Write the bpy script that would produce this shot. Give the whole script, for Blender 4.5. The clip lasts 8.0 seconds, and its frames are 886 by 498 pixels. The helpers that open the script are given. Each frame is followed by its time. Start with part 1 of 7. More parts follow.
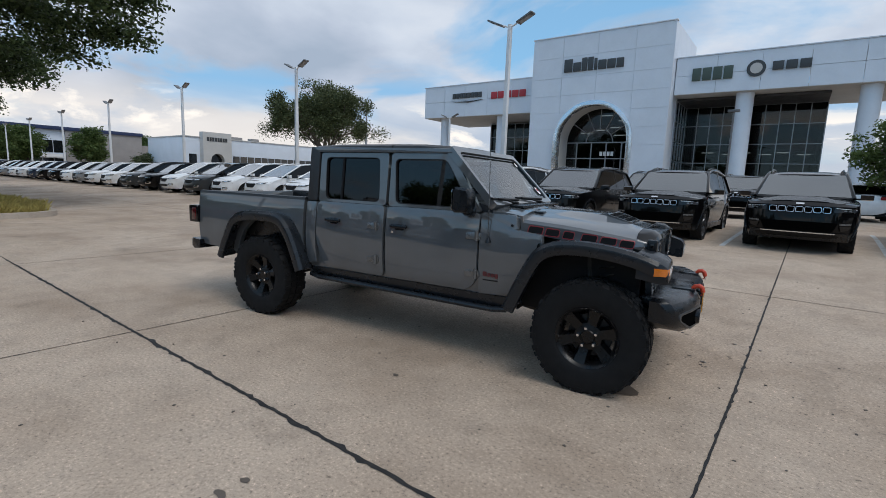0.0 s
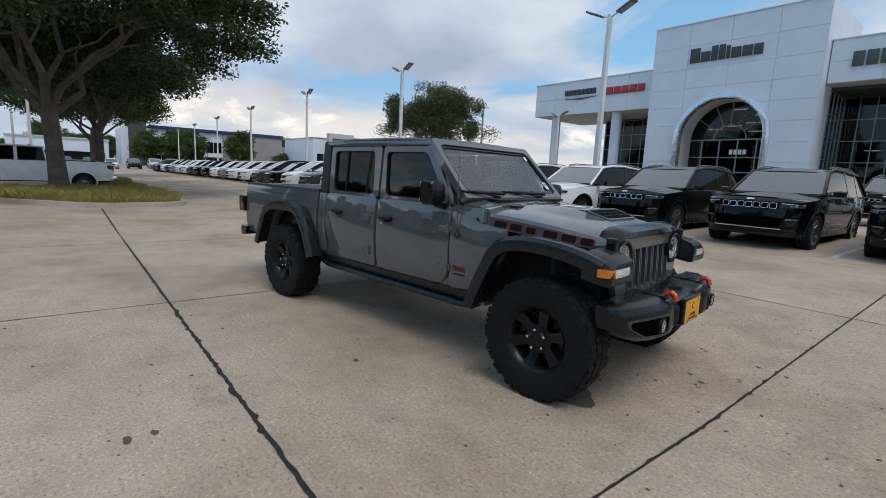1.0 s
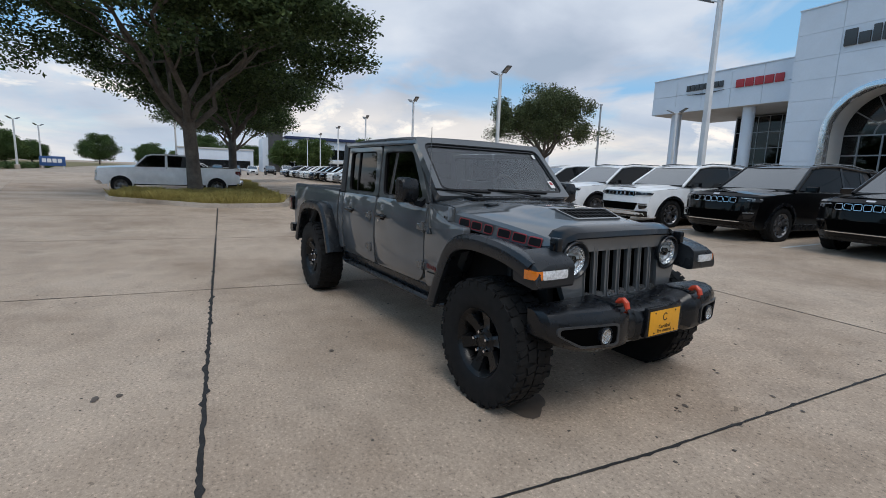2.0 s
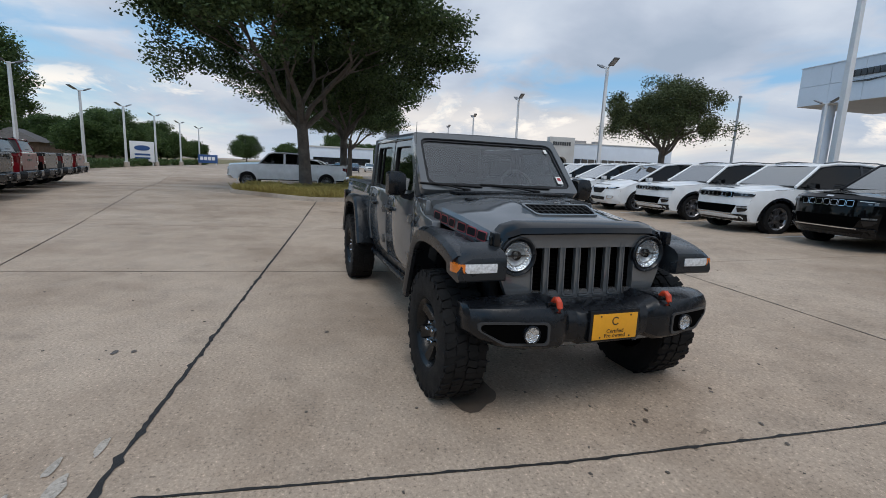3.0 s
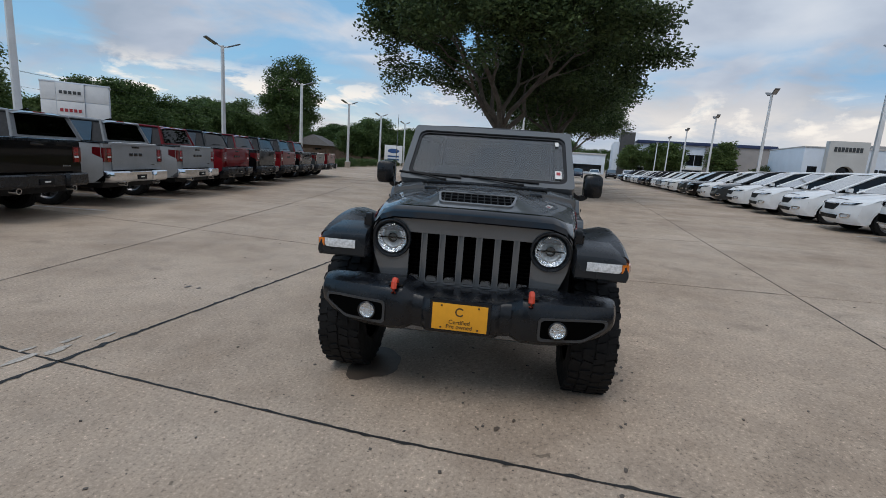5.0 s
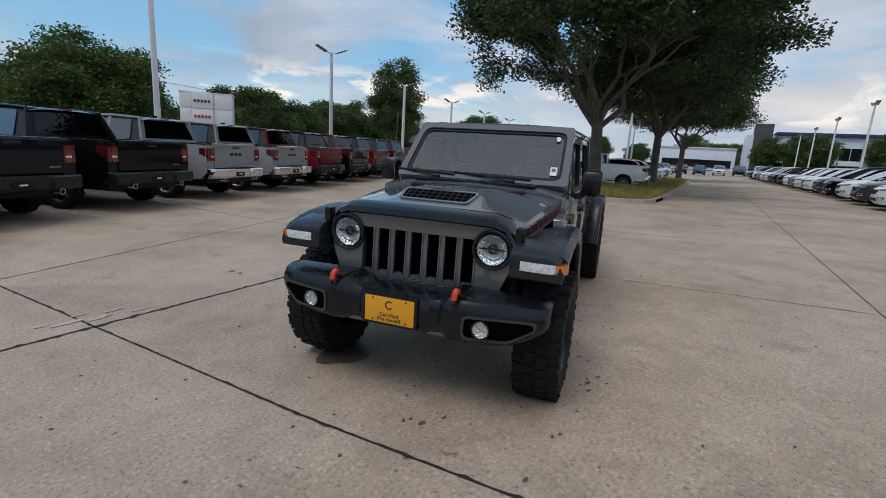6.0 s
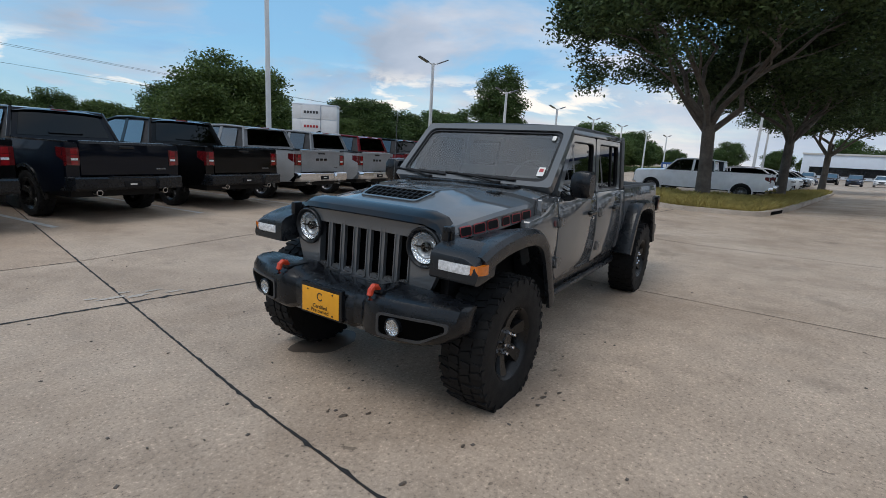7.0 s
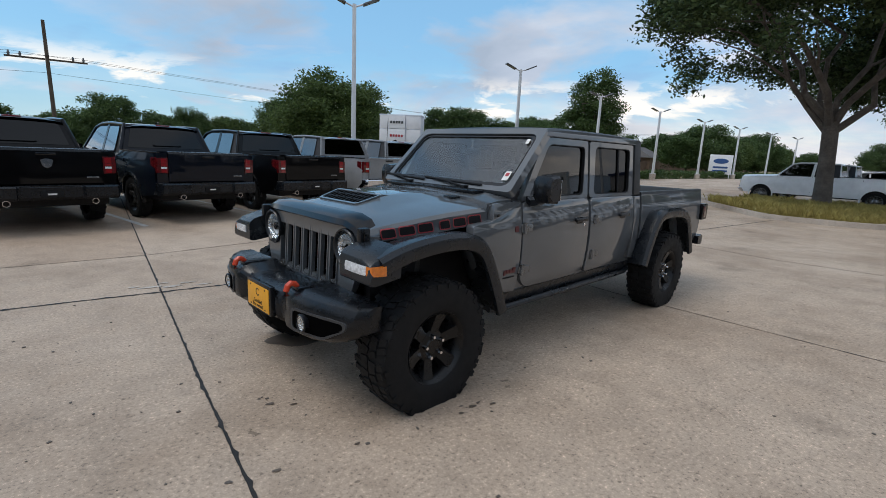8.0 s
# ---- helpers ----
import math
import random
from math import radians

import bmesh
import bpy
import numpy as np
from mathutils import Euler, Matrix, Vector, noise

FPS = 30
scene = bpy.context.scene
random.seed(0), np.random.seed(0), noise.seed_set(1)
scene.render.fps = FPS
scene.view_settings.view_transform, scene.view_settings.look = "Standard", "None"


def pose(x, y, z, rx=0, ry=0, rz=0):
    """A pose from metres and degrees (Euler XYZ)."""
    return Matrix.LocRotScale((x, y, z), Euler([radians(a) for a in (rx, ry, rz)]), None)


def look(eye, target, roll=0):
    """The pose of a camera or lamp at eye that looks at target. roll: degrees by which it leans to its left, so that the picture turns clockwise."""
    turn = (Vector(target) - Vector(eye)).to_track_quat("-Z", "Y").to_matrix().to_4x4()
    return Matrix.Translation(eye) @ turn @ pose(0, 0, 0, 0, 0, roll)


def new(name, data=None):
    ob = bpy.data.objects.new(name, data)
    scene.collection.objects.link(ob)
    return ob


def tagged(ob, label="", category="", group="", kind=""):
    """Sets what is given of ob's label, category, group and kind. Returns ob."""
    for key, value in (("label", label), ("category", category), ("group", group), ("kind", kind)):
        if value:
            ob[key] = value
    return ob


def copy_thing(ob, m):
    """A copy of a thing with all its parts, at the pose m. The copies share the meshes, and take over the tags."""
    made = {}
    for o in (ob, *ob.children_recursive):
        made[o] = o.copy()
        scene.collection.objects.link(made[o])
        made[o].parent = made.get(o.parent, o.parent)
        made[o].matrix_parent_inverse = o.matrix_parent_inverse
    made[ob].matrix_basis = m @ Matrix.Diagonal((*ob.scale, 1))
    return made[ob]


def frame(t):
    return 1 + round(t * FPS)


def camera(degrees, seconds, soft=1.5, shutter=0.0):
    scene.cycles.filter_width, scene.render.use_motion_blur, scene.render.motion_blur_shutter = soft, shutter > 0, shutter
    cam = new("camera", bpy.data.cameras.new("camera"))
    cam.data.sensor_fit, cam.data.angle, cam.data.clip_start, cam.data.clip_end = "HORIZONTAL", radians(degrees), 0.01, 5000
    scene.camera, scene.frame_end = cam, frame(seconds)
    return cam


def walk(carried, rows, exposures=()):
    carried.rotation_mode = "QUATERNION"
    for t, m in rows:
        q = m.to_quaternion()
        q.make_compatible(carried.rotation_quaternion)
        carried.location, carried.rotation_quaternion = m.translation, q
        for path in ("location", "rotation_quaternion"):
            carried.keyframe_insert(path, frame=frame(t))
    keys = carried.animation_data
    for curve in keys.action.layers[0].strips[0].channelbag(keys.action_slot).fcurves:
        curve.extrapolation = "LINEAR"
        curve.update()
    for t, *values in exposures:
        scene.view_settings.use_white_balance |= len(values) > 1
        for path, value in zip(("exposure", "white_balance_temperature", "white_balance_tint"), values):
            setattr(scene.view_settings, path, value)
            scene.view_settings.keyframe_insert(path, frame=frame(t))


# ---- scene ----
cam = camera(86.1, 8.0, soft=0.75)
PATH = [
    (0, (0.339, 0.063, 1.515), (-0.893, 1.612, 1.227), 2.2),
    (0.5, (0.795, 0.444, 1.518), (-0.61, 1.836, 1.218), 2.3),
    (1, (1.16, 0.905, 1.502), (-0.403, 2.115, 1.193), 2.7),
    (1.5, (1.472, 1.383, 1.506), (-0.225, 2.393, 1.19), 2.9),
    (2.8, (2.031, 2.646, 1.483), (0.113, 3.108, 1.16), 2.1),
    (3, (2.1, 2.836, 1.509), (0.163, 3.203, 1.171), 2.6),
    (3.5, (2.218, 3.352, 1.508), (0.252, 3.496, 1.174), 3.1),
    (4, (2.28, 3.886, 1.516), (0.312, 3.798, 1.17), 3.5),
    (4.5, (2.233, 4.422, 1.5), (0.294, 4.105, 1.127), 3.6),
    (4.7, (2.2, 4.647, 1.497), (0.279, 4.23, 1.128), 3.8),
    (6, (1.774, 5.882, 1.56), (0.07, 4.918, 1.151), 3.4),
    (6.5, (1.501, 6.334, 1.569), (-0.079, 5.177, 1.161), 3.3),
    (7, (1.142, 6.686, 1.55), (-0.298, 5.357, 1.147), 3.3),
    (7.5, (0.755, 7.022, 1.556), (-0.534, 5.544, 1.162), 2.9),
    (8, (0.37, 7.386, 1.579), (-0.759, 5.783, 1.186), 2.6),
]
walk(cam, [(t, look(eye, target, roll)) for t, eye, target, roll in PATH],
     [(0, -0.03), (1.5, -0.03), (3, -0.08), (4.5, -0.2), (6.5, -0.13), (7.5, 0.04), (8, 0.04)])

# ---------------------------------------------------------------- world, sun
SUN_EL, SUN_AZ = 58.0, 102.0
world = bpy.data.worlds.new("evening_sky")
scene.world = world
world.use_nodes = True
nt = world.node_tree
nt.nodes.clear()


def wmath(op, a, b=None):
    n = nt.nodes.new("ShaderNodeMath")
    n.operation = op
    for i, v in enumerate((a, b)):
        if v is None:
            continue
        if isinstance(v, (int, float)):
            n.inputs[i].default_value = v
        else:
            nt.links.new(v, n.inputs[i])
    return n.outputs[0]


def wramp(fac, stops):
    n = nt.nodes.new("ShaderNodeValToRGB")
    nt.links.new(fac, n.inputs[0])
    els = n.color_ramp.elements
    while len(els) < len(stops):
        els.new(0.5)
    for e, (p, c) in zip(els, stops):
        e.position, e.color = p, (*c, 1) if len(c) == 3 else c
    return n.outputs[0]


def wmix(fac, a, b):
    n = nt.nodes.new("ShaderNodeMix")
    n.data_type = "RGBA"
    for i, v in ((0, fac), (6, a), (7, b)):
        if hasattr(v, "links"):
            nt.links.new(v, n.inputs[i])
        else:
            n.inputs[i].default_value = v
    return n.outputs[2]


sky = nt.nodes.new("ShaderNodeTexSky")
sky.sky_type = "NISHITA"
sky.sun_disc = False
sky.sun_elevation, sky.sun_rotation = radians(SUN_EL), radians(SUN_AZ)
sky.air_density, sky.dust_density, sky.ozone_density = 1.3, 0.2, 3.5
tc = nt.nodes.new("ShaderNodeTexCoord")
sep = nt.nodes.new("ShaderNodeSeparateXYZ")
nt.links.new(tc.outputs["Generated"], sep.inputs[0])
height = wmath("MAXIMUM", sep.outputs[2], 0.0)
den = wmath("ADD", height, 0.22)
com = nt.nodes.new("ShaderNodeCombineXYZ")
nt.links.new(wmath("DIVIDE", sep.outputs[0], den), com.inputs[0])
nt.links.new(wmath("DIVIDE", sep.outputs[1], den), com.inputs[1])


def cloud(scale, detail, rough, off, distort=0.3):
    mp = nt.nodes.new("ShaderNodeMapping")
    nt.links.new(com.outputs[0], mp.inputs[0])
    mp.inputs[1].default_value = off
    n = nt.nodes.new("ShaderNodeTexNoise")
    nt.links.new(mp.outputs[0], n.inputs["Vector"])
    n.inputs["Scale"].default_value = scale
    n.inputs["Detail"].default_value = detail
    n.inputs["Roughness"].default_value = rough
    n.inputs["Distortion"].default_value = distort
    return n.outputs[0]


cover = cloud(1.05, 7, 0.55, (3.1, 1.7, 0), 0.4)
shade = cloud(1.1, 6, 0.50, (7.3, 2.2, 4.0))
# the overcast is thinner towards -y, where the blue shows
thin = wmath("MULTIPLY", wmath("MAXIMUM", wmath("MULTIPLY", sep.outputs[1], -1.0), 0.0), 0.21)
amount = wramp(wmath("SUBTRACT", cover, thin), [(0.33, (0, 0, 0)), (0.46, (1, 1, 1))])
tone = wramp(shade, [(0.34, (3.7, 4.5, 5.7)), (0.46, (4.8, 5.5, 6.7)), (0.56, (6.0, 6.7, 7.8)), (0.68, (7.2, 7.7, 8.5))])
tint = nt.nodes.new("ShaderNodeMix")
tint.data_type, tint.blend_type = "RGBA", "MULTIPLY"
tint.inputs[0].default_value = 1.0
nt.links.new(sky.outputs[0], tint.inputs[6])
tint.inputs[7].default_value = (0.95, 1.30, 1.52, 1)
# summer haze pales the blue
hazed = wmix(0.62, tint.outputs[2], (2.7, 5.2, 7.6, 1))
clouded = wmix(amount, hazed, tone)


def low_cloud(scale, detail, rough, off, flat):
    """Noise over the direction itself, flattened, for cloud that lies low over the horizon."""
    mp = nt.nodes.new("ShaderNodeMapping")
    nt.links.new(tc.outputs["Generated"], mp.inputs[0])
    mp.inputs[1].default_value = off
    mp.inputs[3].default_value = (1.0, 1.0, flat)
    n = nt.nodes.new("ShaderNodeTexNoise")
    nt.links.new(mp.outputs[0], n.inputs["Vector"])
    n.inputs["Scale"].default_value, n.inputs["Detail"].default_value = scale, detail
    n.inputs["Roughness"].default_value, n.inputs["Distortion"].default_value = rough, 0.35
    return n.outputs[0]


# a torn blue gap over the horizon bank
gap_band = wramp(height, [(0.09, (0, 0, 0)), (0.135, (1, 1, 1)), (0.17, (1, 1, 1)), (0.235, (0, 0, 0))])
gap = wramp(low_cloud(3.6, 6, 0.5, (1.3, 0.4, 0.0), 3.4), [(0.50, (0, 0, 0)), (0.58, (1, 1, 1))])
opened = wmix(wmath("MULTIPLY", gap_band, gap), clouded, (2.7, 5.1, 7.8, 1))
# grey-blue and warm bank low over the horizon
low = wramp(height, [(0.0, (1, 1, 1)), (0.10, (0.8, 0.8, 0.8)), (0.17, (0, 0, 0))])
bank = wramp(low_cloud(3.0, 7, 0.55, (4.0, 2.0, 1.0), 4.0), [(0.38, (4.6, 5.4, 6.6)), (0.50, (6.4, 6.7, 7.2)), (0.62, (9.4, 8.7, 8.0))])
lowfac = wmath("MAXIMUM", wmath("MULTIPLY", low, wmath("SUBTRACT", 0.85, wmath("MULTIPLY", thin, 3.0))), 0.0)
banked = wmix(lowfac, opened, bank)
# bright heaped cloud with flat feet
puff_band = wramp(height, [(0.055, (0, 0, 0)), (0.085, (1, 1, 1)), (0.115, (0.9, 0.9, 0.9)), (0.155, (0, 0, 0))])
puff = wramp(low_cloud(4.2, 8, 0.58, (0.5, 1.1, 0.2), 3.0), [(0.515, (0, 0, 0)), (0.57, (1, 1, 1))])
full = wmix(wmath("MULTIPLY", puff_band, puff), banked, (10.4, 9.8, 9.1, 1))
back = nt.nodes.new("ShaderNodeBackground")
nt.links.new(full, back.inputs[0])
back.inputs[1].default_value = 0.106
out = nt.nodes.new("ShaderNodeOutputWorld")
nt.links.new(back.outputs[0], out.inputs[0])

sun = new("sun", bpy.data.lights.new("sun", "SUN"))
sun.data.energy, sun.data.angle, sun.data.color = 1.25, radians(30), (1.0, 0.97, 0.93)
# the sky texture's rotation turns clockwise from +y
sa, se = radians(SUN_AZ), radians(SUN_EL)
sun_dir = Vector((math.sin(sa) * math.cos(se), math.cos(sa) * math.cos(se), math.sin(se)))
sun.matrix_world = look(sun_dir * 60, (0, 0, 0))

# ---------------------------------------------------------------- materials
def shader(name):
    m = bpy.data.materials.new(name)
    m.use_nodes = True
    return m, m.node_tree, m.node_tree.nodes["Principled BSDF"]


def put_in(t, a, b):
    t.links.new(a, b)


def noise_of(t, scale, detail=4, rough=0.55, coord="Object", stretch=None):
    c = t.nodes.new("ShaderNodeTexCoord")
    n = t.nodes.new("ShaderNodeTexNoise")
    src = c.outputs[coord]
    if coord == "World":
        src = None
    if stretch:
        mp = t.nodes.new("ShaderNodeMapping")
        mp.inputs[3].default_value = stretch
        t.links.new(src, mp.inputs[0])
        src = mp.outputs[0]
    t.links.new(src, n.inputs["Vector"])
    n.inputs["Scale"].default_value, n.inputs["Detail"].default_value = scale, detail
    n.inputs["Roughness"].default_value = rough
    return n.outputs[0]


def ramp_of(t, fac, stops):
    n = t.nodes.new("ShaderNodeValToRGB")
    t.links.new(fac, n.inputs[0])
    els = n.color_ramp.elements
    while len(els) < len(stops):
        els.new(0.5)
    for e, (p, c) in zip(els, stops):
        e.position = p
        e.color = (c, c, c, 1) if isinstance(c, (int, float)) else (*c, 1)
    return n.outputs[0]


def mul_of(t, a, b, fac=1.0, kind="MULTIPLY"):
    n = t.nodes.new("ShaderNodeMix")
    n.data_type, n.blend_type = "RGBA", kind
    n.inputs[0].default_value = fac
    for i, v in ((6, a), (7, b)):
        if isinstance(v, tuple):
            n.inputs[i].default_value = (*v, 1)
        else:
            t.links.new(v, n.inputs[i])
    return n.outputs[2]


def bump_of(t, p, fac, strength=0.2, dist=0.01):
    b = t.nodes.new("ShaderNodeBump")
    b.inputs["Strength"].default_value, b.inputs["Distance"].default_value = strength, dist
    t.links.new(fac, b.inputs["Height"])
    t.links.new(b.outputs[0], p.inputs["Normal"])


def plain(name, col, rough=0.5, metal=0.0, var=0.12, scale=6.0, fine=60.0, bump=0.0, dist=0.004, coat=0.0, coat_rough=0.03, spec=0.5, rvar=0.08):
    """Colour with variation at two scales, gloss that varies, and fine relief."""
    m, t, p = shader(name)
    a = ramp_of(t, noise_of(t, scale, 5), [(0.3, 1 - var), (0.7, 1 + var * 0.5)])
    b = ramp_of(t, noise_of(t, fine, 3), [(0.3, 1 - var * 0.6), (0.7, 1.0)])
    put_in(t, mul_of(t, mul_of(t, tuple(col), a), b), p.inputs["Base Color"])
    r = ramp_of(t, noise_of(t, scale * 2.3, 5), [(0.3, max(0.0, rough - rvar)), (0.7, min(1.0, rough + rvar))])
    put_in(t, r, p.inputs["Roughness"])
    p.inputs["Metallic"].default_value = metal
    p.inputs["Specular IOR Level"].default_value = spec
    p.inputs["Coat Weight"].default_value, p.inputs["Coat Roughness"].default_value = coat, coat_rough
    if bump:
        bump_of(t, p, noise_of(t, fine * 2, 4), bump, dist)
    return m


def car_paint(name, col, flake=0.0, coat_ior=1.5):
    """Clear-coated paint with a trace of dust and flake."""
    m, t, p = shader(name)
    a = ramp_of(t, noise_of(t, 3.0, 6), [(0.3, 0.9), (0.7, 1.05)])
    f = ramp_of(t, noise_of(t, 900.0, 1), [(0.35, 1 - flake), (0.65, 1 + flake)])
    put_in(t, mul_of(t, mul_of(t, tuple(col), a), f), p.inputs["Base Color"])
    put_in(t, ramp_of(t, noise_of(t, 5.0, 6), [(0.3, 0.30), (0.7, 0.42)]), p.inputs["Roughness"])
    p.inputs["Specular IOR Level"].default_value = 0.05
    p.inputs["Coat Weight"].default_value = 1.0
    put_in(t, ramp_of(t, noise_of(t, 4.0, 7, 0.65), [(0.35, 0.008), (0.75, 0.045)]), p.inputs["Coat Roughness"])
    p.inputs["Coat IOR"].default_value = coat_ior
    return m


def window_glass(name, tint, gloss=1.0, straight=0.035, power=4.2):
    """A thin tinted pane: what passes is tinted, what is reflected follows Fresnel."""
    m = bpy.data.materials.new(name)
    m.use_nodes = True
    t = m.node_tree
    t.nodes.clear()
    tr = t.nodes.new("ShaderNodeBsdfTransparent")
    tr.inputs[0].default_value = (*tint, 1)
    gl = t.nodes.new("ShaderNodeBsdfGlossy")
    gl.inputs[0].default_value = (gloss, gloss, gloss, 1)
    gl.inputs["Roughness"].default_value = 0.015
    lw = t.nodes.new("ShaderNodeLayerWeight")
    pw = t.nodes.new("ShaderNodeMath")
    pw.operation, pw.inputs[1].default_value = "POWER", power
    ma = t.nodes.new("ShaderNodeMath")
    ma.operation, ma.inputs[1].default_value, ma.inputs[2].default_value = "MULTIPLY_ADD", 0.95 - straight, straight
    t.links.new(lw.outputs["Facing"], pw.inputs[0])
    t.links.new(pw.outputs[0], ma.inputs[0])
    mx = t.nodes.new("ShaderNodeMixShader")
    t.links.new(ma.outputs[0], mx.inputs[0])
    t.links.new(tr.outputs[0], mx.inputs[1])
    t.links.new(gl.outputs[0], mx.inputs[2])
    o = t.nodes.new("ShaderNodeOutputMaterial")
    t.links.new(mx.outputs[0], o.inputs[0])
    return m


def concrete(name, col, per_object=True):
    """Broom-finished, tan, stained paving concrete with exposed grit and hairline cracks."""
    m, t, p = shader(name)
    geo = t.nodes.new("ShaderNodeNewGeometry")
    pos = geo.outputs["Position"]

    def nz(scale, detail, rough=0.6, stretch=None):
        n = t.nodes.new("ShaderNodeTexNoise")
        src = pos
        if stretch:
            mp = t.nodes.new("ShaderNodeMapping")
            mp.inputs[3].default_value = stretch
            t.links.new(pos, mp.inputs[0])
            src = mp.outputs[0]
        t.links.new(src, n.inputs["Vector"])
        n.inputs["Scale"].default_value, n.inputs["Detail"].default_value, n.inputs["Roughness"].default_value = scale, detail, rough
        return n.outputs[0]

    big = ramp_of(t, nz(0.45, 6, 0.62), [(0.30, (0.70, 0.66, 0.62)), (0.5, (1.0, 0.99, 0.98)), (0.70, (1.18, 1.20, 1.22))])
    mid = ramp_of(t, nz(3.2, 7, 0.68), [(0.3, 0.84), (0.5, 1.0), (0.72, 1.10)])
    grit = ramp_of(t, nz(46.0, 5, 0.8), [(0.32, 0.30), (0.44, 0.90), (0.58, 1.06), (0.68, 1.75)])
    stain = ramp_of(t, nz(1.1, 5, 0.6), [(0.60, 1.0), (0.72, 0.74)])
    spots = ramp_of(t, nz(16.0, 2, 0.5), [(0.715, 1.0), (0.735, 0.55)])
    scuff = ramp_of(t, nz(5.0, 8, 0.75, (0.35, 1.3, 1.0)), [(0.60, 1.0), (0.70, 1.16)])
    c = mul_of(t, tuple(col), big)
    for layer in (mid, grit, stain, spots, scuff):
        c = mul_of(t, c, layer)
    if per_object:
        info = t.nodes.new("ShaderNodeObjectInfo")
        c = mul_of(t, c, ramp_of(t, info.outputs["Random"], [(0.0, (0.88, 0.83, 0.79)), (0.3, (0.97, 0.96, 0.95)), (1.0, (1.05, 1.05, 1.05))]))
    put_in(t, c, p.inputs["Base Color"])
    put_in(t, ramp_of(t, nz(0.8, 6), [(0.3, 0.62), (0.7, 0.86)]), p.inputs["Roughness"])
    p.inputs["Specular IOR Level"].default_value = 0.35
    h = mul_of(t, nz(70.0, 4, 0.7), nz(6.0, 5), 0.5)
    bump_of(t, p, h, 0.5, 0.008)
    return m


def leaf_material(name, dark, light):
    m, t, p = shader(name)
    geo = t.nodes.new("ShaderNodeNewGeometry")
    c = ramp_of(t, geo.outputs["Random Per Island"], [(0.0, dark), (0.6, tuple((a + b) / 2 for a, b in zip(dark, light))), (1.0, light)])
    c = mul_of(t, c, ramp_of(t, noise_of(t, 0.5, 4), [(0.3, 0.8), (0.7, 1.2)]))
    put_in(t, c, p.inputs["Base Color"])
    p.inputs["Roughness"].default_value = 0.55
    p.inputs["Specular IOR Level"].default_value = 0.22
    tr = t.nodes.new("ShaderNodeBsdfTranslucent")
    t.links.new(c, tr.inputs[0])
    mx = t.nodes.new("ShaderNodeMixShader")
    mx.inputs[0].default_value = 0.34
    o = t.nodes["Material Output"]
    t.links.new(p.outputs[0], mx.inputs[1])
    t.links.new(tr.outputs[0], mx.inputs[2])
    t.links.new(mx.outputs[0], o.inputs[0])
    return m


M = {}
M["slab"] = concrete("paving_concrete", (0.440, 0.345, 0.264))
M["ground"] = concrete("far_concrete", (0.385, 0.310, 0.243), False)
M["kerb"] = concrete("kerb_concrete", (0.44, 0.38, 0.32))
M["tar"] = plain("joint_sealant", (0.022, 0.02, 0.019), 0.75, var=0.4, scale=9, fine=120, bump=0.5)
M["paint_line"] = plain("line_paint", (0.62, 0.61, 0.58), 0.7, var=0.3, scale=5, fine=70, bump=0.2)
# darker brown than the slabs, for the patch and spots on them
M["dark_spot"] = plain("dark_spot_concrete", (0.115, 0.088, 0.068), 0.5, var=0.2, scale=4, fine=80, bump=0.2)
M["grey_paint"] = car_paint("grey_paint", (0.090, 0.097, 0.104), 0.06, coat_ior=1.80)
M["black_paint"] = car_paint("black_paint", (0.002, 0.002, 0.0025), coat_ior=1.30)
M["navy_paint"] = car_paint("navy_black_paint", (0.003, 0.005, 0.010), coat_ior=1.32)
M["white_paint"] = car_paint("white_paint", (0.84, 0.845, 0.85))
M["silver_paint"] = car_paint("silver_paint", (0.25, 0.255, 0.262), 0.15, coat_ior=1.32)
M["red_paint"] = car_paint("red_paint", (0.15, 0.008, 0.012), 0.1, coat_ior=1.28)
M["charcoal_paint"] = car_paint("charcoal_paint", (0.045, 0.048, 0.05), 0.1, coat_ior=1.32)
M["blue_paint"] = car_paint("dark_blue_paint", (0.018, 0.03, 0.06), 0.1)
M["black_plastic"] = plain("black_textured_plastic", (0.0060, 0.0072, 0.0095), 0.27, var=0.2, scale=4, fine=220, bump=0.10, dist=0.001, spec=0.42)
M["flare_plastic"] = plain("black_satin_plastic", (0.013, 0.0155, 0.019), 0.28, var=0.15, scale=3, fine=260, bump=0.10, dist=0.001, spec=0.42)
M["gloss_black"] = plain("gloss_black", (0.004, 0.004, 0.005), 0.10, var=0.2, scale=5, spec=0.5)
M["top_cloth"] = plain("black_roof_panel", (0.020, 0.021, 0.023), 0.5, var=0.18, scale=4, fine=300, bump=0.2, dist=0.001)
M["rubber"] = plain("tyre_rubber", (0.0085, 0.0085, 0.009), 0.72, var=0.25, scale=7, fine=90, bump=0.3, dist=0.003, spec=0.25)
M["rim_black"] = plain("black_rim", (0.004, 0.004, 0.0045), 0.30, metal=0.0, var=0.2, scale=8, spec=0.35)
M["alloy"] = plain("alloy_rim", (0.22, 0.22, 0.23), 0.3, metal=0.9, var=0.15)
M["chrome"] = plain("chrome", (0.75, 0.76, 0.78), 0.09, metal=1.0, var=0.06)
M["satin_metal"] = plain("satin_grey_metal", (0.19, 0.195, 0.20), 0.28, metal=0.7, var=0.1)
M["steel"] = plain("underbody_steel", (0.05, 0.048, 0.046), 0.6, metal=0.5, var=0.35, scale=9, bump=0.2)
M["glass"] = window_glass("windshield_glass", (0.70, 0.80, 0.80), straight=0.15, power=5.5)
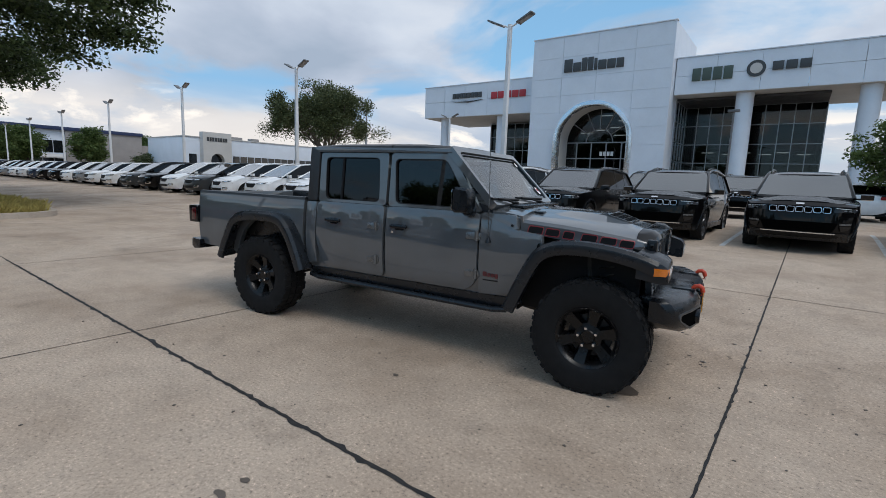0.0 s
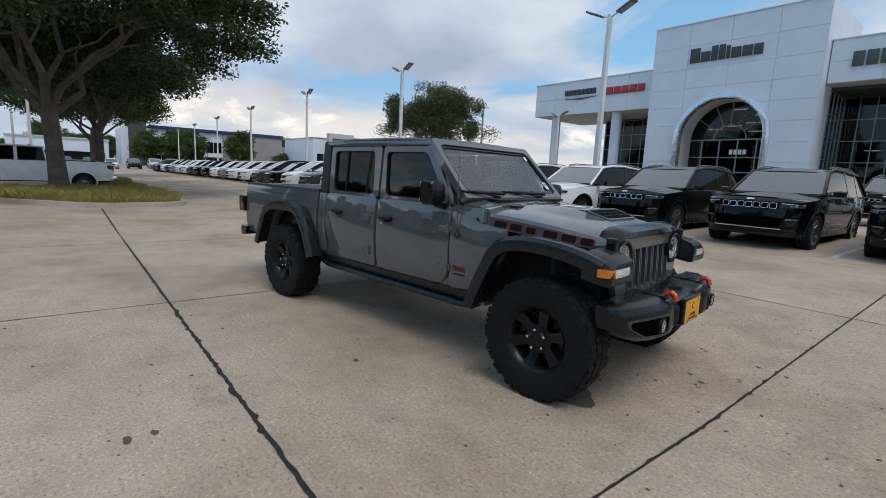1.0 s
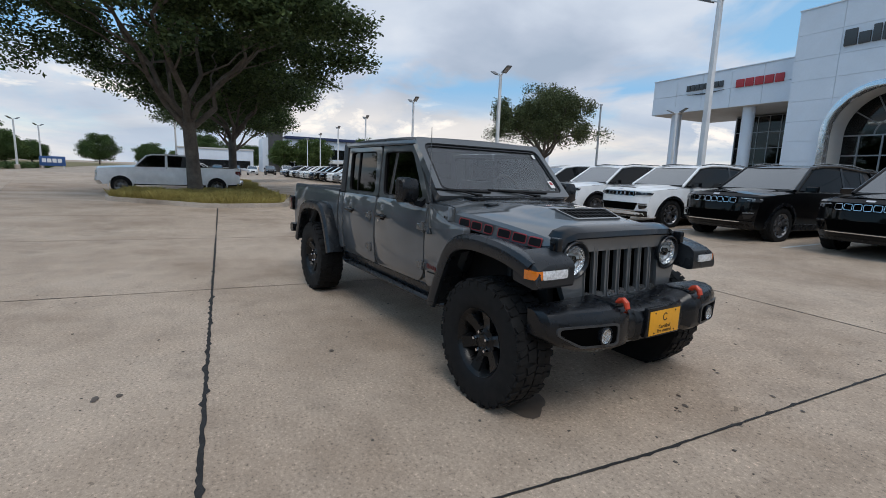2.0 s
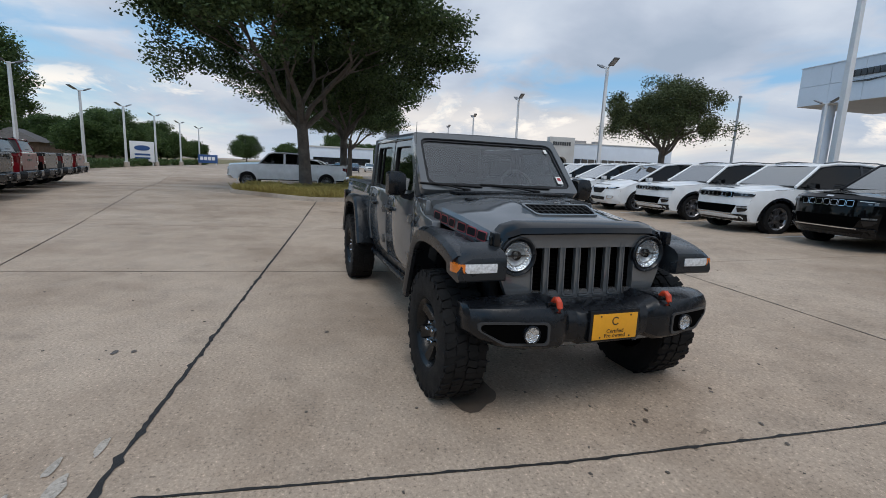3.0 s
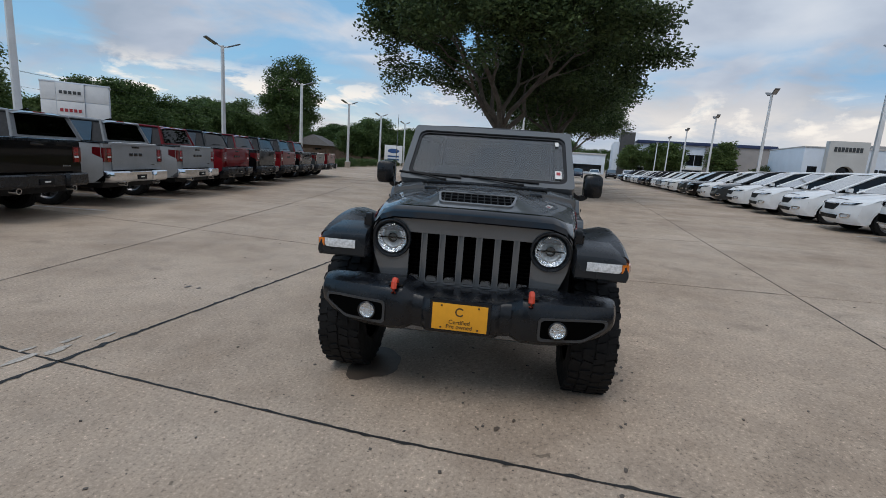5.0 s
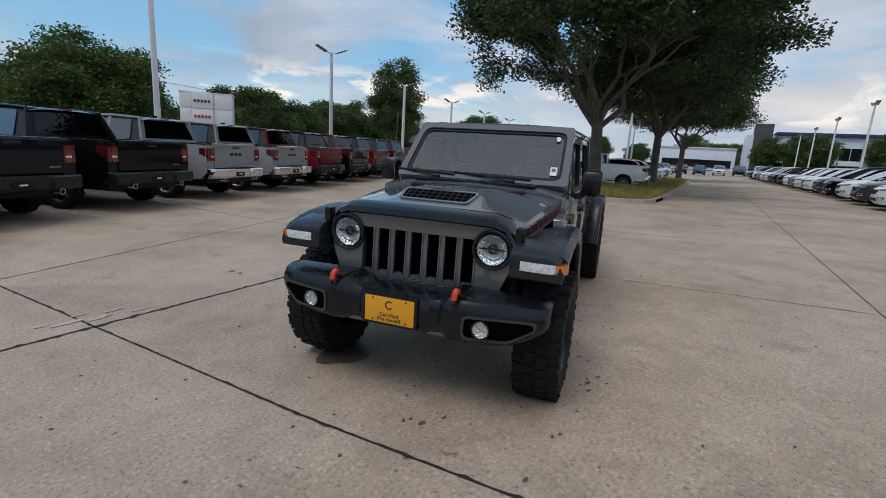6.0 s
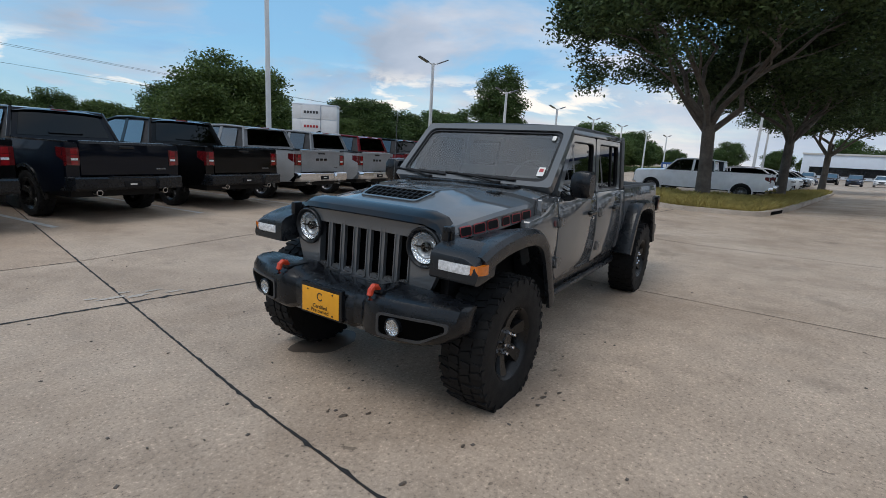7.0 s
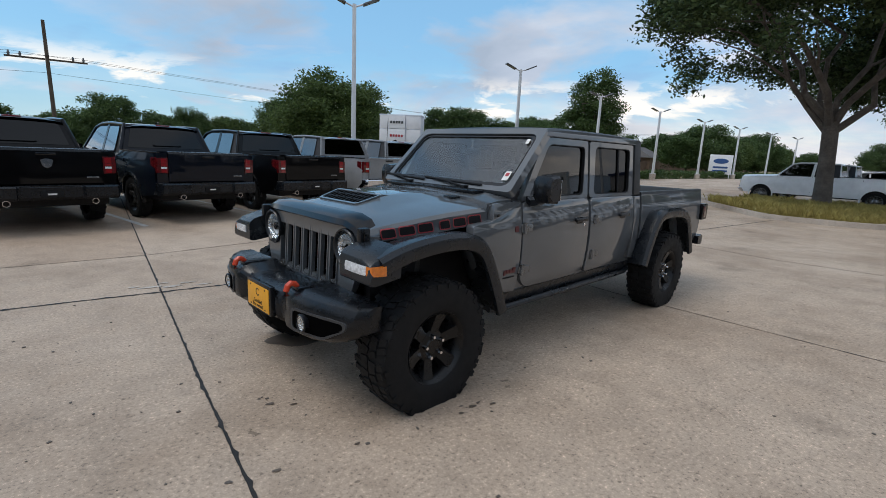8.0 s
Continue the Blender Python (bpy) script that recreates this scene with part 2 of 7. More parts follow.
M["shade_glass"] = window_glass("tinted_glass", (0.045, 0.05, 0.053), straight=0.045, power=4.0)
M["side_glass"] = window_glass("sky_lit_glass", (0.10, 0.11, 0.12), straight=0.10, power=2.6)
# opaque white; in the front lamps it paints bright sky reflections
M["white_lamp"] = plain("white_lamp_plastic", (0.86, 0.88, 0.90), 0.15, metal=0.10, var=0.35, scale=45, fine=80, bump=0.4, dist=0.006, coat=1.0)
# grey lighter than the bumper plastic, so the fog surround stands out
M["edge_grey"] = plain("fog_edge_grey", (0.040, 0.042, 0.045), 0.35, var=0.15)
# near-black that puts the shade of deep openings into the colour
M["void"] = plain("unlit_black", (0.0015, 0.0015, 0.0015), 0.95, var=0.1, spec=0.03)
M["privacy_glass"] = window_glass("privacy_glass", (0.025, 0.027, 0.03), straight=0.035, power=5.5)
M["car_glass"] = window_glass("parked_windshield_glass", (0.30, 0.34, 0.34), straight=0.14, power=2.3)
M["lens"] = window_glass("lamp_lens", (0.9, 0.92, 0.93))
M["reflector"] = plain("lamp_reflector", (0.95, 0.96, 0.97), 0.22, metal=1.0, var=0.10, scale=26, fine=34, bump=0.6, dist=0.02)
M["badge_red"] = plain("badge_dull_red", (0.10, 0.016, 0.018), 0.45, var=0.1)
M["band_metal"] = plain("brushed_arch_metal", (0.78, 0.79, 0.81), 0.22, metal=0.85, var=0.08, scale=1)
M["amber"] = plain("amber_lens", (0.75, 0.19, 0.012), 0.15, var=0.15, scale=30, coat=1.0)
M["red_lens"] = plain("red_lens", (0.26, 0.006, 0.010), 0.14, var=0.25, scale=25, coat=1.0)
M["dark_red_lens"] = plain("dark_red_lens", (0.10, 0.006, 0.008), 0.14, var=0.2, scale=25, coat=1.0)
M["orange_hook"] = plain("orange_hook", (0.62, 0.06, 0.02), 0.4, var=0.15, scale=20, coat=0.3)
M["decal_red"] = plain("decal_red", (0.30, 0.030, 0.036), 0.4, var=0.1)
M["decal_black"] = plain("decal_black", (0.010, 0.010, 0.011), 0.6, var=0.15, spec=0.2)
M["plate_yellow"] = plain("plate_yellow", (0.80, 0.36, 0.018), 0.45, var=0.07, scale=12)
M["ink"] = plain("dark_ink", (0.07, 0.04, 0.012), 0.6, var=0.1)
M["sticker"] = plain("paper_sticker", (0.78, 0.77, 0.74), 0.7, var=0.08, scale=30)
M["seat"] = plain("dark_upholstery", (0.045, 0.045, 0.048), 0.8, var=0.25, scale=12, bump=0.3)
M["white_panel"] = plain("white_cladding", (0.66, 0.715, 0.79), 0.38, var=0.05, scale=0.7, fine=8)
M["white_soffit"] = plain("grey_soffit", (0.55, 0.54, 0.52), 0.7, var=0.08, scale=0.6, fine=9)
M["grey_wall"] = plain("grey_wall", (0.30, 0.28, 0.27), 0.75, var=0.12, scale=0.5, fine=6, bump=0.1)
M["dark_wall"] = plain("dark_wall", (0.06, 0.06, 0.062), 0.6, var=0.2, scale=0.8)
M["blue_band"] = plain("blue_band", (0.02, 0.035, 0.10), 0.5, var=0.1, scale=1)
M["mullion"] = plain("aluminium_mullion", (0.30, 0.31, 0.33), 0.35, metal=0.6, var=0.1)
M["store_glass"] = window_glass("showroom_glass", (0.16, 0.18, 0.19))
M["office_glass"] = plain("dark_office_glass", (0.012, 0.014, 0.017), 0.06, var=0.3, scale=0.4, spec=0.8)
M["post_white"] = plain("white_post_paint", (0.72, 0.73, 0.74), 0.45, var=0.1, scale=2, fine=20)
M["lamp_head"] = plain("lamp_head_grey", (0.16, 0.16, 0.165), 0.45, metal=0.3, var=0.2)
M["sign_dark"] = plain("sign_dark", (0.05, 0.055, 0.06), 0.45, var=0.12)
M["sign_red"] = plain("sign_red", (0.40, 0.03, 0.04), 0.45, var=0.1)
M["sign_green"] = plain("sign_green", (0.06, 0.085, 0.07), 0.45, var=0.1)
M["sign_blue"] = plain("sign_blue", (0.03, 0.09, 0.26), 0.45, var=0.1)
M["sign_white"] = plain("sign_white", (0.78, 0.79, 0.8), 0.5, var=0.05)
M["bark"] = plain("oak_bark", (0.150, 0.125, 0.105), 0.9, var=0.4, scale=3, fine=14, bump=0.9, dist=0.05)
M["wood_pole"] = plain("weathered_pole", (0.10, 0.075, 0.055), 0.85, var=0.3, scale=2, fine=30, bump=0.4)
M["oak_leaf"] = leaf_material("oak_leaves", (0.026, 0.044, 0.018), (0.105, 0.150, 0.058))
M["far_leaf"] = leaf_material("far_leaves", (0.035, 0.065, 0.022), (0.12, 0.18, 0.06))
M["light_leaf"] = leaf_material("light_leaves", (0.045, 0.075, 0.022), (0.14, 0.195, 0.062))
M["willow_leaf"] = leaf_material("dull_leaves", (0.045, 0.060, 0.028), (0.14, 0.165, 0.075))
M["grass"] = leaf_material("long_grass", (0.25, 0.195, 0.055), (0.52, 0.43, 0.15))
M["lawn"] = plain("dry_lawn", (0.22, 0.18, 0.075), 0.9, var=0.35, scale=0.5, fine=6, bump=0.4)
M["brick_house"] = plain("brown_brick_wall", (0.20, 0.13, 0.09), 0.85, var=0.25, scale=2, fine=30)
M["shingle"] = plain("grey_shingle", (0.11, 0.10, 0.095), 0.85, var=0.3, scale=3, fine=30)

# ---------------------------------------------------------------- mesh helpers
def finish(bm, name, material, sharp=0.55):
    bm.normal_update()
    for f in bm.faces:
        f.smooth = True
    for e in bm.edges:
        if len(e.link_faces) == 2 and e.calc_face_angle(0) > sharp:
            e.smooth = False
    me = bpy.data.meshes.new(name)
    bm.to_mesh(me)
    bm.free()
    if material is not None:
        me.materials.append(material)
    return me


def part(name, bm, material, parent, label=""):
    """One mesh object under a thing or a part."""
    ob = new(name, finish(bm, name, material))
    ob.parent = parent
    if label:
        ob["label"] = label
    return ob


def thing(name, m, label, category, group="", kind=""):
    ob = new(name)
    ob.empty_display_size = 0.2
    ob.matrix_world = m
    return tagged(ob, label, category, group, kind)


def solid(name, bm, material, m, label, category, group="", kind=""):
    ob = new(name, finish(bm, name, material))
    ob.matrix_world = m
    return tagged(ob, label, category, group, kind)


def bbox(x0, x1, y0, y1, z0, z1, b=0.0, seg=2, bm=None, m=None):
    """A box, bevelled by b; added to bm where that is given."""
    own = bmesh.new()
    r = bmesh.ops.create_cube(own, size=1.0)
    for v in own.verts:
        v.co = Vector(((x0 + x1) / 2 + v.co.x * (x1 - x0), (y0 + y1) / 2 + v.co.y * (y1 - y0), (z0 + z1) / 2 + v.co.z * (z1 - z0)))
    if b > 0:
        bmesh.ops.bevel(own, geom=own.edges[:], offset=b, segments=seg, affect="EDGES", profile=0.6)
    if m is not None:
        own.transform(m)
    return merge(bm, own)


def merge(bm, own):
    if bm is None:
        return own
    index = {}
    for v in own.verts:
        index[v] = bm.verts.new(v.co)
    for f in own.faces:
        try:
            bm.faces.new([index[v] for v in f.verts])
        except ValueError:
            pass
    own.free()
    return bm


def loft(sections, bm=None, close=True, caps=True):
    """Skin through rings of points, all with the same count."""
    bm = bm or bmesh.new()
    rings = [[bm.verts.new(p) for p in s] for s in sections]
    n = len(rings[0])
    for a, b in zip(rings, rings[1:]):
        for i in range(n if close else n - 1):
            j = (i + 1) % n
            bm.faces.new((a[i], a[j], b[j], b[i]))
    if caps and close:
        bm.faces.new(list(reversed(rings[0])))
        bm.faces.new(rings[-1])
    bmesh.ops.recalc_face_normals(bm, faces=bm.faces[:])
    return bm


def prism(poly, d0, d1, fn, bm=None, b=0.0):
    """A plate: the outline poly of (a, b), from depth d0 to d1, placed by fn(a, b, d)."""
    own = bmesh.new()
    lo = [own.verts.new(fn(p[0], p[1], d0)) for p in poly]
    hi = [own.verts.new(fn(p[0], p[1], d1)) for p in poly]
    n = len(poly)
    own.faces.new(lo)
    top = own.faces.new(list(reversed(hi)))
    for i in range(n):
        j = (i + 1) % n
        own.faces.new((lo[i], hi[i], hi[j], lo[j]))
    bmesh.ops.recalc_face_normals(own, faces=own.faces[:])
    if b > 0:
        bmesh.ops.bevel(own, geom=list(top.edges), offset=b, segments=2, affect="EDGES", profile=0.6)
    return merge(bm, own)


def sheet_pane(poly, d, fn):
    """A thin pane as one sheet, placed by fn(a, b, d)."""
    own = bmesh.new()
    own.faces.new([own.verts.new(fn(p[0], p[1], d)) for p in poly])
    return own


def bowed(poly, d0, d1, fn, b=0.0, step=0.06):
    """A plate like prism, cut across its height so that fn can bow it."""
    own = prism(poly, d0, d1, lambda a, c, d: (a, d, c), b=b)
    lo, hi = min(p[1] for p in poly), max(p[1] for p in poly)
    for i in range(1, int((hi - lo) / step) + 1):
        bmesh.ops.bisect_plane(own, geom=own.verts[:] + own.edges[:] + own.faces[:], plane_co=(0, 0, lo + i * step), plane_no=(0, 0, 1))
    for v in own.verts:
        v.co = Vector(fn(v.co.x, v.co.z, v.co.y))
    bmesh.ops.recalc_face_normals(own, faces=own.faces[:])
    return own


def bent(poly, d0, d1, fn, bm=None, step=0.10):
    """A plate like prism, cut across its length so that fn can bow it."""
    own = prism(poly, d0, d1, lambda a, b, d: (a, d, b))
    lo, hi = min(p[0] for p in poly), max(p[0] for p in poly)
    for i in range(1, int((hi - lo) / step) + 1):
        bmesh.ops.bisect_plane(own, geom=own.verts[:] + own.edges[:] + own.faces[:], plane_co=(lo + i * step, 0, 0), plane_no=(1, 0, 0))
    for v in own.verts:
        v.co = Vector(fn(v.co.x, v.co.z, v.co.y))
    bmesh.ops.recalc_face_normals(own, faces=own.faces[:])
    return merge(bm, own)


def frame_ring(outer, inner, d0, d1, fn, bm=None):
    """A plate with a hole; outer and inner have the same count of points."""
    own = bmesh.new()
    L = [[own.verts.new(fn(p[0], p[1], d)) for p in loop] for loop, d in ((outer, d0), (outer, d1), (inner, d1), (inner, d0))]
    n = len(outer)
    for a, b in zip(L, L[1:] + L[:1]):
        for i in range(n):
            j = (i + 1) % n
            own.faces.new((a[i], a[j], b[j], b[i]))
    bmesh.ops.recalc_face_normals(own, faces=own.faces[:])
    return merge(bm, own)


def rrect(a0, a1, b0, b1, r, n=4):
    """Rounded rectangle, counter-clockwise."""
    pts = []
    for ca, cb, s in ((a1 - r, b1 - r, 0), (a0 + r, b1 - r, 90), (a0 + r, b0 + r, 180), (a1 - r, b0 + r, 270)):
        for i in range(n + 1):
            w = radians(s + 90 * i / n)
            pts.append((ca + r * math.cos(w), cb + r * math.sin(w)))
    return pts


def round_poly(poly, r, n=3):
    """The polygon with its corners rounded."""
    pts = []
    k = len(poly)
    for i in range(k):
        p, a, b = Vector(poly[i]), Vector(poly[i - 1]), Vector(poly[(i + 1) % k])
        ua, ub = a - p, b - p
        d = min(r, ua.length * 0.45, ub.length * 0.45)
        s, e = p + ua.normalized() * d, p + ub.normalized() * d
        for j in range(n + 1):
            q = j / n
            pts.append(tuple((1 - q) ** 2 * s + 2 * q * (1 - q) * p + q * q * e))
    return pts


def lathe(profile, n=32, axis="y", bm=None, m=None, cap=False):
    """Turn a profile of (radius, along) about the axis y, x or z."""
    own = bmesh.new()
    rings = []
    for r, h in profile:
        ring = []
        for i in range(n):
            w = 2 * math.pi * i / n
            c, s = r * math.cos(w), r * math.sin(w)
            ring.append(own.verts.new({"y": (c, h, s), "x": (h, c, s), "z": (c, s, h)}[axis]))
        rings.append(ring)
    for a, b in zip(rings, rings[1:]):
        for i in range(n):
            j = (i + 1) % n
            own.faces.new((a[i], a[j], b[j], b[i]))
    for ring in (rings[0], rings[-1]) if cap else ():
        if (ring[0].co - ring[n // 2].co).length > 1e-4:
            own.faces.new(ring)
    bmesh.ops.remove_doubles(own, verts=own.verts[:], dist=1e-5)
    bmesh.ops.recalc_face_normals(own, faces=own.faces[:])
    if m is not None:
        own.transform(m)
    return merge(bm, own)


def tube(points, radii, n=8, bm=None):
    """A round bar along points, with a radius at each."""
    if isinstance(radii, (int, float)):
        radii = [radii] * len(points)
    pts = [Vector(p) for p in points]
    secs = []
    for i, p in enumerate(pts):
        d = (pts[min(i + 1, len(pts) - 1)] - pts[max(i - 1, 0)]).normalized()
        side = d.cross(Vector((0, 0, 1)))
        if side.length < 0.05:
            side = d.cross(Vector((0, 1, 0)))
        side.normalize()
        up = side.cross(d)
        secs.append([p + radii[i] * (math.cos(2 * math.pi * k / n) * side + math.sin(2 * math.pi * k / n) * up) for k in range(n)])
    return loft(secs, bm)


def text_mesh(words, size, material, parent, m, name="lettering", depth=0.002):
    """Lettering in the built-in font, as a mesh part."""
    cu = bpy.data.curves.new(name, "FONT")
    cu.body, cu.size, cu.extrude = words, size, depth
    cu.align_x, cu.align_y = "CENTER", "CENTER"
    tmp = bpy.data.objects.new("tmp", cu)
    scene.collection.objects.link(tmp)
    me = bpy.data.meshes.new_from_object(tmp.evaluated_get(bpy.context.evaluated_depsgraph_get()))
    bpy.data.objects.remove(tmp)
    bpy.data.curves.remove(cu)
    me.materials.clear()
    me.materials.append(material)
    ob = new(name, me)
    ob.parent = parent
    ob.matrix_basis = m
    return ob


def gz(x, y):
    """The paving rises gently towards the building and dips behind the grass island."""
    side = (max(0.0, -10.0 - x) * 0.011 if x > -18.32 else max(-0.08, 0.0915 + (x + 18.32) * 0.0187)) * min(1.0, max(0.0, (9.0 - y) / 6.0)) * min(1.0, max(0.0, (y + 16.0) / 8.0))
    return min(max(0.0, 0.037 * (y - 4.0)), 0.45) + side

# ---------------------------------------------------------------- ground, slabs, kerbs
def sheet(name, xs, ys, dz, material):
    n = len(xs)
    me = bpy.data.meshes.new(name)
    me.from_pydata([(x, y, gz(x, y) + dz) for y in ys for x in xs], [], [(j * n + i, j * n + i + 1, (j + 1) * n + i + 1, (j + 1) * n + i) for j in range(len(ys) - 1) for i in range(n - 1)])
    me.materials.append(material)
    return new(name, me)


ground = sheet("ground", [-2500, -600, -120, -60, -27.48, -18.32, -10, 0, 40, 600, 2500], [-2500, -600, -60, -16, -12, -8, 0, 3, 4, 5, 6, 7, 8, 9, 12, 16.2, 60, 600, 2500], -0.03, M["ground"])
tagged(ground, "tan concrete ground of a car lot", "ground", kind="structure")

XL = [0.0 - 4.58 * k for k in range(-4, 16)]


def lean_x(x, y):
    """The cross joints stand square to the long ones, so they drift a little with y."""
    return x + 0.015 - 0.017 * (y - 1.7)


def row_lines(x):
    """Joints that run along the lot, as y at x, from the pickup row to the building."""
    d = -0.30 + (0.285 if x < 0 else 0.10) * x
    return [d - 11.0, d - 5.6, d, 1.70 + 0.017 * x, 7.66 + 0.02 * x, 15.6, 22.5]

# ---------------------------------------------------------------- the grey pickup
TRUCK = pose(-1.051, 4.239, 0, 0, 0, 9.0)
truck = thing("pickup_truck", TRUCK, "grey four-door off-road pickup with black flares on tan concrete", "pickup truck")


def lp(z):
    """Half width of the pickup's side at a height."""
    return 0.789 - 0.26 * (z - 0.92) ** 2 - max(0.0, 0.62 - z) * 0.10 if z <= 1.262 else 0.7586 - (z - 1.262) * 0.095


def flank(s):
    return lambda a, b, d: (a, s * (lp(b) + d), b)


def wheel_meshes(radius, rim_r, width, spokes, tyre_mat, rim_mat, blocks=46, lugs=5, twin=True, own_spokes=True):
    """A wheel that faces -y, centred on its axle: the rim as the part, with tyre, disc and nuts under it."""
    h = width / 2
    rim = lathe([(rim_r * 0.80, h * 0.7), (rim_r * 0.84, -h * 0.55), (rim_r * 0.93, -h * 0.80), (rim_r, -h * 0.90), (rim_r * 1.02, -h * 0.80), (rim_r * 1.0, h * 0.7)], 40)
    hub = lathe([(0.0, -h * 0.62), (rim_r * 0.20, -h * 0.62), (rim_r * 0.24, -h * 0.55), (rim_r * 0.44, -h * 0.48), (rim_r * 0.47, -h * 0.30), (rim_r * 0.44, h * 0.2)], 24, bm=rim)
    spoke_list = []
    for k in range(spokes):
        sp = bmesh.new() if own_spokes else rim
        w = 2 * math.pi * k / spokes + 0.3
        for off in ((-0.18, 0.18) if twin else (0.0,)):
            a, b = w + off * 0.55, w + off * 1.45
            wid = rim_r * (0.150 if twin else 0.225)
            secs = []
            for q, (rr, ang, dep, sw) in enumerate(((rim_r * 0.28, a, -h * 0.46, 0.95), (rim_r * 0.60, (a + b) / 2, -h * 0.56, 1.0), (rim_r * 0.93, b, -h * 0.76, 1.3))):
                c, s = math.cos(ang), math.sin(ang)
                t = Vector((-s, 0, c)) * wid * sw
                p = Vector((c * rr, dep, s * rr))
                back = Vector((0, h * 0.34, 0))
                secs.append([p - t * 0.65, p + t * 0.65, p + t + back, p - t + back])
            loft(secs, sp)
        if own_spokes:
            spoke_list.append(finish(sp, "spoke", rim_mat))
    bm = lathe([(rim_r * 0.98, h * 0.85), (rim_r * 1.05, h * 0.95), (radius * 0.80, h), (radius * 0.93, h * 0.97), (radius * 0.962, h * 0.80), (radius * 0.968, 0),
                (radius * 0.962, -h * 0.80), (radius * 0.93, -h * 0.97), (radius * 0.80, -h), (rim_r * 1.12, -h * 0.97), (rim_r * 1.05, -h * 0.92), (rim_r * 0.98, -h * 0.85)], 56)
    tread = bmesh.new()
    for k in range(blocks):
        w = 2 * math.pi * k / blocks
        for y0, y1, off, ln in ((-0.98, -0.56, 0.0, 0.62), (-0.50, -0.06, 0.35, 0.70), (0.04, 0.48, 0.0, 0.70), (0.55, 0.98, 0.35, 0.62)):
            a = w + off * 2 * math.pi / blocks
            L = radius * 2 * math.pi / blocks * ln * (1.22 if k % 2 else 1.02)
            skew = 0.18 if y0 < 0 else -0.18
            m = Matrix.Rotation(-a, 4, "Y") @ Matrix.Translation((radius - 0.006 - 0.006 * (abs(y0 + y1) > 1.2), 0, 0)) @ Matrix.Rotation(skew * (1.6 if k % 3 else -0.6), 4, "X")
            bbox(-0.014, 0.0015, y0 * h, y1 * h, -L / 2, L / 2, bm=tread, m=m)
        if lugs and k % 2 == 0:
            m = Matrix.Rotation(-w, 4, "Y") @ Matrix.Translation((radius * 0.945, -h * 0.985, 0))
            bbox(-0.032, 0.002, -0.005, 0.004, -0.014, 0.014, bm=tread, m=m)
    disc = lathe([(0.0, -h * 0.05), (rim_r * 0.70, -h * 0.05), (rim_r * 0.72, h * 0.05), (0.0, h * 0.1)], 28)
    nut = lathe([(0.0, -h * 0.80), (0.010, -h * 0.79), (0.0145, -h * 0.70), (0.015, -h * 0.45)], 8)
    return (finish(rim, "wheel", rim_mat), finish(bm, "tyre", tyre_mat), finish(disc, "brake_disc", M["steel"]), finish(nut, "lug_nut", M["chrome"]), rim_r, lugs, finish(tread, "tread", tyre_mat), spoke_list)


def put_wheel(meshes, parent, x, y, z, left, label=""):
    rim, tyre, disc, nut, rim_r, lugs, tread, spoke_list = meshes
    m = pose(x, y, z, 0, 0, 180 if left else 0)
    w = new("wheel", rim)
    w.parent, w.matrix_basis = parent, m
    if label:
        w["label"] = label
    for nm, me in (("tyre", tyre), ("brake_disc", disc)):
        o = new(nm, me)
        o.parent = w
    o = new("tread", tread)
    o.parent = w
    o["kind"] = "stuff"
    for me in spoke_list:
        o = new("spoke", me)
        o.parent = w
    for k in range(lugs):
        a = 2 * math.pi * k / lugs + 0.5
        o = new("lug_nut", nut)
        o.parent, o.matrix_basis = w, pose(rim_r * 0.30 * math.cos(a), 0, rim_r * 0.30 * math.sin(a))
    return w


big_wheel = wheel_meshes(0.432, 0.228, 0.280, 6, M["rubber"], M["rim_black"], blocks=54, twin=False, own_spokes=True)
for x in (0.0, -3.48):
    for s in (-1, 1):
        put_wheel(big_wheel, truck, x + 0.012, s * 0.812, 0.418, s > 0, "black alloy wheel with knobbly off-road tyre")

# cab tub, cowl and sills
tub = loft([[(x, y, z) for y, z in ((-0.68, 0.47), (-0.735, 0.56), (-0.745, 0.70), (-0.740, 1.235), (-0.725, 1.258), (0.725, 1.258), (0.740, 1.235), (0.745, 0.70), (0.735, 0.56), (0.68, 0.47))]
            for x in (-2.93, -1.9, -0.96, -0.62)])
part("cab_body", tub, M["grey_paint"], truck)
for s in (-1, 1):
    # fender panel between door and hood, running behind the flare
    pl = round_poly([(-0.945, 0.575), (-0.60, 0.60), (-0.40, 0.95), (-0.42, 1.118), (-0.605, 1.135), (-0.945, 1.255)], 0.02)
    part("front_fender", bowed(pl, -0.06, 0.006, flank(s), b=0.004), M["grey_paint"], truck)
    pl = round_poly([(-0.62, 1.14), (-0.945, 1.15), (-0.945, 1.262), (-0.64, 1.255)], 0.015)
    part("cowl_side", prism(pl, -0.08, 0.004, flank(s), b=0.004), M["grey_paint"], truck)
    # dark side vent behind the flare
    pl = round_poly([(-0.47, 0.93), (-0.42, 0.93), (-0.36, 1.05), (-0.44, 1.06)], 0.015)
    part("fender_vent", prism(pl, -0.02, 0.014, flank(s), b=0.004), M["gloss_black"], truck)
    # rocker and step bar
    part("rocker", prism([(-2.90, 0.47), (-0.70, 0.45), (-0.70, 0.575), (-2.90, 0.575)], -0.12, -0.005, flank(s), b=0.01), M["flare_plastic"], truck)
    part("side_step", tube([(-2.92, s * 0.72, 0.485), (-2.8, s * 0.745, 0.470), (-0.82, s * 0.745, 0.455), (-0.70, s * 0.72, 0.465)], 0.026, 10), M["flare_plastic"], truck)

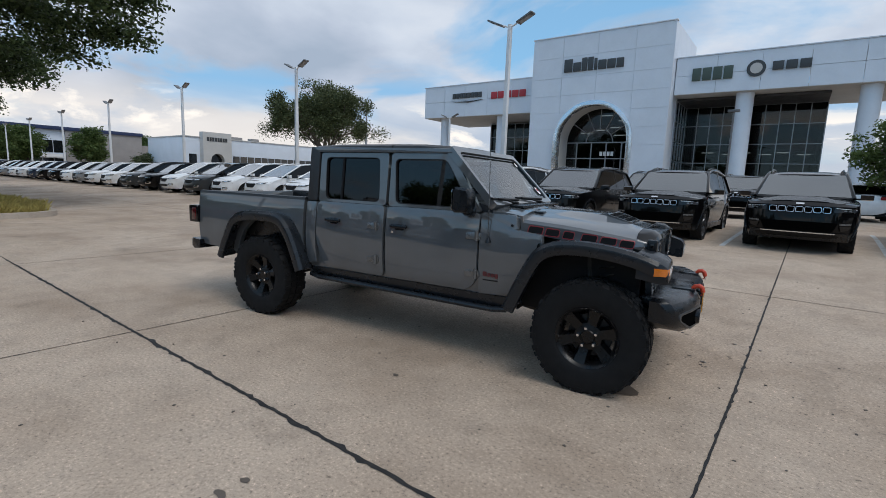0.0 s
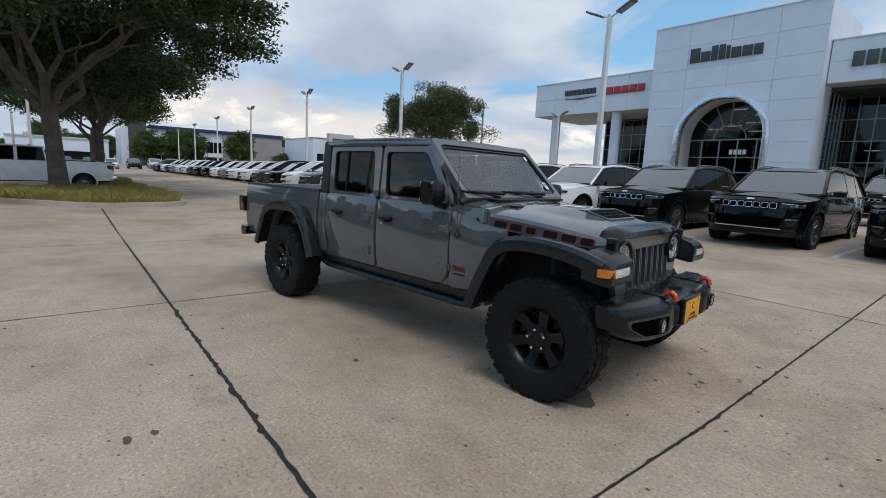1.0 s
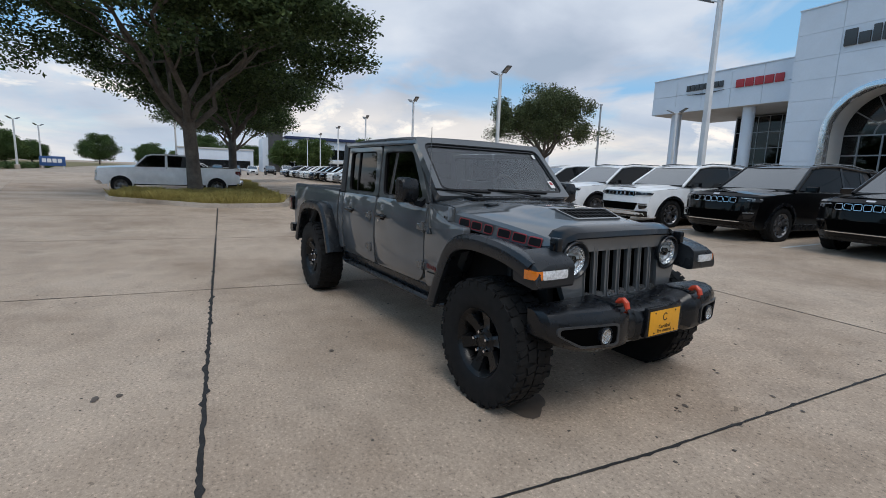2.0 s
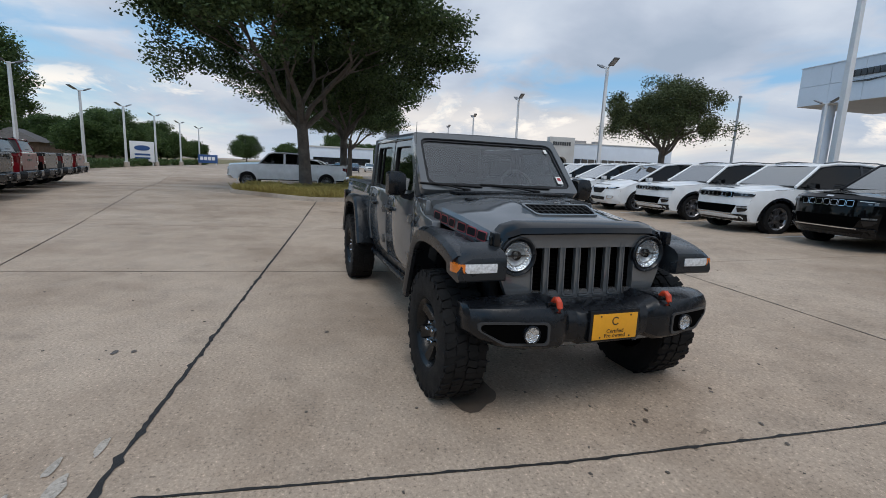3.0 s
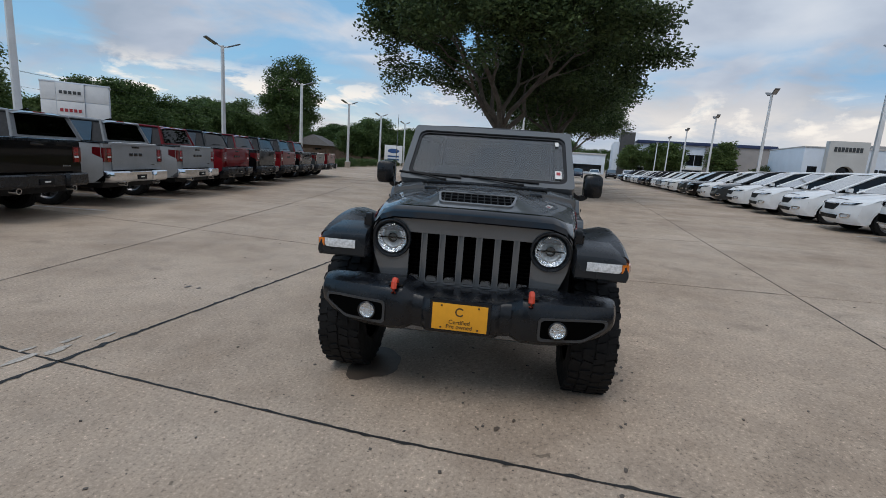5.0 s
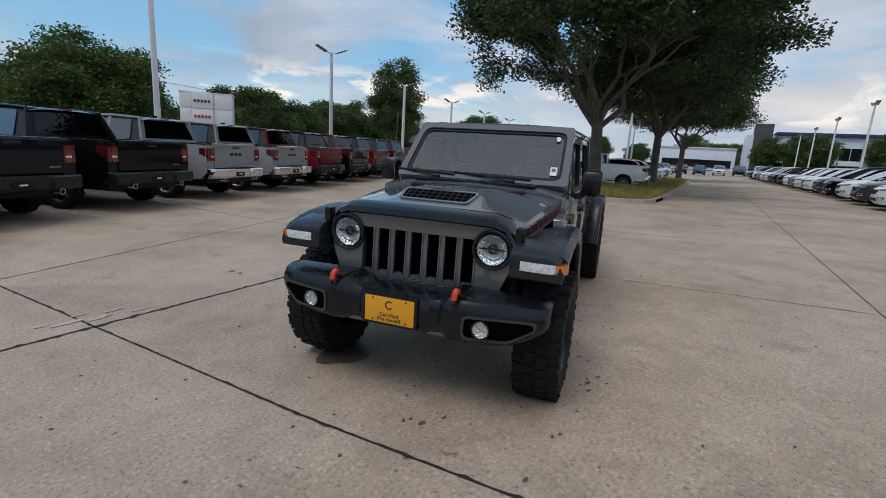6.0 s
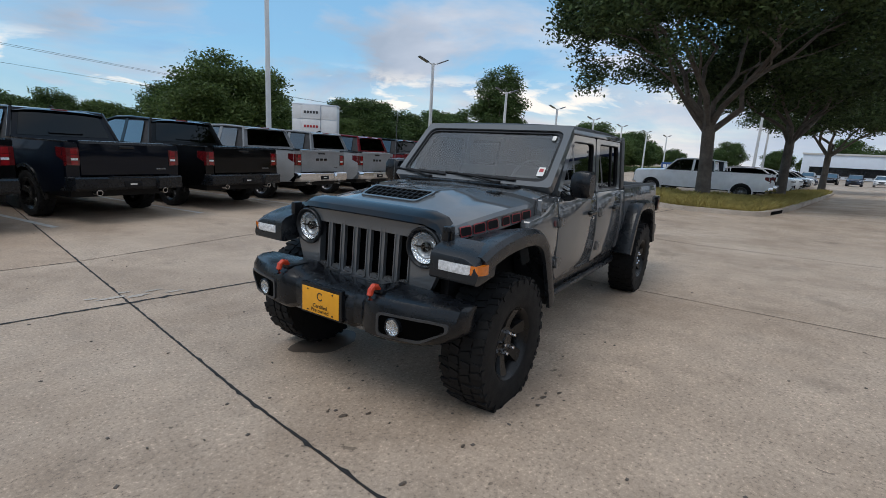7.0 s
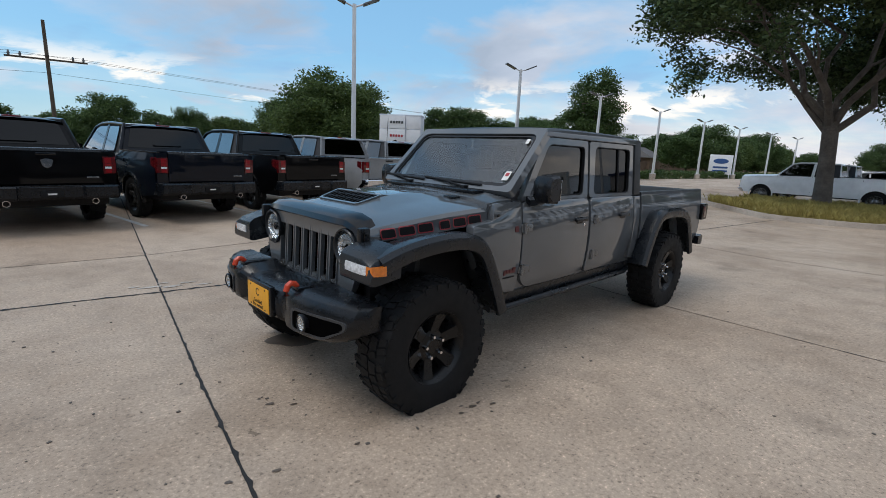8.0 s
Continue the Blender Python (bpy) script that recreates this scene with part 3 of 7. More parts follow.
cowl = loft([[(x, y, z) for y, z in ((-0.72, 1.18), (-0.735, zz - 0.02), (-0.55, zz + 0.01), (0.0, zz + 0.03), (0.55, zz + 0.01), (0.735, zz - 0.02), (0.72, 1.18))] for x, zz in ((-0.86, 1.298), (-0.70, 1.288), (-0.60, 1.272))])
part("cowl", cowl, M["grey_paint"], truck)
grl = bbox(-0.80, -0.68, -0.52, 0.52, 1.305, 1.326, 0.006)
part("cowl_grille", grl, M["black_plastic"], truck)

# hood with raised centre
def hood_section(x, w, zc, zb, bulge):
    half = [(0.0, zc + bulge), (0.22, zc + bulge), (0.27, zc + bulge * 0.86), (0.36, zc - 0.004), (0.47, zc - 0.018), (w - 0.08, zc - 0.043), (w - 0.018, zc - 0.060), (w, zc - 0.085), (w + 0.004, zb)]
    return [(x, -y, z) for y, z in reversed(half)] + [(x, y, z) for y, z in half[1:]]


HOOD = [(-0.615, 0.725, 1.285, 1.125, 0.010), (-0.45, 0.712, 1.275, 1.105, 0.022), (-0.28, 0.698, 1.262, 1.09, 0.034), (-0.10, 0.682, 1.243, 1.07, 0.042), (-0.04, 0.676, 1.236, 1.065, 0.043), (0.15, 0.654, 1.210, 1.06, 0.010),
        (0.22, 0.644, 1.199, 1.055, 0.005), (0.32, 0.628, 1.178, 1.05, 0.003), (0.37, 0.615, 1.150, 1.045, 0.0)]
hood_ob = part("hood", loft([hood_section(*row) for row in HOOD]), M["grey_paint"], truck)


def scoop_face(a, b, d):
    """A place on the sloping mouth of the hood scoop."""
    return (a, b, 1.279 - (a + 0.04) * 0.310 + d)


# solid insert; the scoop mouth's inner shade is painted as black
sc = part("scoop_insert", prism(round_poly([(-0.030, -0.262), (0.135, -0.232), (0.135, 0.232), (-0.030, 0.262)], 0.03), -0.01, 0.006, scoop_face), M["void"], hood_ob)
part("scoop_rim", frame_ring(round_poly([(-0.042, -0.275), (0.150, -0.243), (0.150, 0.243), (-0.042, 0.275)], 0.035), round_poly([(-0.028, -0.258), (0.132, -0.230), (0.132, 0.230), (-0.028, 0.258)], 0.03), -0.01, 0.011, scoop_face), M["grey_paint"], sc)
for i in range(11):
    y = -0.225 + 0.045 * i
    part("scoop_slat", prism([(-0.022, y - 0.005), (0.126, y - 0.005 + 0.012), (0.126, y + 0.003 + 0.012), (-0.022, y + 0.003)], 0.006, 0.010, scoop_face), M["decal_black"], sc)
for a in (0.02, 0.075):
    part("scoop_slat", prism([(a, -0.245), (a + 0.007, -0.245), (a + 0.007, 0.245), (a, 0.245)], 0.006, 0.0105, scoop_face), M["decal_black"], sc)
lip = loft([[(x, y, z) for x, z in ((-0.13, 1.280), (-0.08, 1.294 - 0.008 * abs(y) / 0.25), (-0.035, 1.292 - 0.008 * abs(y) / 0.25), (-0.04, 1.272))] for y in (-0.255, -0.13, 0, 0.13, 0.255)])
part("scoop_lip", lip, M["grey_paint"], hood_ob)

# dark deflector along the hood's front edge
secs = []
for i in range(17):
    y = -0.650 + 1.30 * i / 16
    q = abs(y) / 0.65
    drop = 0.012 * q * q + (0.13 * max(0.0, (q - 0.80) / 0.20) ** 1.7)
    back = 0.055 * q ** 3
    secs.append([(0.285 - back, y, 1.212 - drop), (0.36 - back, y, 1.204 - drop), (0.405 - back, y, 1.178 - drop), (0.418 - back, y, 1.145 - drop), (0.405 - back, y, 1.135 - drop), (0.37 - back, y, 1.165 - drop), (0.285 - back, y, 1.190 - drop)])
part("hood_deflector", loft(secs), M["gloss_black"], truck, "dark smoked hood deflector")
for s in (-1, 1):
    lt = part("hood_latch", bbox(0.325, 0.395, s * 0.645 - 0.022, s * 0.645 + 0.022, 1.045, 1.145, 0.012), M["black_plastic"], truck)
    part("latch_hook", bbox(0.345, 0.375, s * 0.668 - 0.012, s * 0.668 + 0.012, 1.06, 1.12, 0.006), M["gloss_black"], lt)
    part("washer_nozzle", bbox(-0.60, -0.52, s * 0.42 - 0.05, s * 0.42 + 0.05, 1.262, 1.284, 0.01), M["black_plastic"], truck)
    part("hood_bolt", lathe([(0, 0.006), (0.011, 0.004), (0.012, 0)], 10, m=Matrix.Translation((-0.665, s * 0.787, 1.175)) @ Matrix.Scale(s, 4, (0, 1, 0))), M["black_plastic"], truck)

# grille panel, seven openings, round lamps
fr = lambda a, b, d: (0.335 + d + (b - 0.70) * -0.05, a, b)
panel_side = [(0.385, 0.70), (0.505, 0.70), (0.545, 0.735), (0.600, 0.87), (0.622, 0.98), (0.618, 1.06), (0.585, 1.115), (0.50, 1.145), (0.385, 1.160)]
grille = bmesh.new()


def cast(poly, cx, cy, w):
    """Where a line from a centre at angle w leaves the outline."""
    dx, dy = math.cos(w), math.sin(w)
    best = 9.0
    for (ax, ay), (bx, by) in zip(poly, poly[1:] + poly[:1]):
        det = dx * (ay - by) - dy * (ax - bx)
        if abs(det) < 1e-9:
            continue
        t = ((ax - cx) * (ay - by) - (ay - cy) * (ax - bx)) / det
        u = (dx * (ay - cy) - dy * (ax - cx)) / det
        if t > 0 and -1e-6 <= u <= 1 + 1e-6:
            best = min(best, t)
    return (cx + dx * best, cy + dy * best)


for s in (-1, 1):
    ang = [2 * math.pi * i / 48 for i in range(48)]
    rim_o = [cast(panel_side, 0.492, 0.998, w) for w in ang]
    hole = [(0.492 + 0.110 * math.cos(w), 0.998 + 0.120 * math.sin(w)) for w in ang]
    hole = [(min(a, o[0] - 0.002) if a > 0.6 else max(a, 0.388), b) for (a, b), o in zip(hole, rim_o)]
    frame_ring([(s * a, b) for a, b in rim_o], [(s * a, b) for a, b in hole], 0.0, 0.045, fr, grille)
prism(rrect(-0.386, 0.386, 0.698, 0.738, 0.004, 1), 0.0, 0.045, fr, grille)
prism(rrect(-0.386, 0.386, 1.108, 1.162, 0.004, 1), 0.0, 0.045, fr, grille)
for i in range(6):
    c = -0.286 + 0.1144 * i
    prism(rrect(c - 0.019, c + 0.019, 0.736, 1.11, 0.004, 1), 0.026, 0.048, fr, grille, 0.006)
grille_ob = part("grille", grille, M["grey_paint"], truck, "grey grille with seven upright openings")
for i in range(7):
    c = -0.343 + 0.1144 * i
    part("slot_trim", frame_ring(rrect(c - 0.046, c + 0.046, 0.732, 1.114, 0.022), rrect(c - 0.038, c + 0.038, 0.742, 1.106, 0.018), 0.030, 0.054, fr), M["grey_paint"], grille_ob)
    part("slot_foot", prism(round_poly([(c - 0.034, 0.745), (c + 0.034, 0.745), (c + 0.028, 0.772), (c - 0.028, 0.772)], 0.006), 0.02, 0.05, fr), M["satin_metal"], grille_ob)
    mesh_bm = bmesh.new()
    for k in range(14):
        z = 0.76 + 0.025 * k
        prism(rrect(c - 0.036, c + 0.036, z, z + 0.006, 0.001, 1), -0.012, 0.004, fr, mesh_bm)
    prism(rrect(c - 0.003, c + 0.003, 0.75, 1.10, 0.001, 1), -0.012, 0.002, fr, mesh_bm)
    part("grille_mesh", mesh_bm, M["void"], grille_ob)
# radiator and backing blackened to paint shade behind the grille slots
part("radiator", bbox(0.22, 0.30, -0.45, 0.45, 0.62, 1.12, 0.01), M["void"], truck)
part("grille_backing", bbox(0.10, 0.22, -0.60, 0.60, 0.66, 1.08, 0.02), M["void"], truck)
for s in (-1, 1):
    at = Matrix.Translation((0.368, s * 0.492, 0.998)) @ Matrix.Rotation(radians(3), 4, "Y")
    bez = part("headlight", lathe([(0.122, -0.01), (0.124, 0.018), (0.119, 0.026), (0.111, 0.024), (0.096, 0.002), (0.092, -0.006)], 40, "x", m=at), M["flare_plastic"], truck, "round headlight in a dark bezel")
    at = at @ Matrix.Translation((-0.012, 0, 0)) @ Matrix.Diagonal((1, 0.88, 0.88, 1))
    # white bowl instead of mirror metal, reflected brightness put into its colour
    bowl = new("reflector", finish(lathe([(0.107, 0.022), (0.100, 0.010), (0.086, 0.000), (0.070, 0.004), (0.056, -0.008), (0.030, -0.016), (0.0, -0.02)], 18, "x", m=at), "reflector", M["white_lamp"], sharp=0.02))
    bowl.parent = bez
    part("reflector_ring", lathe([(0.1065, 0.0235), (0.098, 0.014), (0.080, 0.006), (0.072, 0.010)], 20, "x", m=at), M["reflector"], bez)
    part("lamp_bar", bbox(-0.01, 0.012, -0.100, 0.100, -0.005, 0.005, 0.004, m=at), M["gloss_black"], bez)
    part("lamp_ring", lathe([(0.030, -0.02), (0.034, 0.010), (0.030, 0.014), (0.026, -0.02)], 24, "x", m=at), M["gloss_black"], bez)
    part("bulb", lathe([(0.030, -0.03), (0.028, 0.0), (0.016, 0.012), (0.0, 0.014)], 16, "x", m=at), M["lens"], bez)
    part("lens", lathe([(0.108, 0.022), (0.085, 0.036), (0.05, 0.044), (0.0, 0.047)], 36, "x", m=at), M["lens"], bez)

# flares
def flare(path, s, inner, name_mat):
    secs = []
    pts = [Vector(p) for p in path]
    for i, p in enumerate(pts):
        d = (pts[min(i + 1, len(pts) - 1)] - pts[max(i - 1, 0)]).normalized()
        nrm = Vector((-d.y, d.x))
        if nrm.dot(p - Vector((sum(q.x for q in pts) / len(pts), 0.45))) < 0:
            nrm = -nrm
        ring = []
        for l, n in ((inner, -0.030), (0.78, -0.004), (0.86, 0.016), (0.910, 0.012), (0.937, -0.012), (0.943, -0.050), (0.930, -0.088), (0.905, -0.092), (0.895, -0.06), (inner, -0.045)):
            q = p + nrm * n
            ring.append((q.x, s * l, q.y))
        secs.append(ring)
    return loft(secs)


def smooth_path(pts, n=4):
    out_pts = []
    k = len(pts)
    for i in range(k - 1):
        p0, p1, p2, p3 = (Vector(pts[max(0, min(k - 1, j))]) for j in (i - 1, i, i + 1, i + 2))
        for j in range(n):
            t = j / n
            out_pts.append(tuple(0.5 * ((2 * p1) + (p2 - p0) * t + (2 * p0 - 5 * p1 + 4 * p2 - p3) * t * t + (3 * p1 - p0 - 3 * p2 + p3) * t ** 3)))
    out_pts.append(tuple(pts[-1]))
    return out_pts


front_path = smooth_path([(-0.655, 0.535), (-0.56, 0.76), (-0.44, 0.985), (-0.30, 1.075), (-0.10, 1.100), (0.14, 1.085), (0.32, 1.050), (0.44, 1.01)])
rear_path = smooth_path([(-4.20, 0.57), (-4.09, 0.80), (-3.96, 1.0), (-3.80, 1.075), (-3.52, 1.10), (-3.23, 1.085), (-3.08, 0.985), (-2.96, 0.78), (-2.865, 0.555)])
for s in (-1, 1):
    fl = part("front_flare", flare(front_path, s, 0.66, None), M["flare_plastic"], truck)
    box_s = loft([[(x, s * l, z) for l, z in ((0.63, zb), (0.63, zt + 0.005), (0.84, zt), (0.910, zt - 0.03), (0.928, zt - 0.08), (0.920, zb), )] for x, zb, zt in ((0.30, 0.90, 1.075), (0.40, 0.885, 1.058), (0.47, 0.875, 1.035), (0.498, 0.880, 1.012), (0.505, 0.89, 0.99))])
    nose = part("flare_nose", box_s, M["flare_plastic"], fl)
    sg = loft([[(x, s * l, z) for x, z in ((0.44, 0.930), (0.44, 0.986), (xf, 0.984), (xf + 0.004, 0.957), (xf, 0.932))] for l, xf in ((0.690, 0.509), (0.76, 0.512), (0.84, 0.511), (0.885, 0.503))])
    part("turn_lamp", sg, M["white_lamp"], nose, "clear front turn lamp")
    sg = loft([[(x, s * l, z) for x, z in ((xb, 0.932), (xb, 0.985), (xf, 0.983), (xf + 0.003, 0.957), (xf, 0.934))] for l, xb, xf in ((0.886, 0.445, 0.507), (0.925, 0.425, 0.495), (0.944, 0.415, 0.462))])
    part("side_marker", sg, M["amber"], nose, "amber side marker")
    part("rear_flare", flare(rear_path, s, 0.72, None), M["flare_plastic"], truck)
    part("front_wheel_liner", bbox(-0.60, 0.30, s * 0.60 - 0.03, s * 0.60 + 0.03, 0.50, 1.09, 0.01), M["decal_black"], truck)
    part("rear_wheel_liner", bbox(-4.05, -2.97, s * 0.55 - 0.03, s * 0.55 + 0.03, 0.55, 1.10, 0.01), M["decal_black"], truck)
    part("shock_absorber", tube([(-0.08, s * 0.60, 1.02), (-0.04, s * 0.62, 0.45)], 0.032, 10), M["steel"], truck)
    spring = [(0.06 + 0.055 * math.cos(a), s * 0.60 + 0.055 * math.sin(a), 0.50 + 0.42 * a / 44) for a in [i * 0.55 for i in range(80)]]
    part("coil_spring", tube(spring, 0.009, 5), M["steel"], truck)

# doors
def door(name, s, low, outer, inner, handle_f, hinge_f, glass_mat, split=None):
    d = part(name, bowed(low, -0.03, 0.008, flank(s), b=0.007), M["grey_paint"], truck)
    part("window_frame", frame_ring(outer, inner, -0.050, -0.006, flank(s)), M["grey_paint"], d)
    shrink = [((a - sum(p[0] for p in inner) / len(inner)) * 0.975 + sum(p[0] for p in inner) / len(inner), (b - 1.48) * 0.965 + 1.48) for a, b in inner]
    part("window_seal", frame_ring(inner, shrink, -0.045, -0.010, flank(s)), M["decal_black"], d)
    part("window_pane", sheet_pane(shrink, -0.030, flank(s)), glass_mat, d, "dark tinted window pane")
    if split:
        part("window_bar", prism([(split - 0.011, 1.275), (split + 0.011, 1.275), (split + 0.011, 1.70), (split - 0.011, 1.70)], -0.034, -0.018, flank(s)), M["decal_black"], d)
    h = prism(rrect(handle_f - 0.095, handle_f + 0.095, 1.066, 1.098, 0.014), 0.022, 0.045, flank(s), b=0.008)
    for a in (handle_f - 0.08, handle_f + 0.055):
        prism(rrect(a, a + 0.025, 1.068, 1.095, 0.004, 1), 0.0, 0.03, flank(s), h)
    part("door_handle", h, M["black_plastic"], d)
    part("handle_cup", prism(rrect(handle_f - 0.055, handle_f + 0.055, 1.045, 1.10, 0.022), 0.005, 0.0095, flank(s)), M["gloss_black"], d)
    for z in (1.065, 0.745):
        hg = prism(round_poly([(hinge_f - 0.085, z - 0.028), (hinge_f + 0.02, z - 0.032), (hinge_f + 0.02, z + 0.032), (hinge_f - 0.085, z + 0.022)], 0.01), 0.004, 0.020, flank(s), b=0.006)
        hg = tube([(hinge_f + 0.018, s * (lp(z) + 0.018), z - 0.042), (hinge_f + 0.018, s * (lp(z) + 0.018), z + 0.042)], 0.016, 10, hg)
        prism(rrect(hinge_f + 0.02, hinge_f + 0.05, z - 0.03, z + 0.03, 0.008, 2), 0.004, 0.016, flank(s), hg, 0.004)
        # paler metal than the body paint puts the hinge highlights into the colour
        part("door_hinge", hg, M["satin_metal"], d)
    return d


def match(quad, n_round, r):
    return round_poly(quad, r, n_round)


for s in (-1, 1):
    low = round_poly([(-1.912, 0.585), (-1.06, 0.585), (-0.965, 0.68), (-0.957, 1.257), (-1.912, 1.257)], 0.06, 4)
    fd = door("front_door", s, low, match([(-1.912, 1.259), (-0.958, 1.259), (-1.268, 1.742), (-1.912, 1.742)], 4, 0.03),
              match([(-1.835, 1.285), (-1.055, 1.285), (-1.325, 1.692), (-1.87, 1.692)], 4, 0.055), -1.755, -0.985, M["shade_glass"])
    part("key_cylinder", lathe([(0, -0.006), (0.013, -0.005), (0.014, 0.0)], 14, m=Matrix.Translation((-1.83, s * 0.795, 1.03)) @ Matrix.Scale(-s, 4, (0, 1, 0))), M["chrome"], fd)
    low = round_poly([(-2.70, 0.60), (-1.945, 0.585), (-1.945, 1.257), (-2.785, 1.257), (-2.785, 0.86)], 0.05, 4)
    door("rear_door", s, low, match([(-2.785, 1.259), (-1.945, 1.259), (-1.945, 1.742), (-2.785, 1.742)], 4, 0.03),
         match([(-2.70, 1.285), (-2.02, 1.285), (-2.045, 1.70), (-2.715, 1.70)], 4, 0.055), -2.545, -2.035, M["privacy_glass"], -2.50)
    part("rear_corner", prism(round_poly([(-2.93, 1.262), (-2.80, 1.262), (-2.80, 1.745), (-2.90, 1.80), (-2.925, 1.78)], 0.012), -0.05, 0.006, flank(s), b=0.006), M["top_cloth"], truck)
    part("quarter_panel", bowed(round_poly([(-2.93, 0.60), (-2.80, 0.62), (-2.798, 1.25), (-2.93, 1.25)], 0.012), -0.03, 0.007, flank(s), b=0.006), M["grey_paint"], truck)
    part("roof_rail", prism(round_poly([(-2.90, 1.747), (-1.27, 1.747), (-1.30, 1.785), (-2.90, 1.80)], 0.008), -0.05, 0.004, flank(s), b=0.006), M["grey_paint"], truck)

# windshield frame, pane, roof
A0, A1 = Vector((-0.835, 1.318)), Vector((-1.305, 1.800))
AN = Vector((A1.y - A0.y, -(A1.x - A0.x))).normalized()


def ws(a, b, d):
    p = A0 + (A1 - A0) * b + AN * d
    return (p.x, a * (0.748 - 0.036 * b), p.y)


wf = part("windshield_frame", frame_ring(round_poly([(-1, 0), (1, 0), (1, 1), (-1, 1)], 0.05, 4), round_poly([(-0.925, 0.07), (0.925, 0.07), (0.925, 0.905), (-0.925, 0.905)], 0.12, 4), -0.05, 0.016, ws), M["grey_paint"], truck)
part("windshield_band", frame_ring(round_poly([(-0.925, 0.07), (0.925, 0.07), (0.925, 0.905), (-0.925, 0.905)], 0.12, 4), round_poly([(-0.89, 0.13), (0.89, 0.13), (0.89, 0.865), (-0.89, 0.865)], 0.10, 4), -0.006, 0.004, ws), M["gloss_black"], wf)
part("windshield_pane", sheet_pane(round_poly([(-0.92, 0.075), (0.92, 0.075), (0.92, 0.90), (-0.92, 0.90)], 0.12, 4), -0.006, ws), M["glass"], wf, "clear windshield pane")
part("windshield_sticker", prism(rrect(0.79, 0.865, 0.175, 0.31, 0.006, 1), 0.0045, 0.006, ws), M["sticker"], wf, "small paper sticker")
part("sticker_bar", prism(rrect(0.805, 0.85, 0.235, 0.285, 0.004, 1), 0.0065, 0.008, ws), M["sign_red"], wf)
part("toll_tag", prism(rrect(0.80, 0.845, 0.755, 0.83, 0.006, 1), 0.0045, 0.006, ws), M["sticker"], wf)
part("rear_view_mirror", bbox(-1.20, -1.17, -0.11, 0.11, 1.58, 1.64, 0.012), M["decal_black"], wf)
for y0, y1 in ((-0.36, -0.66), (0.30, -0.12)):
    wb = tube([ws(y0 / 0.745, -0.01, 0.03), ws((y0 + y1) / 1.49, 0.045, 0.035), ws(y1 / 0.745, 0.085, 0.028)], 0.009, 6)
    tube([ws((y0 + 0.15) / 0.745, 0.055, 0.022), ws(y1 / 0.745, 0.088, 0.020), ws((y1 - 0.10) / 0.745, 0.10, 0.020)], 0.010, 6, wb)
    bbox(-0.03, 0.03, -0.025, 0.025, -0.02, 0.02, 0.008, bm=wb, m=Matrix.Translation(ws(y0 / 0.745, -0.01, 0.02)))
    part("wiper", wb, M["decal_black"], truck)


def roof_section(x, w, z0, z1):
    half = [(0.0, z1), (0.35, z1 - 0.004), (w - 0.09, z1 - 0.014), (w - 0.02, z1 - 0.034), (w, z0)]
    return [(x, -y, z) for y, z in reversed(half)] + [(x, y, z) for y, z in half[1:]]


part("roof_front_panel", loft([roof_section(-1.925, 0.700, 1.775, 1.845), roof_section(-1.60, 0.700, 1.775, 1.842), roof_section(-1.37, 0.698, 1.772, 1.828), roof_section(-1.325, 0.694, 1.770, 1.812)]), M["top_cloth"], truck)
part("roof_rear_panel", loft([roof_section(-2.945, 0.694, 1.76, 1.795), roof_section(-2.90, 0.700, 1.77, 1.832), roof_section(-2.5, 0.700, 1.775, 1.845), roof_section(-1.937, 0.700, 1.775, 1.845)]), M["top_cloth"], truck)
part("cab_rear_wall", prism([(-0.69, 1.80), (0.69, 1.80), (0.725, 1.45), (0.745, 1.26), (-0.745, 1.26), (-0.725, 1.45)], 0.0, 0.03, lambda a, b, d: (-2.94 + d, a, b), b=0.004), M["top_cloth"], truck)
part("rear_window", prism(rrect(-0.50, 0.50, 1.33, 1.72, 0.05), 0.0, 0.006, lambda a, b, d: (-2.952 + d, a, b)), M["privacy_glass"], truck)
part("antenna", tube([(-0.865, -0.80, 1.05), (-0.868, -0.80, 1.25), (-0.885, -0.795, 1.86)], [0.006, 0.004, 0.0025], 6), M["satin_metal"], truck)
part("antenna_base", lathe([(0.026, 0.0), (0.024, 0.012), (0.012, 0.03), (0.008, 0.05)], 14, "z", m=Matrix.Translation((-0.862, -0.80, 1.02))), M["black_plastic"], truck)

# mirrors
for s in (-1, 1):
    mir = part("mirror", loft([[(x, s * y, z) for x, z in ((-1.10 + k, 1.255 + g), (-0.99 - k * 0.4, 1.262 + g), (-0.965 - k * 0.4, 1.31), (-0.965 - k * 0.4, 1.41), (-0.985 - k * 0.4, 1.455 - g), (-1.10 + k, 1.465 - g), (-1.115 + k, 1.43), (-1.115 + k, 1.29))]
                        for y, k, g in ((0.845, 0.02, 0.02), (0.865, 0.0, 0.004), (0.93, 0.0, 0.0), (0.975, 0.0, 0.004), (0.992, 0.02, 0.02))]), M["black_plastic"], truck, "black door mirror")
    part("mirror_glass", prism(rrect(0.855, 0.983, 1.275, 1.445, 0.02), 0, 0.004, lambda a, b, d: (-1.119 - d, s * a, b)), M["chrome"], mir)
    part("mirror_arm", loft([[(x, s * y, z) for x, z in ((-1.07, z0), (-1.07, z0 + 0.045), (-1.0, z0 + 0.045), (-1.0, z0))] for y, z0 in ((0.765, 1.255), (0.80, 1.225), (0.85, 1.235), (0.88, 1.25))]), M["black_plastic"], mir)

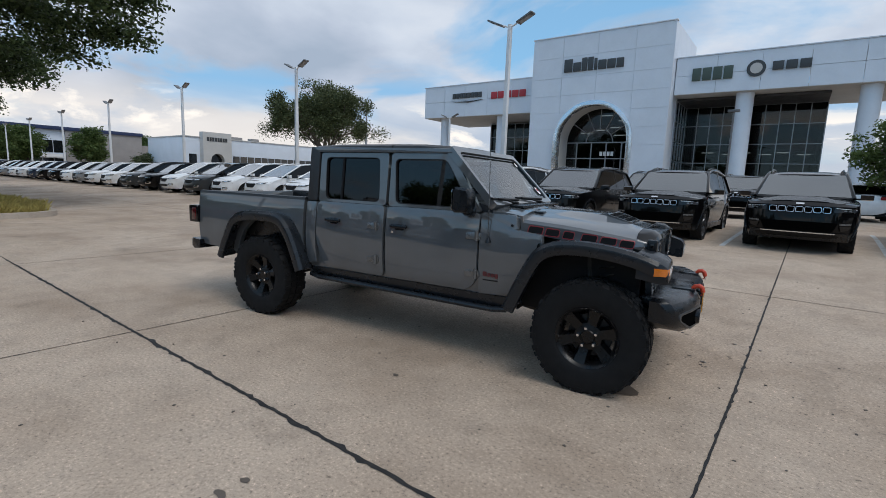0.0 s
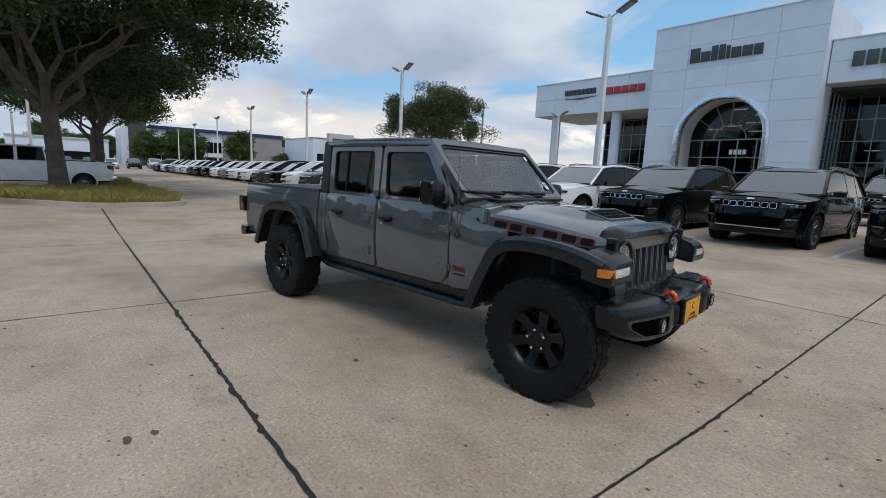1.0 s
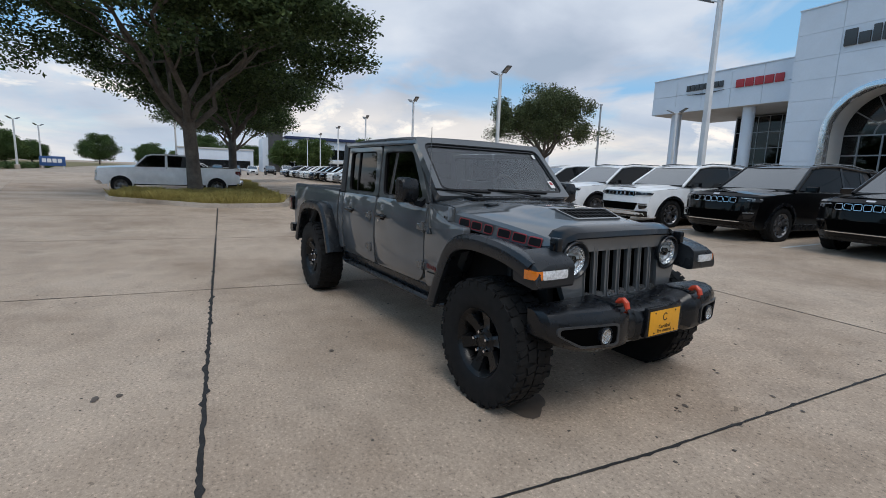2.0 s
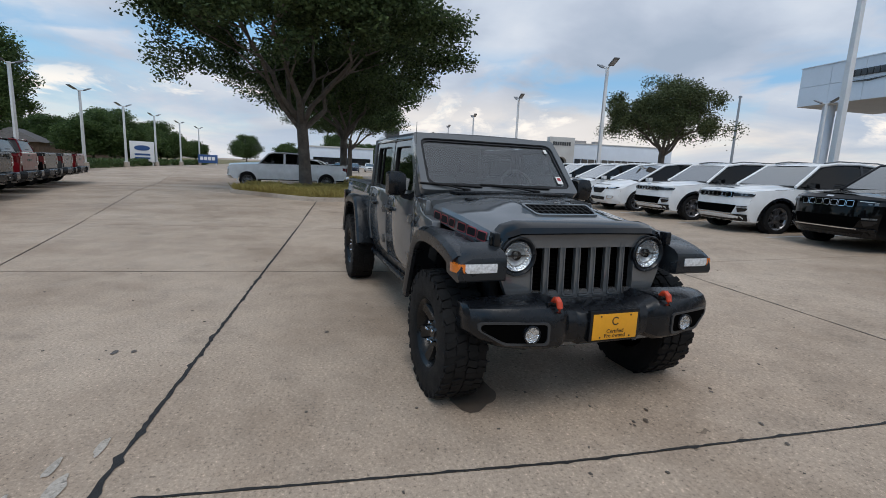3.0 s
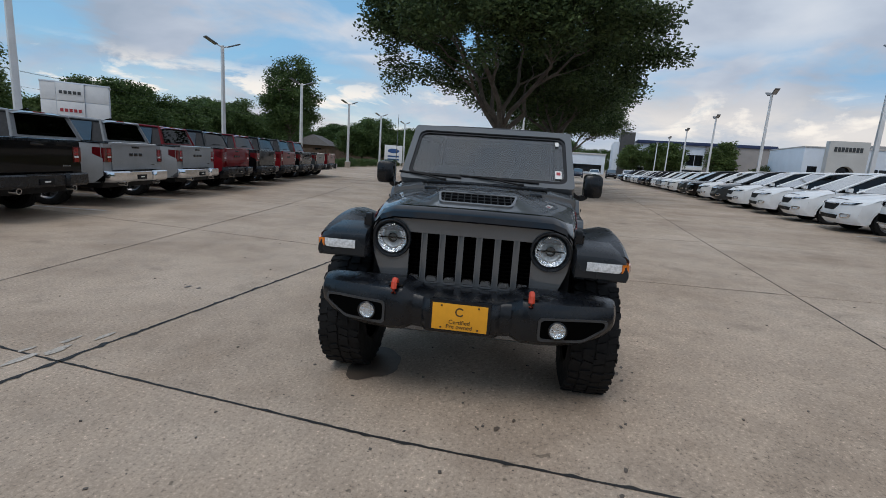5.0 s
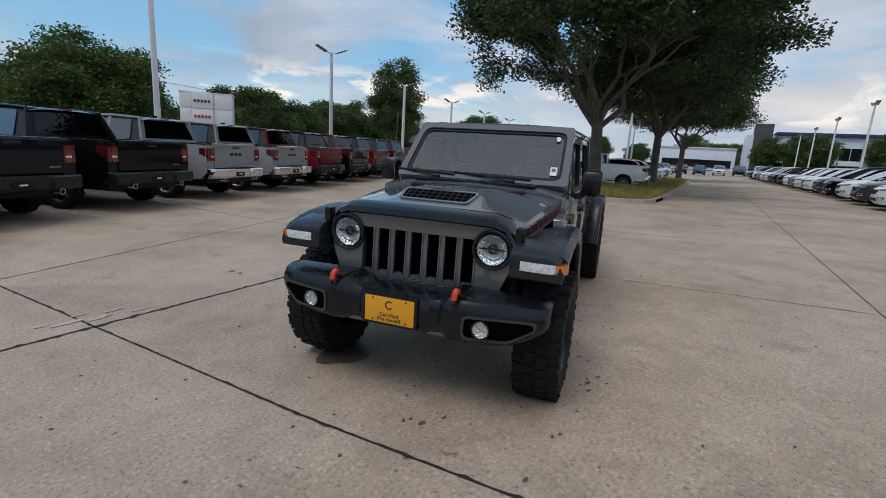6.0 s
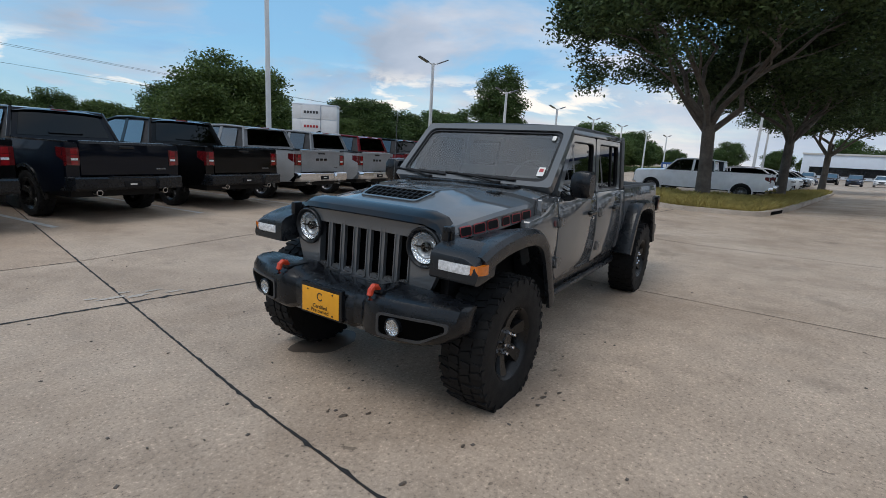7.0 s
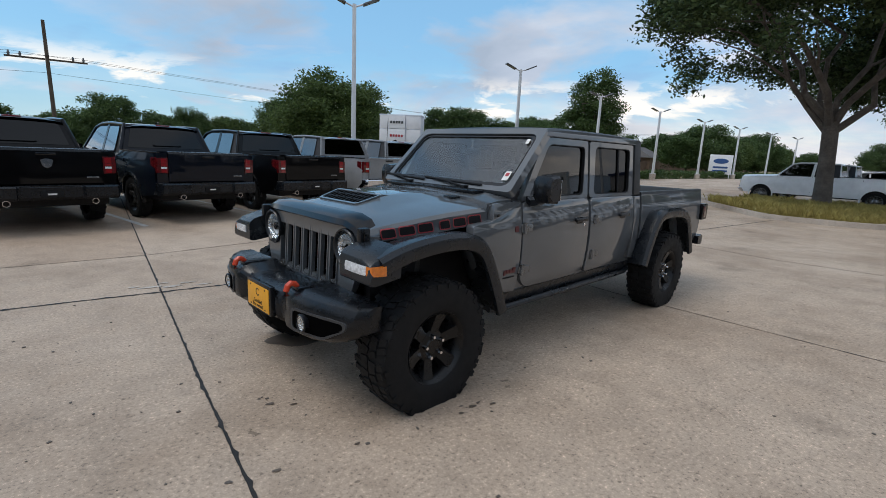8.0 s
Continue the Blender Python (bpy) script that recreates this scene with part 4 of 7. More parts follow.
# bed
arch = [(-3.48 + 0.565 * math.cos(radians(a)), 0.46 + 0.60 * math.sin(radians(a))) for a in range(163, 24, -9)]
bed_poly = [(-2.975, 1.262), (-2.975, 0.735)] + list(reversed(arch)) + [(-4.06, 0.60), (-4.70, 0.64), (-4.725, 0.70), (-4.725, 1.262)]
for s in (-1, 1):
    side = part("bed_side", bowed(bed_poly, -0.05, 0.004, flank(s)), M["grey_paint"], truck)
    part("bed_rail", loft([[(x, s * y, z) for y, z in ((0.69, 1.255), (0.69, 1.278), (0.715, 1.288), (0.755, 1.282), (0.768, 1.258))] for x in (-4.725, -2.975)]), M["top_cloth"], side)
    part("bed_inner_side", bbox(-4.70, -2.99, s * 0.69 - 0.012, s * 0.69 + 0.012, 0.80, 1.262, 0.004), M["black_plastic"], truck)
    part("bed_crease", prism([(-4.72, 1.195), (-2.98, 1.195), (-2.98, 1.20), (-4.72, 1.20)], 0.003, 0.008, flank(s)), M["grey_paint"], side)
    tl = part("tail_light", bbox(-4.868, -4.70, s * 0.745 - 0.085, s * 0.745 + 0.085, 0.895, 1.10, 0.02, 3), M["gloss_black"], truck, "square tail light in black housing")
    part("tail_lens", bbox(-4.80, -4.73, s * 0.828 - 0.006, s * 0.828 + 0.006, 0.925, 1.07, 0.004), M["dark_red_lens"], tl)
    part("rear_tail_lens", bbox(-4.876, -4.862, s * 0.745 - 0.06, s * 0.745 + 0.06, 0.92, 1.075, 0.005), M["red_lens"], tl)
part("bed_floor", bbox(-4.70, -2.98, -0.72, 0.72, 0.76, 0.80, 0.004), M["black_plastic"], truck)
part("bed_front_wall", bbox(-3.01, -2.975, -0.74, 0.74, 0.60, 1.262, 0.006), M["grey_paint"], truck)
part("tailgate", bbox(-4.745, -4.70, -0.745, 0.745, 0.64, 1.272, 0.012), M["grey_paint"], truck)
rb = loft([[(x, y, z) for x, z in ((-4.66, 0.585), (-4.66, 0.69), (xb + 0.02, 0.695), (xb, 0.675), (xb, 0.60), (xb + 0.03, 0.575))] for y, xb in ((-0.835, -4.80), (-0.80, -4.87), (-0.4, -4.885), (0.4, -4.885), (0.80, -4.87), (0.835, -4.80))])
part("rear_bumper", rb, M["black_plastic"], truck)

# front bumper
def bumper_section(y, xf, xb, z0, z1):
    return [(xb, y, z0), (xf - 0.05, y, z0), (xf - 0.01, y, z0 + 0.03), (xf, y, z0 + 0.07), (xf - 0.004, y, z1 - 0.06), (xf - 0.03, y, z1 - 0.02), (xf - 0.08, y, z1), (xb, y, z1)]


def mirrored(f):
    n_rows = len(rows_b)
    return [f(-1, i) for i in range(n_rows - 1, 0, -1)] + [f(1, i) for i in range(n_rows)]


rows_b = [(0.0, 0.690, 0.42, 0.512, 0.728), (0.20, 0.690, 0.42, 0.512, 0.728), (0.225, 0.668, 0.42, 0.520, 0.735), (0.285, 0.664, 0.42, 0.525, 0.745), (0.345, 0.702, 0.42, 0.508, 0.778), (0.42, 0.704, 0.42, 0.506, 0.776), (0.56, 0.684, 0.42, 0.508, 0.772), (0.70, 0.645, 0.42, 0.522, 0.768), (0.80, 0.603, 0.41, 0.552, 0.764), (0.862, 0.568, 0.40, 0.590, 0.758), (0.884, 0.520, 0.40, 0.605, 0.748)]
bp = loft(mirrored(lambda s, i: bumper_section(s * rows_b[i][0], *rows_b[i][1:])))
bumper = part("front_bumper", bp, M["black_plastic"], truck, "black off-road front bumper")
for s in (-1, 1):
    bf = lambda a, b, d, s=s: (0.702 - 0.135 * max(0.0, a - 0.42) - 0.15 * max(0.0, a - 0.56) - 0.15 * max(0.0, a - 0.70) + d, s * a, b)
    loop_o = round_poly([(0.435, 0.548), (0.69, 0.548), (0.83, 0.628), (0.83, 0.672), (0.72, 0.684), (0.435, 0.684)], 0.03, 3)
    loop_i = [((a - 0.62) * 0.92 + 0.62, (b - 0.62) * 0.80 + 0.62) for a, b in loop_o]
    part("fog_surround", frame_ring(loop_o, loop_i, -0.03, 0.010, bf), M["edge_grey"], bumper)
    # filled plate, its black standing for the shade inside the pocket
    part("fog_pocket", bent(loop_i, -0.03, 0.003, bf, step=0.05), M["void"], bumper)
    at = Matrix.Translation((0.688, s * 0.545, 0.616))
    fog = part("fog_lamp", lathe([(0.05, -0.01), (0.053, 0.018), (0.047, 0.022), (0.044, 0.010)], 24, "x", m=at), M["black_plastic"], bumper)
    part("fog_reflector", lathe([(0.044, 0.014), (0.03, 0.009), (0.0, 0.007)], 20, "x", m=at), M["reflector"], fog)
    part("fog_lens", lathe([(0.045, 0.015), (0.028, 0.022), (0.0, 0.025)], 20, "x", m=at), M["lens"], fog)
    hk = tube([(0.640, s * 0.388, 0.782), (0.658, s * 0.388, 0.802), (0.682, s * 0.388, 0.808), (0.702, s * 0.388, 0.794), (0.710, s * 0.388, 0.766), (0.706, s * 0.388, 0.738)], [0.015, 0.017, 0.018, 0.018, 0.018, 0.015], 10)
    part("tow_hook", hk, M["orange_hook"], bumper, "orange-red tow hook")
    part("hook_plate", bbox(0.50, 0.66, s * 0.388 - 0.045, s * 0.388 + 0.045, 0.765, 0.785, 0.008), M["black_plastic"], bumper)
part("plate_holder", bbox(0.68, 0.712, -0.175, 0.175, 0.545, 0.735, 0.008), M["black_plastic"], bumper)
plate = part("front_plate", bbox(0.712, 0.717, -0.157, 0.157, 0.558, 0.713, 0.002), M["plate_yellow"], bumper, "yellow dealer plate reading Certified Pre owned")
PL = lambda y, z: Matrix.Translation((0.718, y, z)) @ Matrix(((0, 0, 1, 0), (1, 0, 0, 0), (0, 1, 0, 0), (0, 0, 0, 1)))
text_mesh("Certified", 0.034, M["ink"], plate, PL(0, 0.607), depth=0.0008)
text_mesh("Pre owned", 0.034, M["ink"], plate, PL(0, 0.580), depth=0.0008)
emb = [(0.026 * math.cos(radians(a)), 0.026 * math.sin(radians(a))) for a in range(40, 331, 15)]
emb_i = [(0.018 * math.cos(radians(a)), 0.018 * math.sin(radians(a))) for a in range(40, 331, 15)]
part("plate_emblem", prism(emb + list(reversed(emb_i)), 0, 0.0012, lambda a, b, d: (0.7172 + d, a, b + 0.668)), M["ink"], plate)
for y in (-0.105, 0.105):
    for z in (0.572, 0.700):
        part("plate_screw", lathe([(0.006, 0), (0.005, 0.003), (0, 0.004)], 8, "x", m=Matrix.Translation((0.717, y, z))), M["ink"], plate)
part("skid_plate", loft([[(x, y, z) for y, z in ((-0.36, zb), (-0.34, zb + 0.03), (0.34, zb + 0.03), (0.36, zb))] for x, zb in ((0.10, 0.40), (0.42, 0.42), (0.56, 0.475), (0.61, 0.50))]), M["satin_metal"], truck)
part("valance", bbox(0.30, 0.48, -0.62, 0.62, 0.60, 0.72, 0.02), M["black_plastic"], truck)

# chassis below
for s in (-1, 1):
    part("frame_rail", bbox(-4.62, 0.48, s * 0.44 - 0.045, s * 0.44 + 0.045, 0.50, 0.63, 0.01), M["steel"], truck)
    part("control_arm", tube([(-0.05, s * 0.50, 0.40), (-0.85, s * 0.46, 0.50)], 0.028, 8), M["steel"], truck)
for x in (0.0, -3.48):
    ax = lathe([(0.045, -0.72), (0.045, 0.72)], 14, m=Matrix.Translation((x, 0, 0.40)), cap=True)
    lathe([(0.0, -0.13), (0.10, -0.11), (0.14, 0.0), (0.10, 0.11), (0.0, 0.13)], 16, "x", ax, Matrix.Translation((x, 0.18 if x == 0 else 0.0, 0.40)))
    part("axle", ax, M["steel"], truck)
part("transmission", bbox(-2.2, -0.4, -0.28, 0.28, 0.42, 0.60, 0.05), M["steel"], truck)
part("exhaust", tube([(-1.0, -0.30, 0.46), (-2.6, -0.33, 0.46), (-3.1, -0.36, 0.60), (-4.5, -0.40, 0.55)], 0.035, 10), M["steel"], truck)
part("fuel_tank", bbox(-2.85, -1.6, 0.18, 0.42, 0.42, 0.58, 0.04), M["decal_black"], truck)
part("spare_wheel", lathe([(0.10, 0.10), (0.36, 0.11), (0.39, 0.05), (0.39, -0.05), (0.36, -0.11), (0.10, -0.10)], 28, "z", m=Matrix.Translation((-4.25, 0, 0.62))), M["rubber"], truck)

# cabin seen through the glass
part("cabin_floor", bbox(-2.90, -0.88, -0.74, 0.74, 1.259, 1.264), M["seat"], truck)
part("dashboard", loft([[(x, y, z) for x, z in ((-0.90, 1.25), (-0.86, 1.29), (-1.0, 1.335), (-1.16, 1.33), (-1.20, 1.25))] for y in (-0.70, 0.70)]), M["seat"], truck)
sw = lathe([(0.165 + 0.014 * math.cos(a), 0.014 * math.sin(a)) for a in [i * math.pi / 4 for i in range(9)]], 30, "x", m=Matrix.Translation((-1.30, 0.36, 1.36)) @ Matrix.Rotation(radians(-25), 4, "Y"))
bbox(-0.012, 0.012, -0.15, 0.15, -0.02, 0.02, bm=sw, m=Matrix.Translation((-1.30, 0.36, 1.36)) @ Matrix.Rotation(radians(-25), 4, "Y"))
part("steering_wheel", sw, M["seat"], truck)
for x in (-1.72, -2.58):
    for y in (-0.36, 0.36):
        st = loft([[(xx, y + w * 0.26 * k, z) for xx, k in ((x + 0.07, -0.8), (x + 0.09, 0), (x + 0.07, 0.8), (x - 0.05, 1.0), (x - 0.07, 0), (x - 0.05, -1.0))] for z, w in ((1.25, 1.0), (1.38, 1.0), (1.44, 0.85))])
        seat_ob = part("seat_back", st, M["seat"], truck)
        part("headrest", bbox(x - 0.05, x + 0.05, y - 0.13, y + 0.13, 1.46, 1.63, 0.035, 3), M["seat"], seat_ob)

# hood side graphics and small badges, as plain shapes

def hood_side(f, z):
    """Half width of the hood's flank at a place along it and a height."""
    for (f0, w0, z0, _, _), (f1, w1, z1, _, _) in zip(HOOD, HOOD[1:]):
        if f <= f1:
            break
    q = (f - f0) / (f1 - f0)
    w, zc = w0 + (w1 - w0) * q, z0 + (z1 - z0) * q
    return w + 0.003 if z <= zc - 0.085 else w + 0.003 - 0.018 * (z - zc + 0.085) / 0.025


for s in (-1, 1):
    def hs(a, b, d, s=s):
        return (a, s * (hood_side(a, b - 0.010) + 0.005 + d), b - 0.010)
    for i in range(6):
        f0 = -0.560 + 0.138 * i
        zt, zb = 1.192 - 0.062 * (i * 0.138 + 0.02) / 0.8, 1.140 - 0.060 * (i * 0.138) / 0.8
        wd = (0.132, 0.122, 0.096, 0.128, 0.128, 0.112)[i]
        o = round_poly([(f0, zb - 0.010), (f0 + wd - 0.006, zb - 0.016), (f0 + wd + 0.004, zt - 0.002), (f0 + 0.016, zt + 0.006)], 0.014, 2)
        c = (sum(p[0] for p in o) / len(o), sum(p[1] for p in o) / len(o))
        fill = [((a - c[0]) * 0.90 + c[0], (b - c[1]) * 0.78 + c[1]) for a, b in o]
        part("hood_graphic", frame_ring(o, fill, 0.0, 0.0014, hs), M["decal_red"], hood_ob)
        part("hood_graphic_fill", bent(fill, 0.0, 0.0010, hs, step=0.04), M["decal_black"], hood_ob)
    for a0, a1, z0, z1, mt in ((-0.90, -0.865, 0.735, 0.775, "badge_red"), (-0.86, -0.83, 0.735, 0.765, "badge_red"), (-0.825, -0.795, 0.735, 0.765, "badge_red"), (-0.79, -0.765, 0.725, 0.765, "badge_red"), (-0.90, -0.765, 0.700, 0.708, "decal_black")):
        part("fender_badge", prism(rrect(a0, a1, z0, z1, 0.006, 1), 0.006, 0.011, flank(s)), M[mt], truck)
    part("trail_badge", prism(rrect(-0.905, -0.865, 1.04, 1.085, 0.012, 2), 0.006, 0.010, flank(s)), M["badge_red"], truck) if s > 0 else None

# ---------------------------------------------------------------- parked vehicles
def ngon_panel(poly, xs, zs, fn):
    """A flat outline of (x, z), cut into strips so that fn can bend it into shape."""
    bm = bmesh.new()
    bm.faces.new([bm.verts.new((a, 0, b)) for a, b in poly])
    for x in xs:
        bmesh.ops.bisect_plane(bm, geom=bm.verts[:] + bm.edges[:] + bm.faces[:], plane_co=(x, 0, 0), plane_no=(1, 0, 0))
    for z in zs:
        bmesh.ops.bisect_plane(bm, geom=bm.verts[:] + bm.edges[:] + bm.faces[:], plane_co=(0, 0, z), plane_no=(0, 0, 1))
    for v in bm.verts:
        v.co = fn(v.co.x, v.co.z)
    return bm


def arc_cut(cx, cz, r, a0=180, a1=0, n=12):
    return [(cx + r * math.cos(radians(a0 + (a1 - a0) * i / n)), cz + r * math.sin(radians(a0 + (a1 - a0) * i / n))) for i in range(n + 1)]


SPEC = {
    "suv": dict(sweep=0.24, L=4.93, W=0.985, H=1.77, fa=-0.93, ra=-3.89, r=0.385, sill=0.30, nose=[(0.0, 0.62), (-0.02, 0.985), (-0.11, 1.062)], cowl=(-1.36, 1.150), roof=[(-2.06, 1.660), (-2.55, 1.735), (-3.2, 1.755), (-4.45, 1.665)], tail=[(-4.86, 1.16), (-4.93, 0.95), (-4.90, 0.45)], belt=1.10, taper=0.24),
    "van": dict(sweep=0.33, L=5.17, W=1.005, H=1.76, fa=-0.98, ra=-4.07, r=0.36, sill=0.26, nose=[(0.0, 0.50), (-0.03, 0.78), (-0.16, 0.90)], cowl=(-1.00, 1.085), roof=[(-2.05, 1.655), (-2.6, 1.735), (-3.4, 1.750), (-4.75, 1.665)], tail=[(-5.10, 1.10), (-5.17, 0.90), (-5.12, 0.42)], belt=1.06, taper=0.34),
    "crossover": dict(sweep=0.31, L=4.55, W=0.93, H=1.66, fa=-0.92, ra=-3.62, r=0.35, sill=0.27, nose=[(0.0, 0.52), (-0.03, 0.80), (-0.15, 0.92)], cowl=(-1.20, 1.06), roof=[(-1.95, 1.56), (-2.4, 1.63), (-3.0, 1.64), (-4.0, 1.54)], tail=[(-4.45, 1.10), (-4.55, 0.90), (-4.50, 0.42)], belt=1.03, taper=0.30),
    "pickup": dict(sweep=0.14, L=5.92, W=1.03, H=1.97, fa=-0.98, ra=-4.66, r=0.415, sill=0.46, nose=[(0.0, 0.66), (-0.02, 1.08), (-0.10, 1.16)], cowl=(-1.50, 1.31), roof=[(-2.05, 1.85), (-2.4, 1.93), (-3.0, 1.945), (-3.78, 1.91)], tail=[(-3.98, 1.36)], belt=1.29, taper=0.16),
    "long_pickup": dict(sweep=0.10, L=6.45, W=1.03, H=2.03, fa=-1.00, ra=-5.28, r=0.425, sill=0.50, nose=[(0.0, 0.80), (-0.015, 1.20), (-0.07, 1.29)], cowl=(-1.66, 1.40), roof=[(-2.12, 1.915), (-2.4, 1.985), (-3.0, 2.0), (-3.90, 1.975)], tail=[(-3.98, 1.42)], belt=1.37, taper=0.10),
}
car_wheels = {}


def wheel_for(kind, rim):
    key = (kind, rim)
    if key not in car_wheels:
        r = SPEC[kind]["r"]
        car_wheels[key] = wheel_meshes(r, r * 0.68, 0.25, 5, M["rubber"], M[rim], blocks=18, lugs=0, twin=rim != "rim_black")
    return car_wheels[key]


def make_car(kind, paint, rim, m, name, label, category, group, emblem=False, trim="black_plastic"):
    """A parked car: faces +x from the origin at its front bumper on the ground; all of it trails to -x."""
    k = SPEC[kind]
    W, L, belt = k["W"], k["L"], k["belt"]
    car = thing(name, m, label, category, group)
    P = M[paint]
    pick = kind.endswith("pickup")
    bedz = 1.36 if kind == "pickup" else 1.42

    def half(x, z):
        w = W - 0.055 * ((z - 0.78) / 0.40) ** 2 * (0.6 if z > 0.78 else 1.0)
        if x > -0.75:
            w -= k["taper"] * ((x + 0.75) / 0.75) ** 2.2
        end = -L + 0.55
        if x < end:
            w -= (0.03 if pick else 0.14) * ((end - x) / 0.55) ** 2
        return w

    cx, cz = k["cowl"]
    S = k["sweep"]
    top = [(cx, cz - 0.035)]
    hood_edge = [(k["nose"][2][0] - S, k["nose"][2][1] - 0.052)]
    if pick:
        upper = [(cx, belt - 0.02), (-3.98, belt), (-3.99, bedz), (-L + 0.03, bedz), (-L + 0.02, 0.62), (-L + 0.10, 0.55)]
    else:
        upper = [(cx, belt - 0.01), (-L * 0.6, belt + 0.02), (k["tail"][0][0] + 0.05, k["tail"][0][1]), (k["tail"][1][0] + 0.01, k["tail"][1][1]), (k["tail"][2][0] + 0.02, k["tail"][2][1]), (k["tail"][2][0] + 0.10, k["sill"] + 0.02)]
    ar = k["r"] + 0.055
    low = [(x, z) for x, z in arc_cut(k["ra"], k["r"], ar)] + [(k["ra"] + ar, k["sill"]), (k["fa"] - ar, k["sill"])] + arc_cut(k["fa"], k["r"], ar) + [(k["fa"] + ar, k["sill"] - 0.02), (-0.10 - S, k["sill"] - 0.02), (0.015 - S, k["sill"] + 0.10), (0.035 - S, k["nose"][0][1] - 0.08)]
    poly = [(0.03 - S, k["nose"][0][1] + 0.06)] + [(k["nose"][1][0] + 0.01 - S, k["nose"][1][1])] + hood_edge + upper + [(k["ra"] - ar, k["sill"] + 0.02)] + low
    body = bmesh.new()
    for s in (-1, 1):
        pan = ngon_panel(poly, [-0.3, -0.4, -0.5, -0.6, -1.1, -1.6, -2.2, -2.9, -3.4, -L + 0.5, -L + 0.25], [0.5, 0.7, 0.9, 1.05], lambda x, z: (x, s * half(x, z), z))
        if s > 0:
            bmesh.ops.reverse_faces(pan, faces=pan.faces[:])
        merge(body, pan)
    # hood
    secs = []
    n = 18
    for i in range(8):
        q = i / 7
        x = k["nose"][2][0] + (cx - k["nose"][2][0]) * q
        z = k["nose"][2][1] + (cz - k["nose"][2][1]) * (q ** 0.85)
        back = S * (1 - q) ** 1.5
        w = half(x - back, z - 0.05)
        secs.append([(x - back * abs(-1 + 2 * j / n) ** 4, w * (-1 + 2 * j / n), z - 0.055 * abs(-1 + 2 * j / n) ** 3 + (0.016 if abs(-1 + 2 * j / n) < 0.55 else 0.0)) for j in range(n + 1)])
    loft(secs, body, close=False, caps=False)
    # nose between the hood and the bumper's foot
    secs = []
    prof = [(k["nose"][2][0], k["nose"][2][1] - 0.002), (k["nose"][1][0] + 0.01, k["nose"][1][1]), (k["nose"][0][0] + 0.03, k["nose"][0][1] + 0.06), (0.035, k["nose"][0][1] - 0.08), (0.015, k["sill"] + 0.10), (-0.10, k["sill"] - 0.02)]
    for x, z in prof:
        w = half(x - S, z if z < k["nose"][2][1] - 0.01 else z - 0.052)
        secs.append([(x - S * abs(-1 + 2 * j / n) ** 4, w * (-1 + 2 * j / n), z - (0.055 * abs(-1 + 2 * j / n) ** 3 if z > k["nose"][2][1] - 0.01 else 0)) for j in range(n + 1)])
    loft(secs, body, close=False, caps=False)
    if not pick:
        secs = []
        for x, z in [(k["tail"][0][0], k["tail"][0][1] + 0.01)] + k["tail"][1:] + [(k["tail"][2][0] + 0.10, k["sill"])]:
            w = half(x, min(z, 1.0))
            secs.append([(x + 0.10 * abs(-1 + 2 * j / n) ** 3, w * (-1 + 2 * j / n), z) for j in range(n + 1)])
        loft(secs, body, close=False, caps=False)
    part("body", body, P, car)
    part("underbody", bbox(-L + 0.15, -0.62, -W + 0.16, W - 0.16, k["sill"] - 0.04, belt - 0.24, 0.02), M["decal_black"], car)
    for s in (-1, 1):
        for ax in (k["fa"], k["ra"]):
            o = arc_cut(ax, k["r"], ar + 0.055, 188, -8, 14)
            i_ = arc_cut(ax, k["r"], ar - 0.004, 188, -8, 14)
            tr = bmesh.new()
            rows_ = [[tr.verts.new((p[0], s * (half(p[0], p[1]) + d), p[1])) for p in lp_] for lp_, d in ((o, 0.002), (o, 0.016), (i_, 0.018), (i_, -0.06))]
            for a, b in zip(rows_, rows_[1:]):
                for q in range(len(o) - 1):
                    tr.faces.new((a[q], a[q + 1], b[q + 1], b[q]))
            part("wheel_arch", tr, M[trim] if kind in ("suv", "pickup") and paint != "silver_paint" else P, car)
            put_wheel(wheel_for(kind, rim), car, ax, s * (W - 0.135), k["r"], s > 0)
        part("sill_trim", loft([[(x, s * (half(x, 0.4) + d), z) for d, z in ((-0.04, k["sill"] - 0.05), (0.012, k["sill"] - 0.02), (0.014, k["sill"] + 0.10), (-0.02, k["sill"] + 0.12))] for x in (k["fa"] - ar - 0.02, (k["fa"] + k["ra"]) / 2, k["ra"] + ar + 0.02)]), M["black_plastic"], car)

    # cabin, panes and roof
    roof = k["roof"]
    rear_base = k["tail"][0]
    outline = [(cx, cz)] + roof + [rear_base]

    def lg(z):
        return W - 0.075 - max(0.0, z - belt) * 0.30

    hull = [(x, z) for x, z in outline] + [(rear_base[0] + 0.06, belt - 0.06), (cx - 0.1, belt - 0.06)]
    part("cabin", loft([[(x - 0.0, -lg(z) + 0.02, z - 0.012) for x, z in hull], [(x, lg(z) - 0.02, z - 0.012) for x, z in hull]]), M["seat"], car)
    gm = M["shade_glass"]

    def pane(nm, p0, p1, lo, hi, inset, mat=None, lift=0.0):
        a, b = Vector(p0), Vector(p1)
        nv = Vector((b.y - a.y, -(b.x - a.x))).normalized()
        if nv.y < 0:
            nv = -nv

        def fn(u, v, d):
            p = a + (b - a) * v + nv * d
            return (p.x, u * (lg(p.y) - inset), p.y)
        part(nm, prism(round_poly([(-1, lo), (1, lo), (1, hi), (-1, hi)], 0.05), lift, lift + 0.005, fn), mat or gm, car)

    pane("windshield", (cx, cz), roof[0], 0.03, 0.98, 0.03, M["car_glass"])
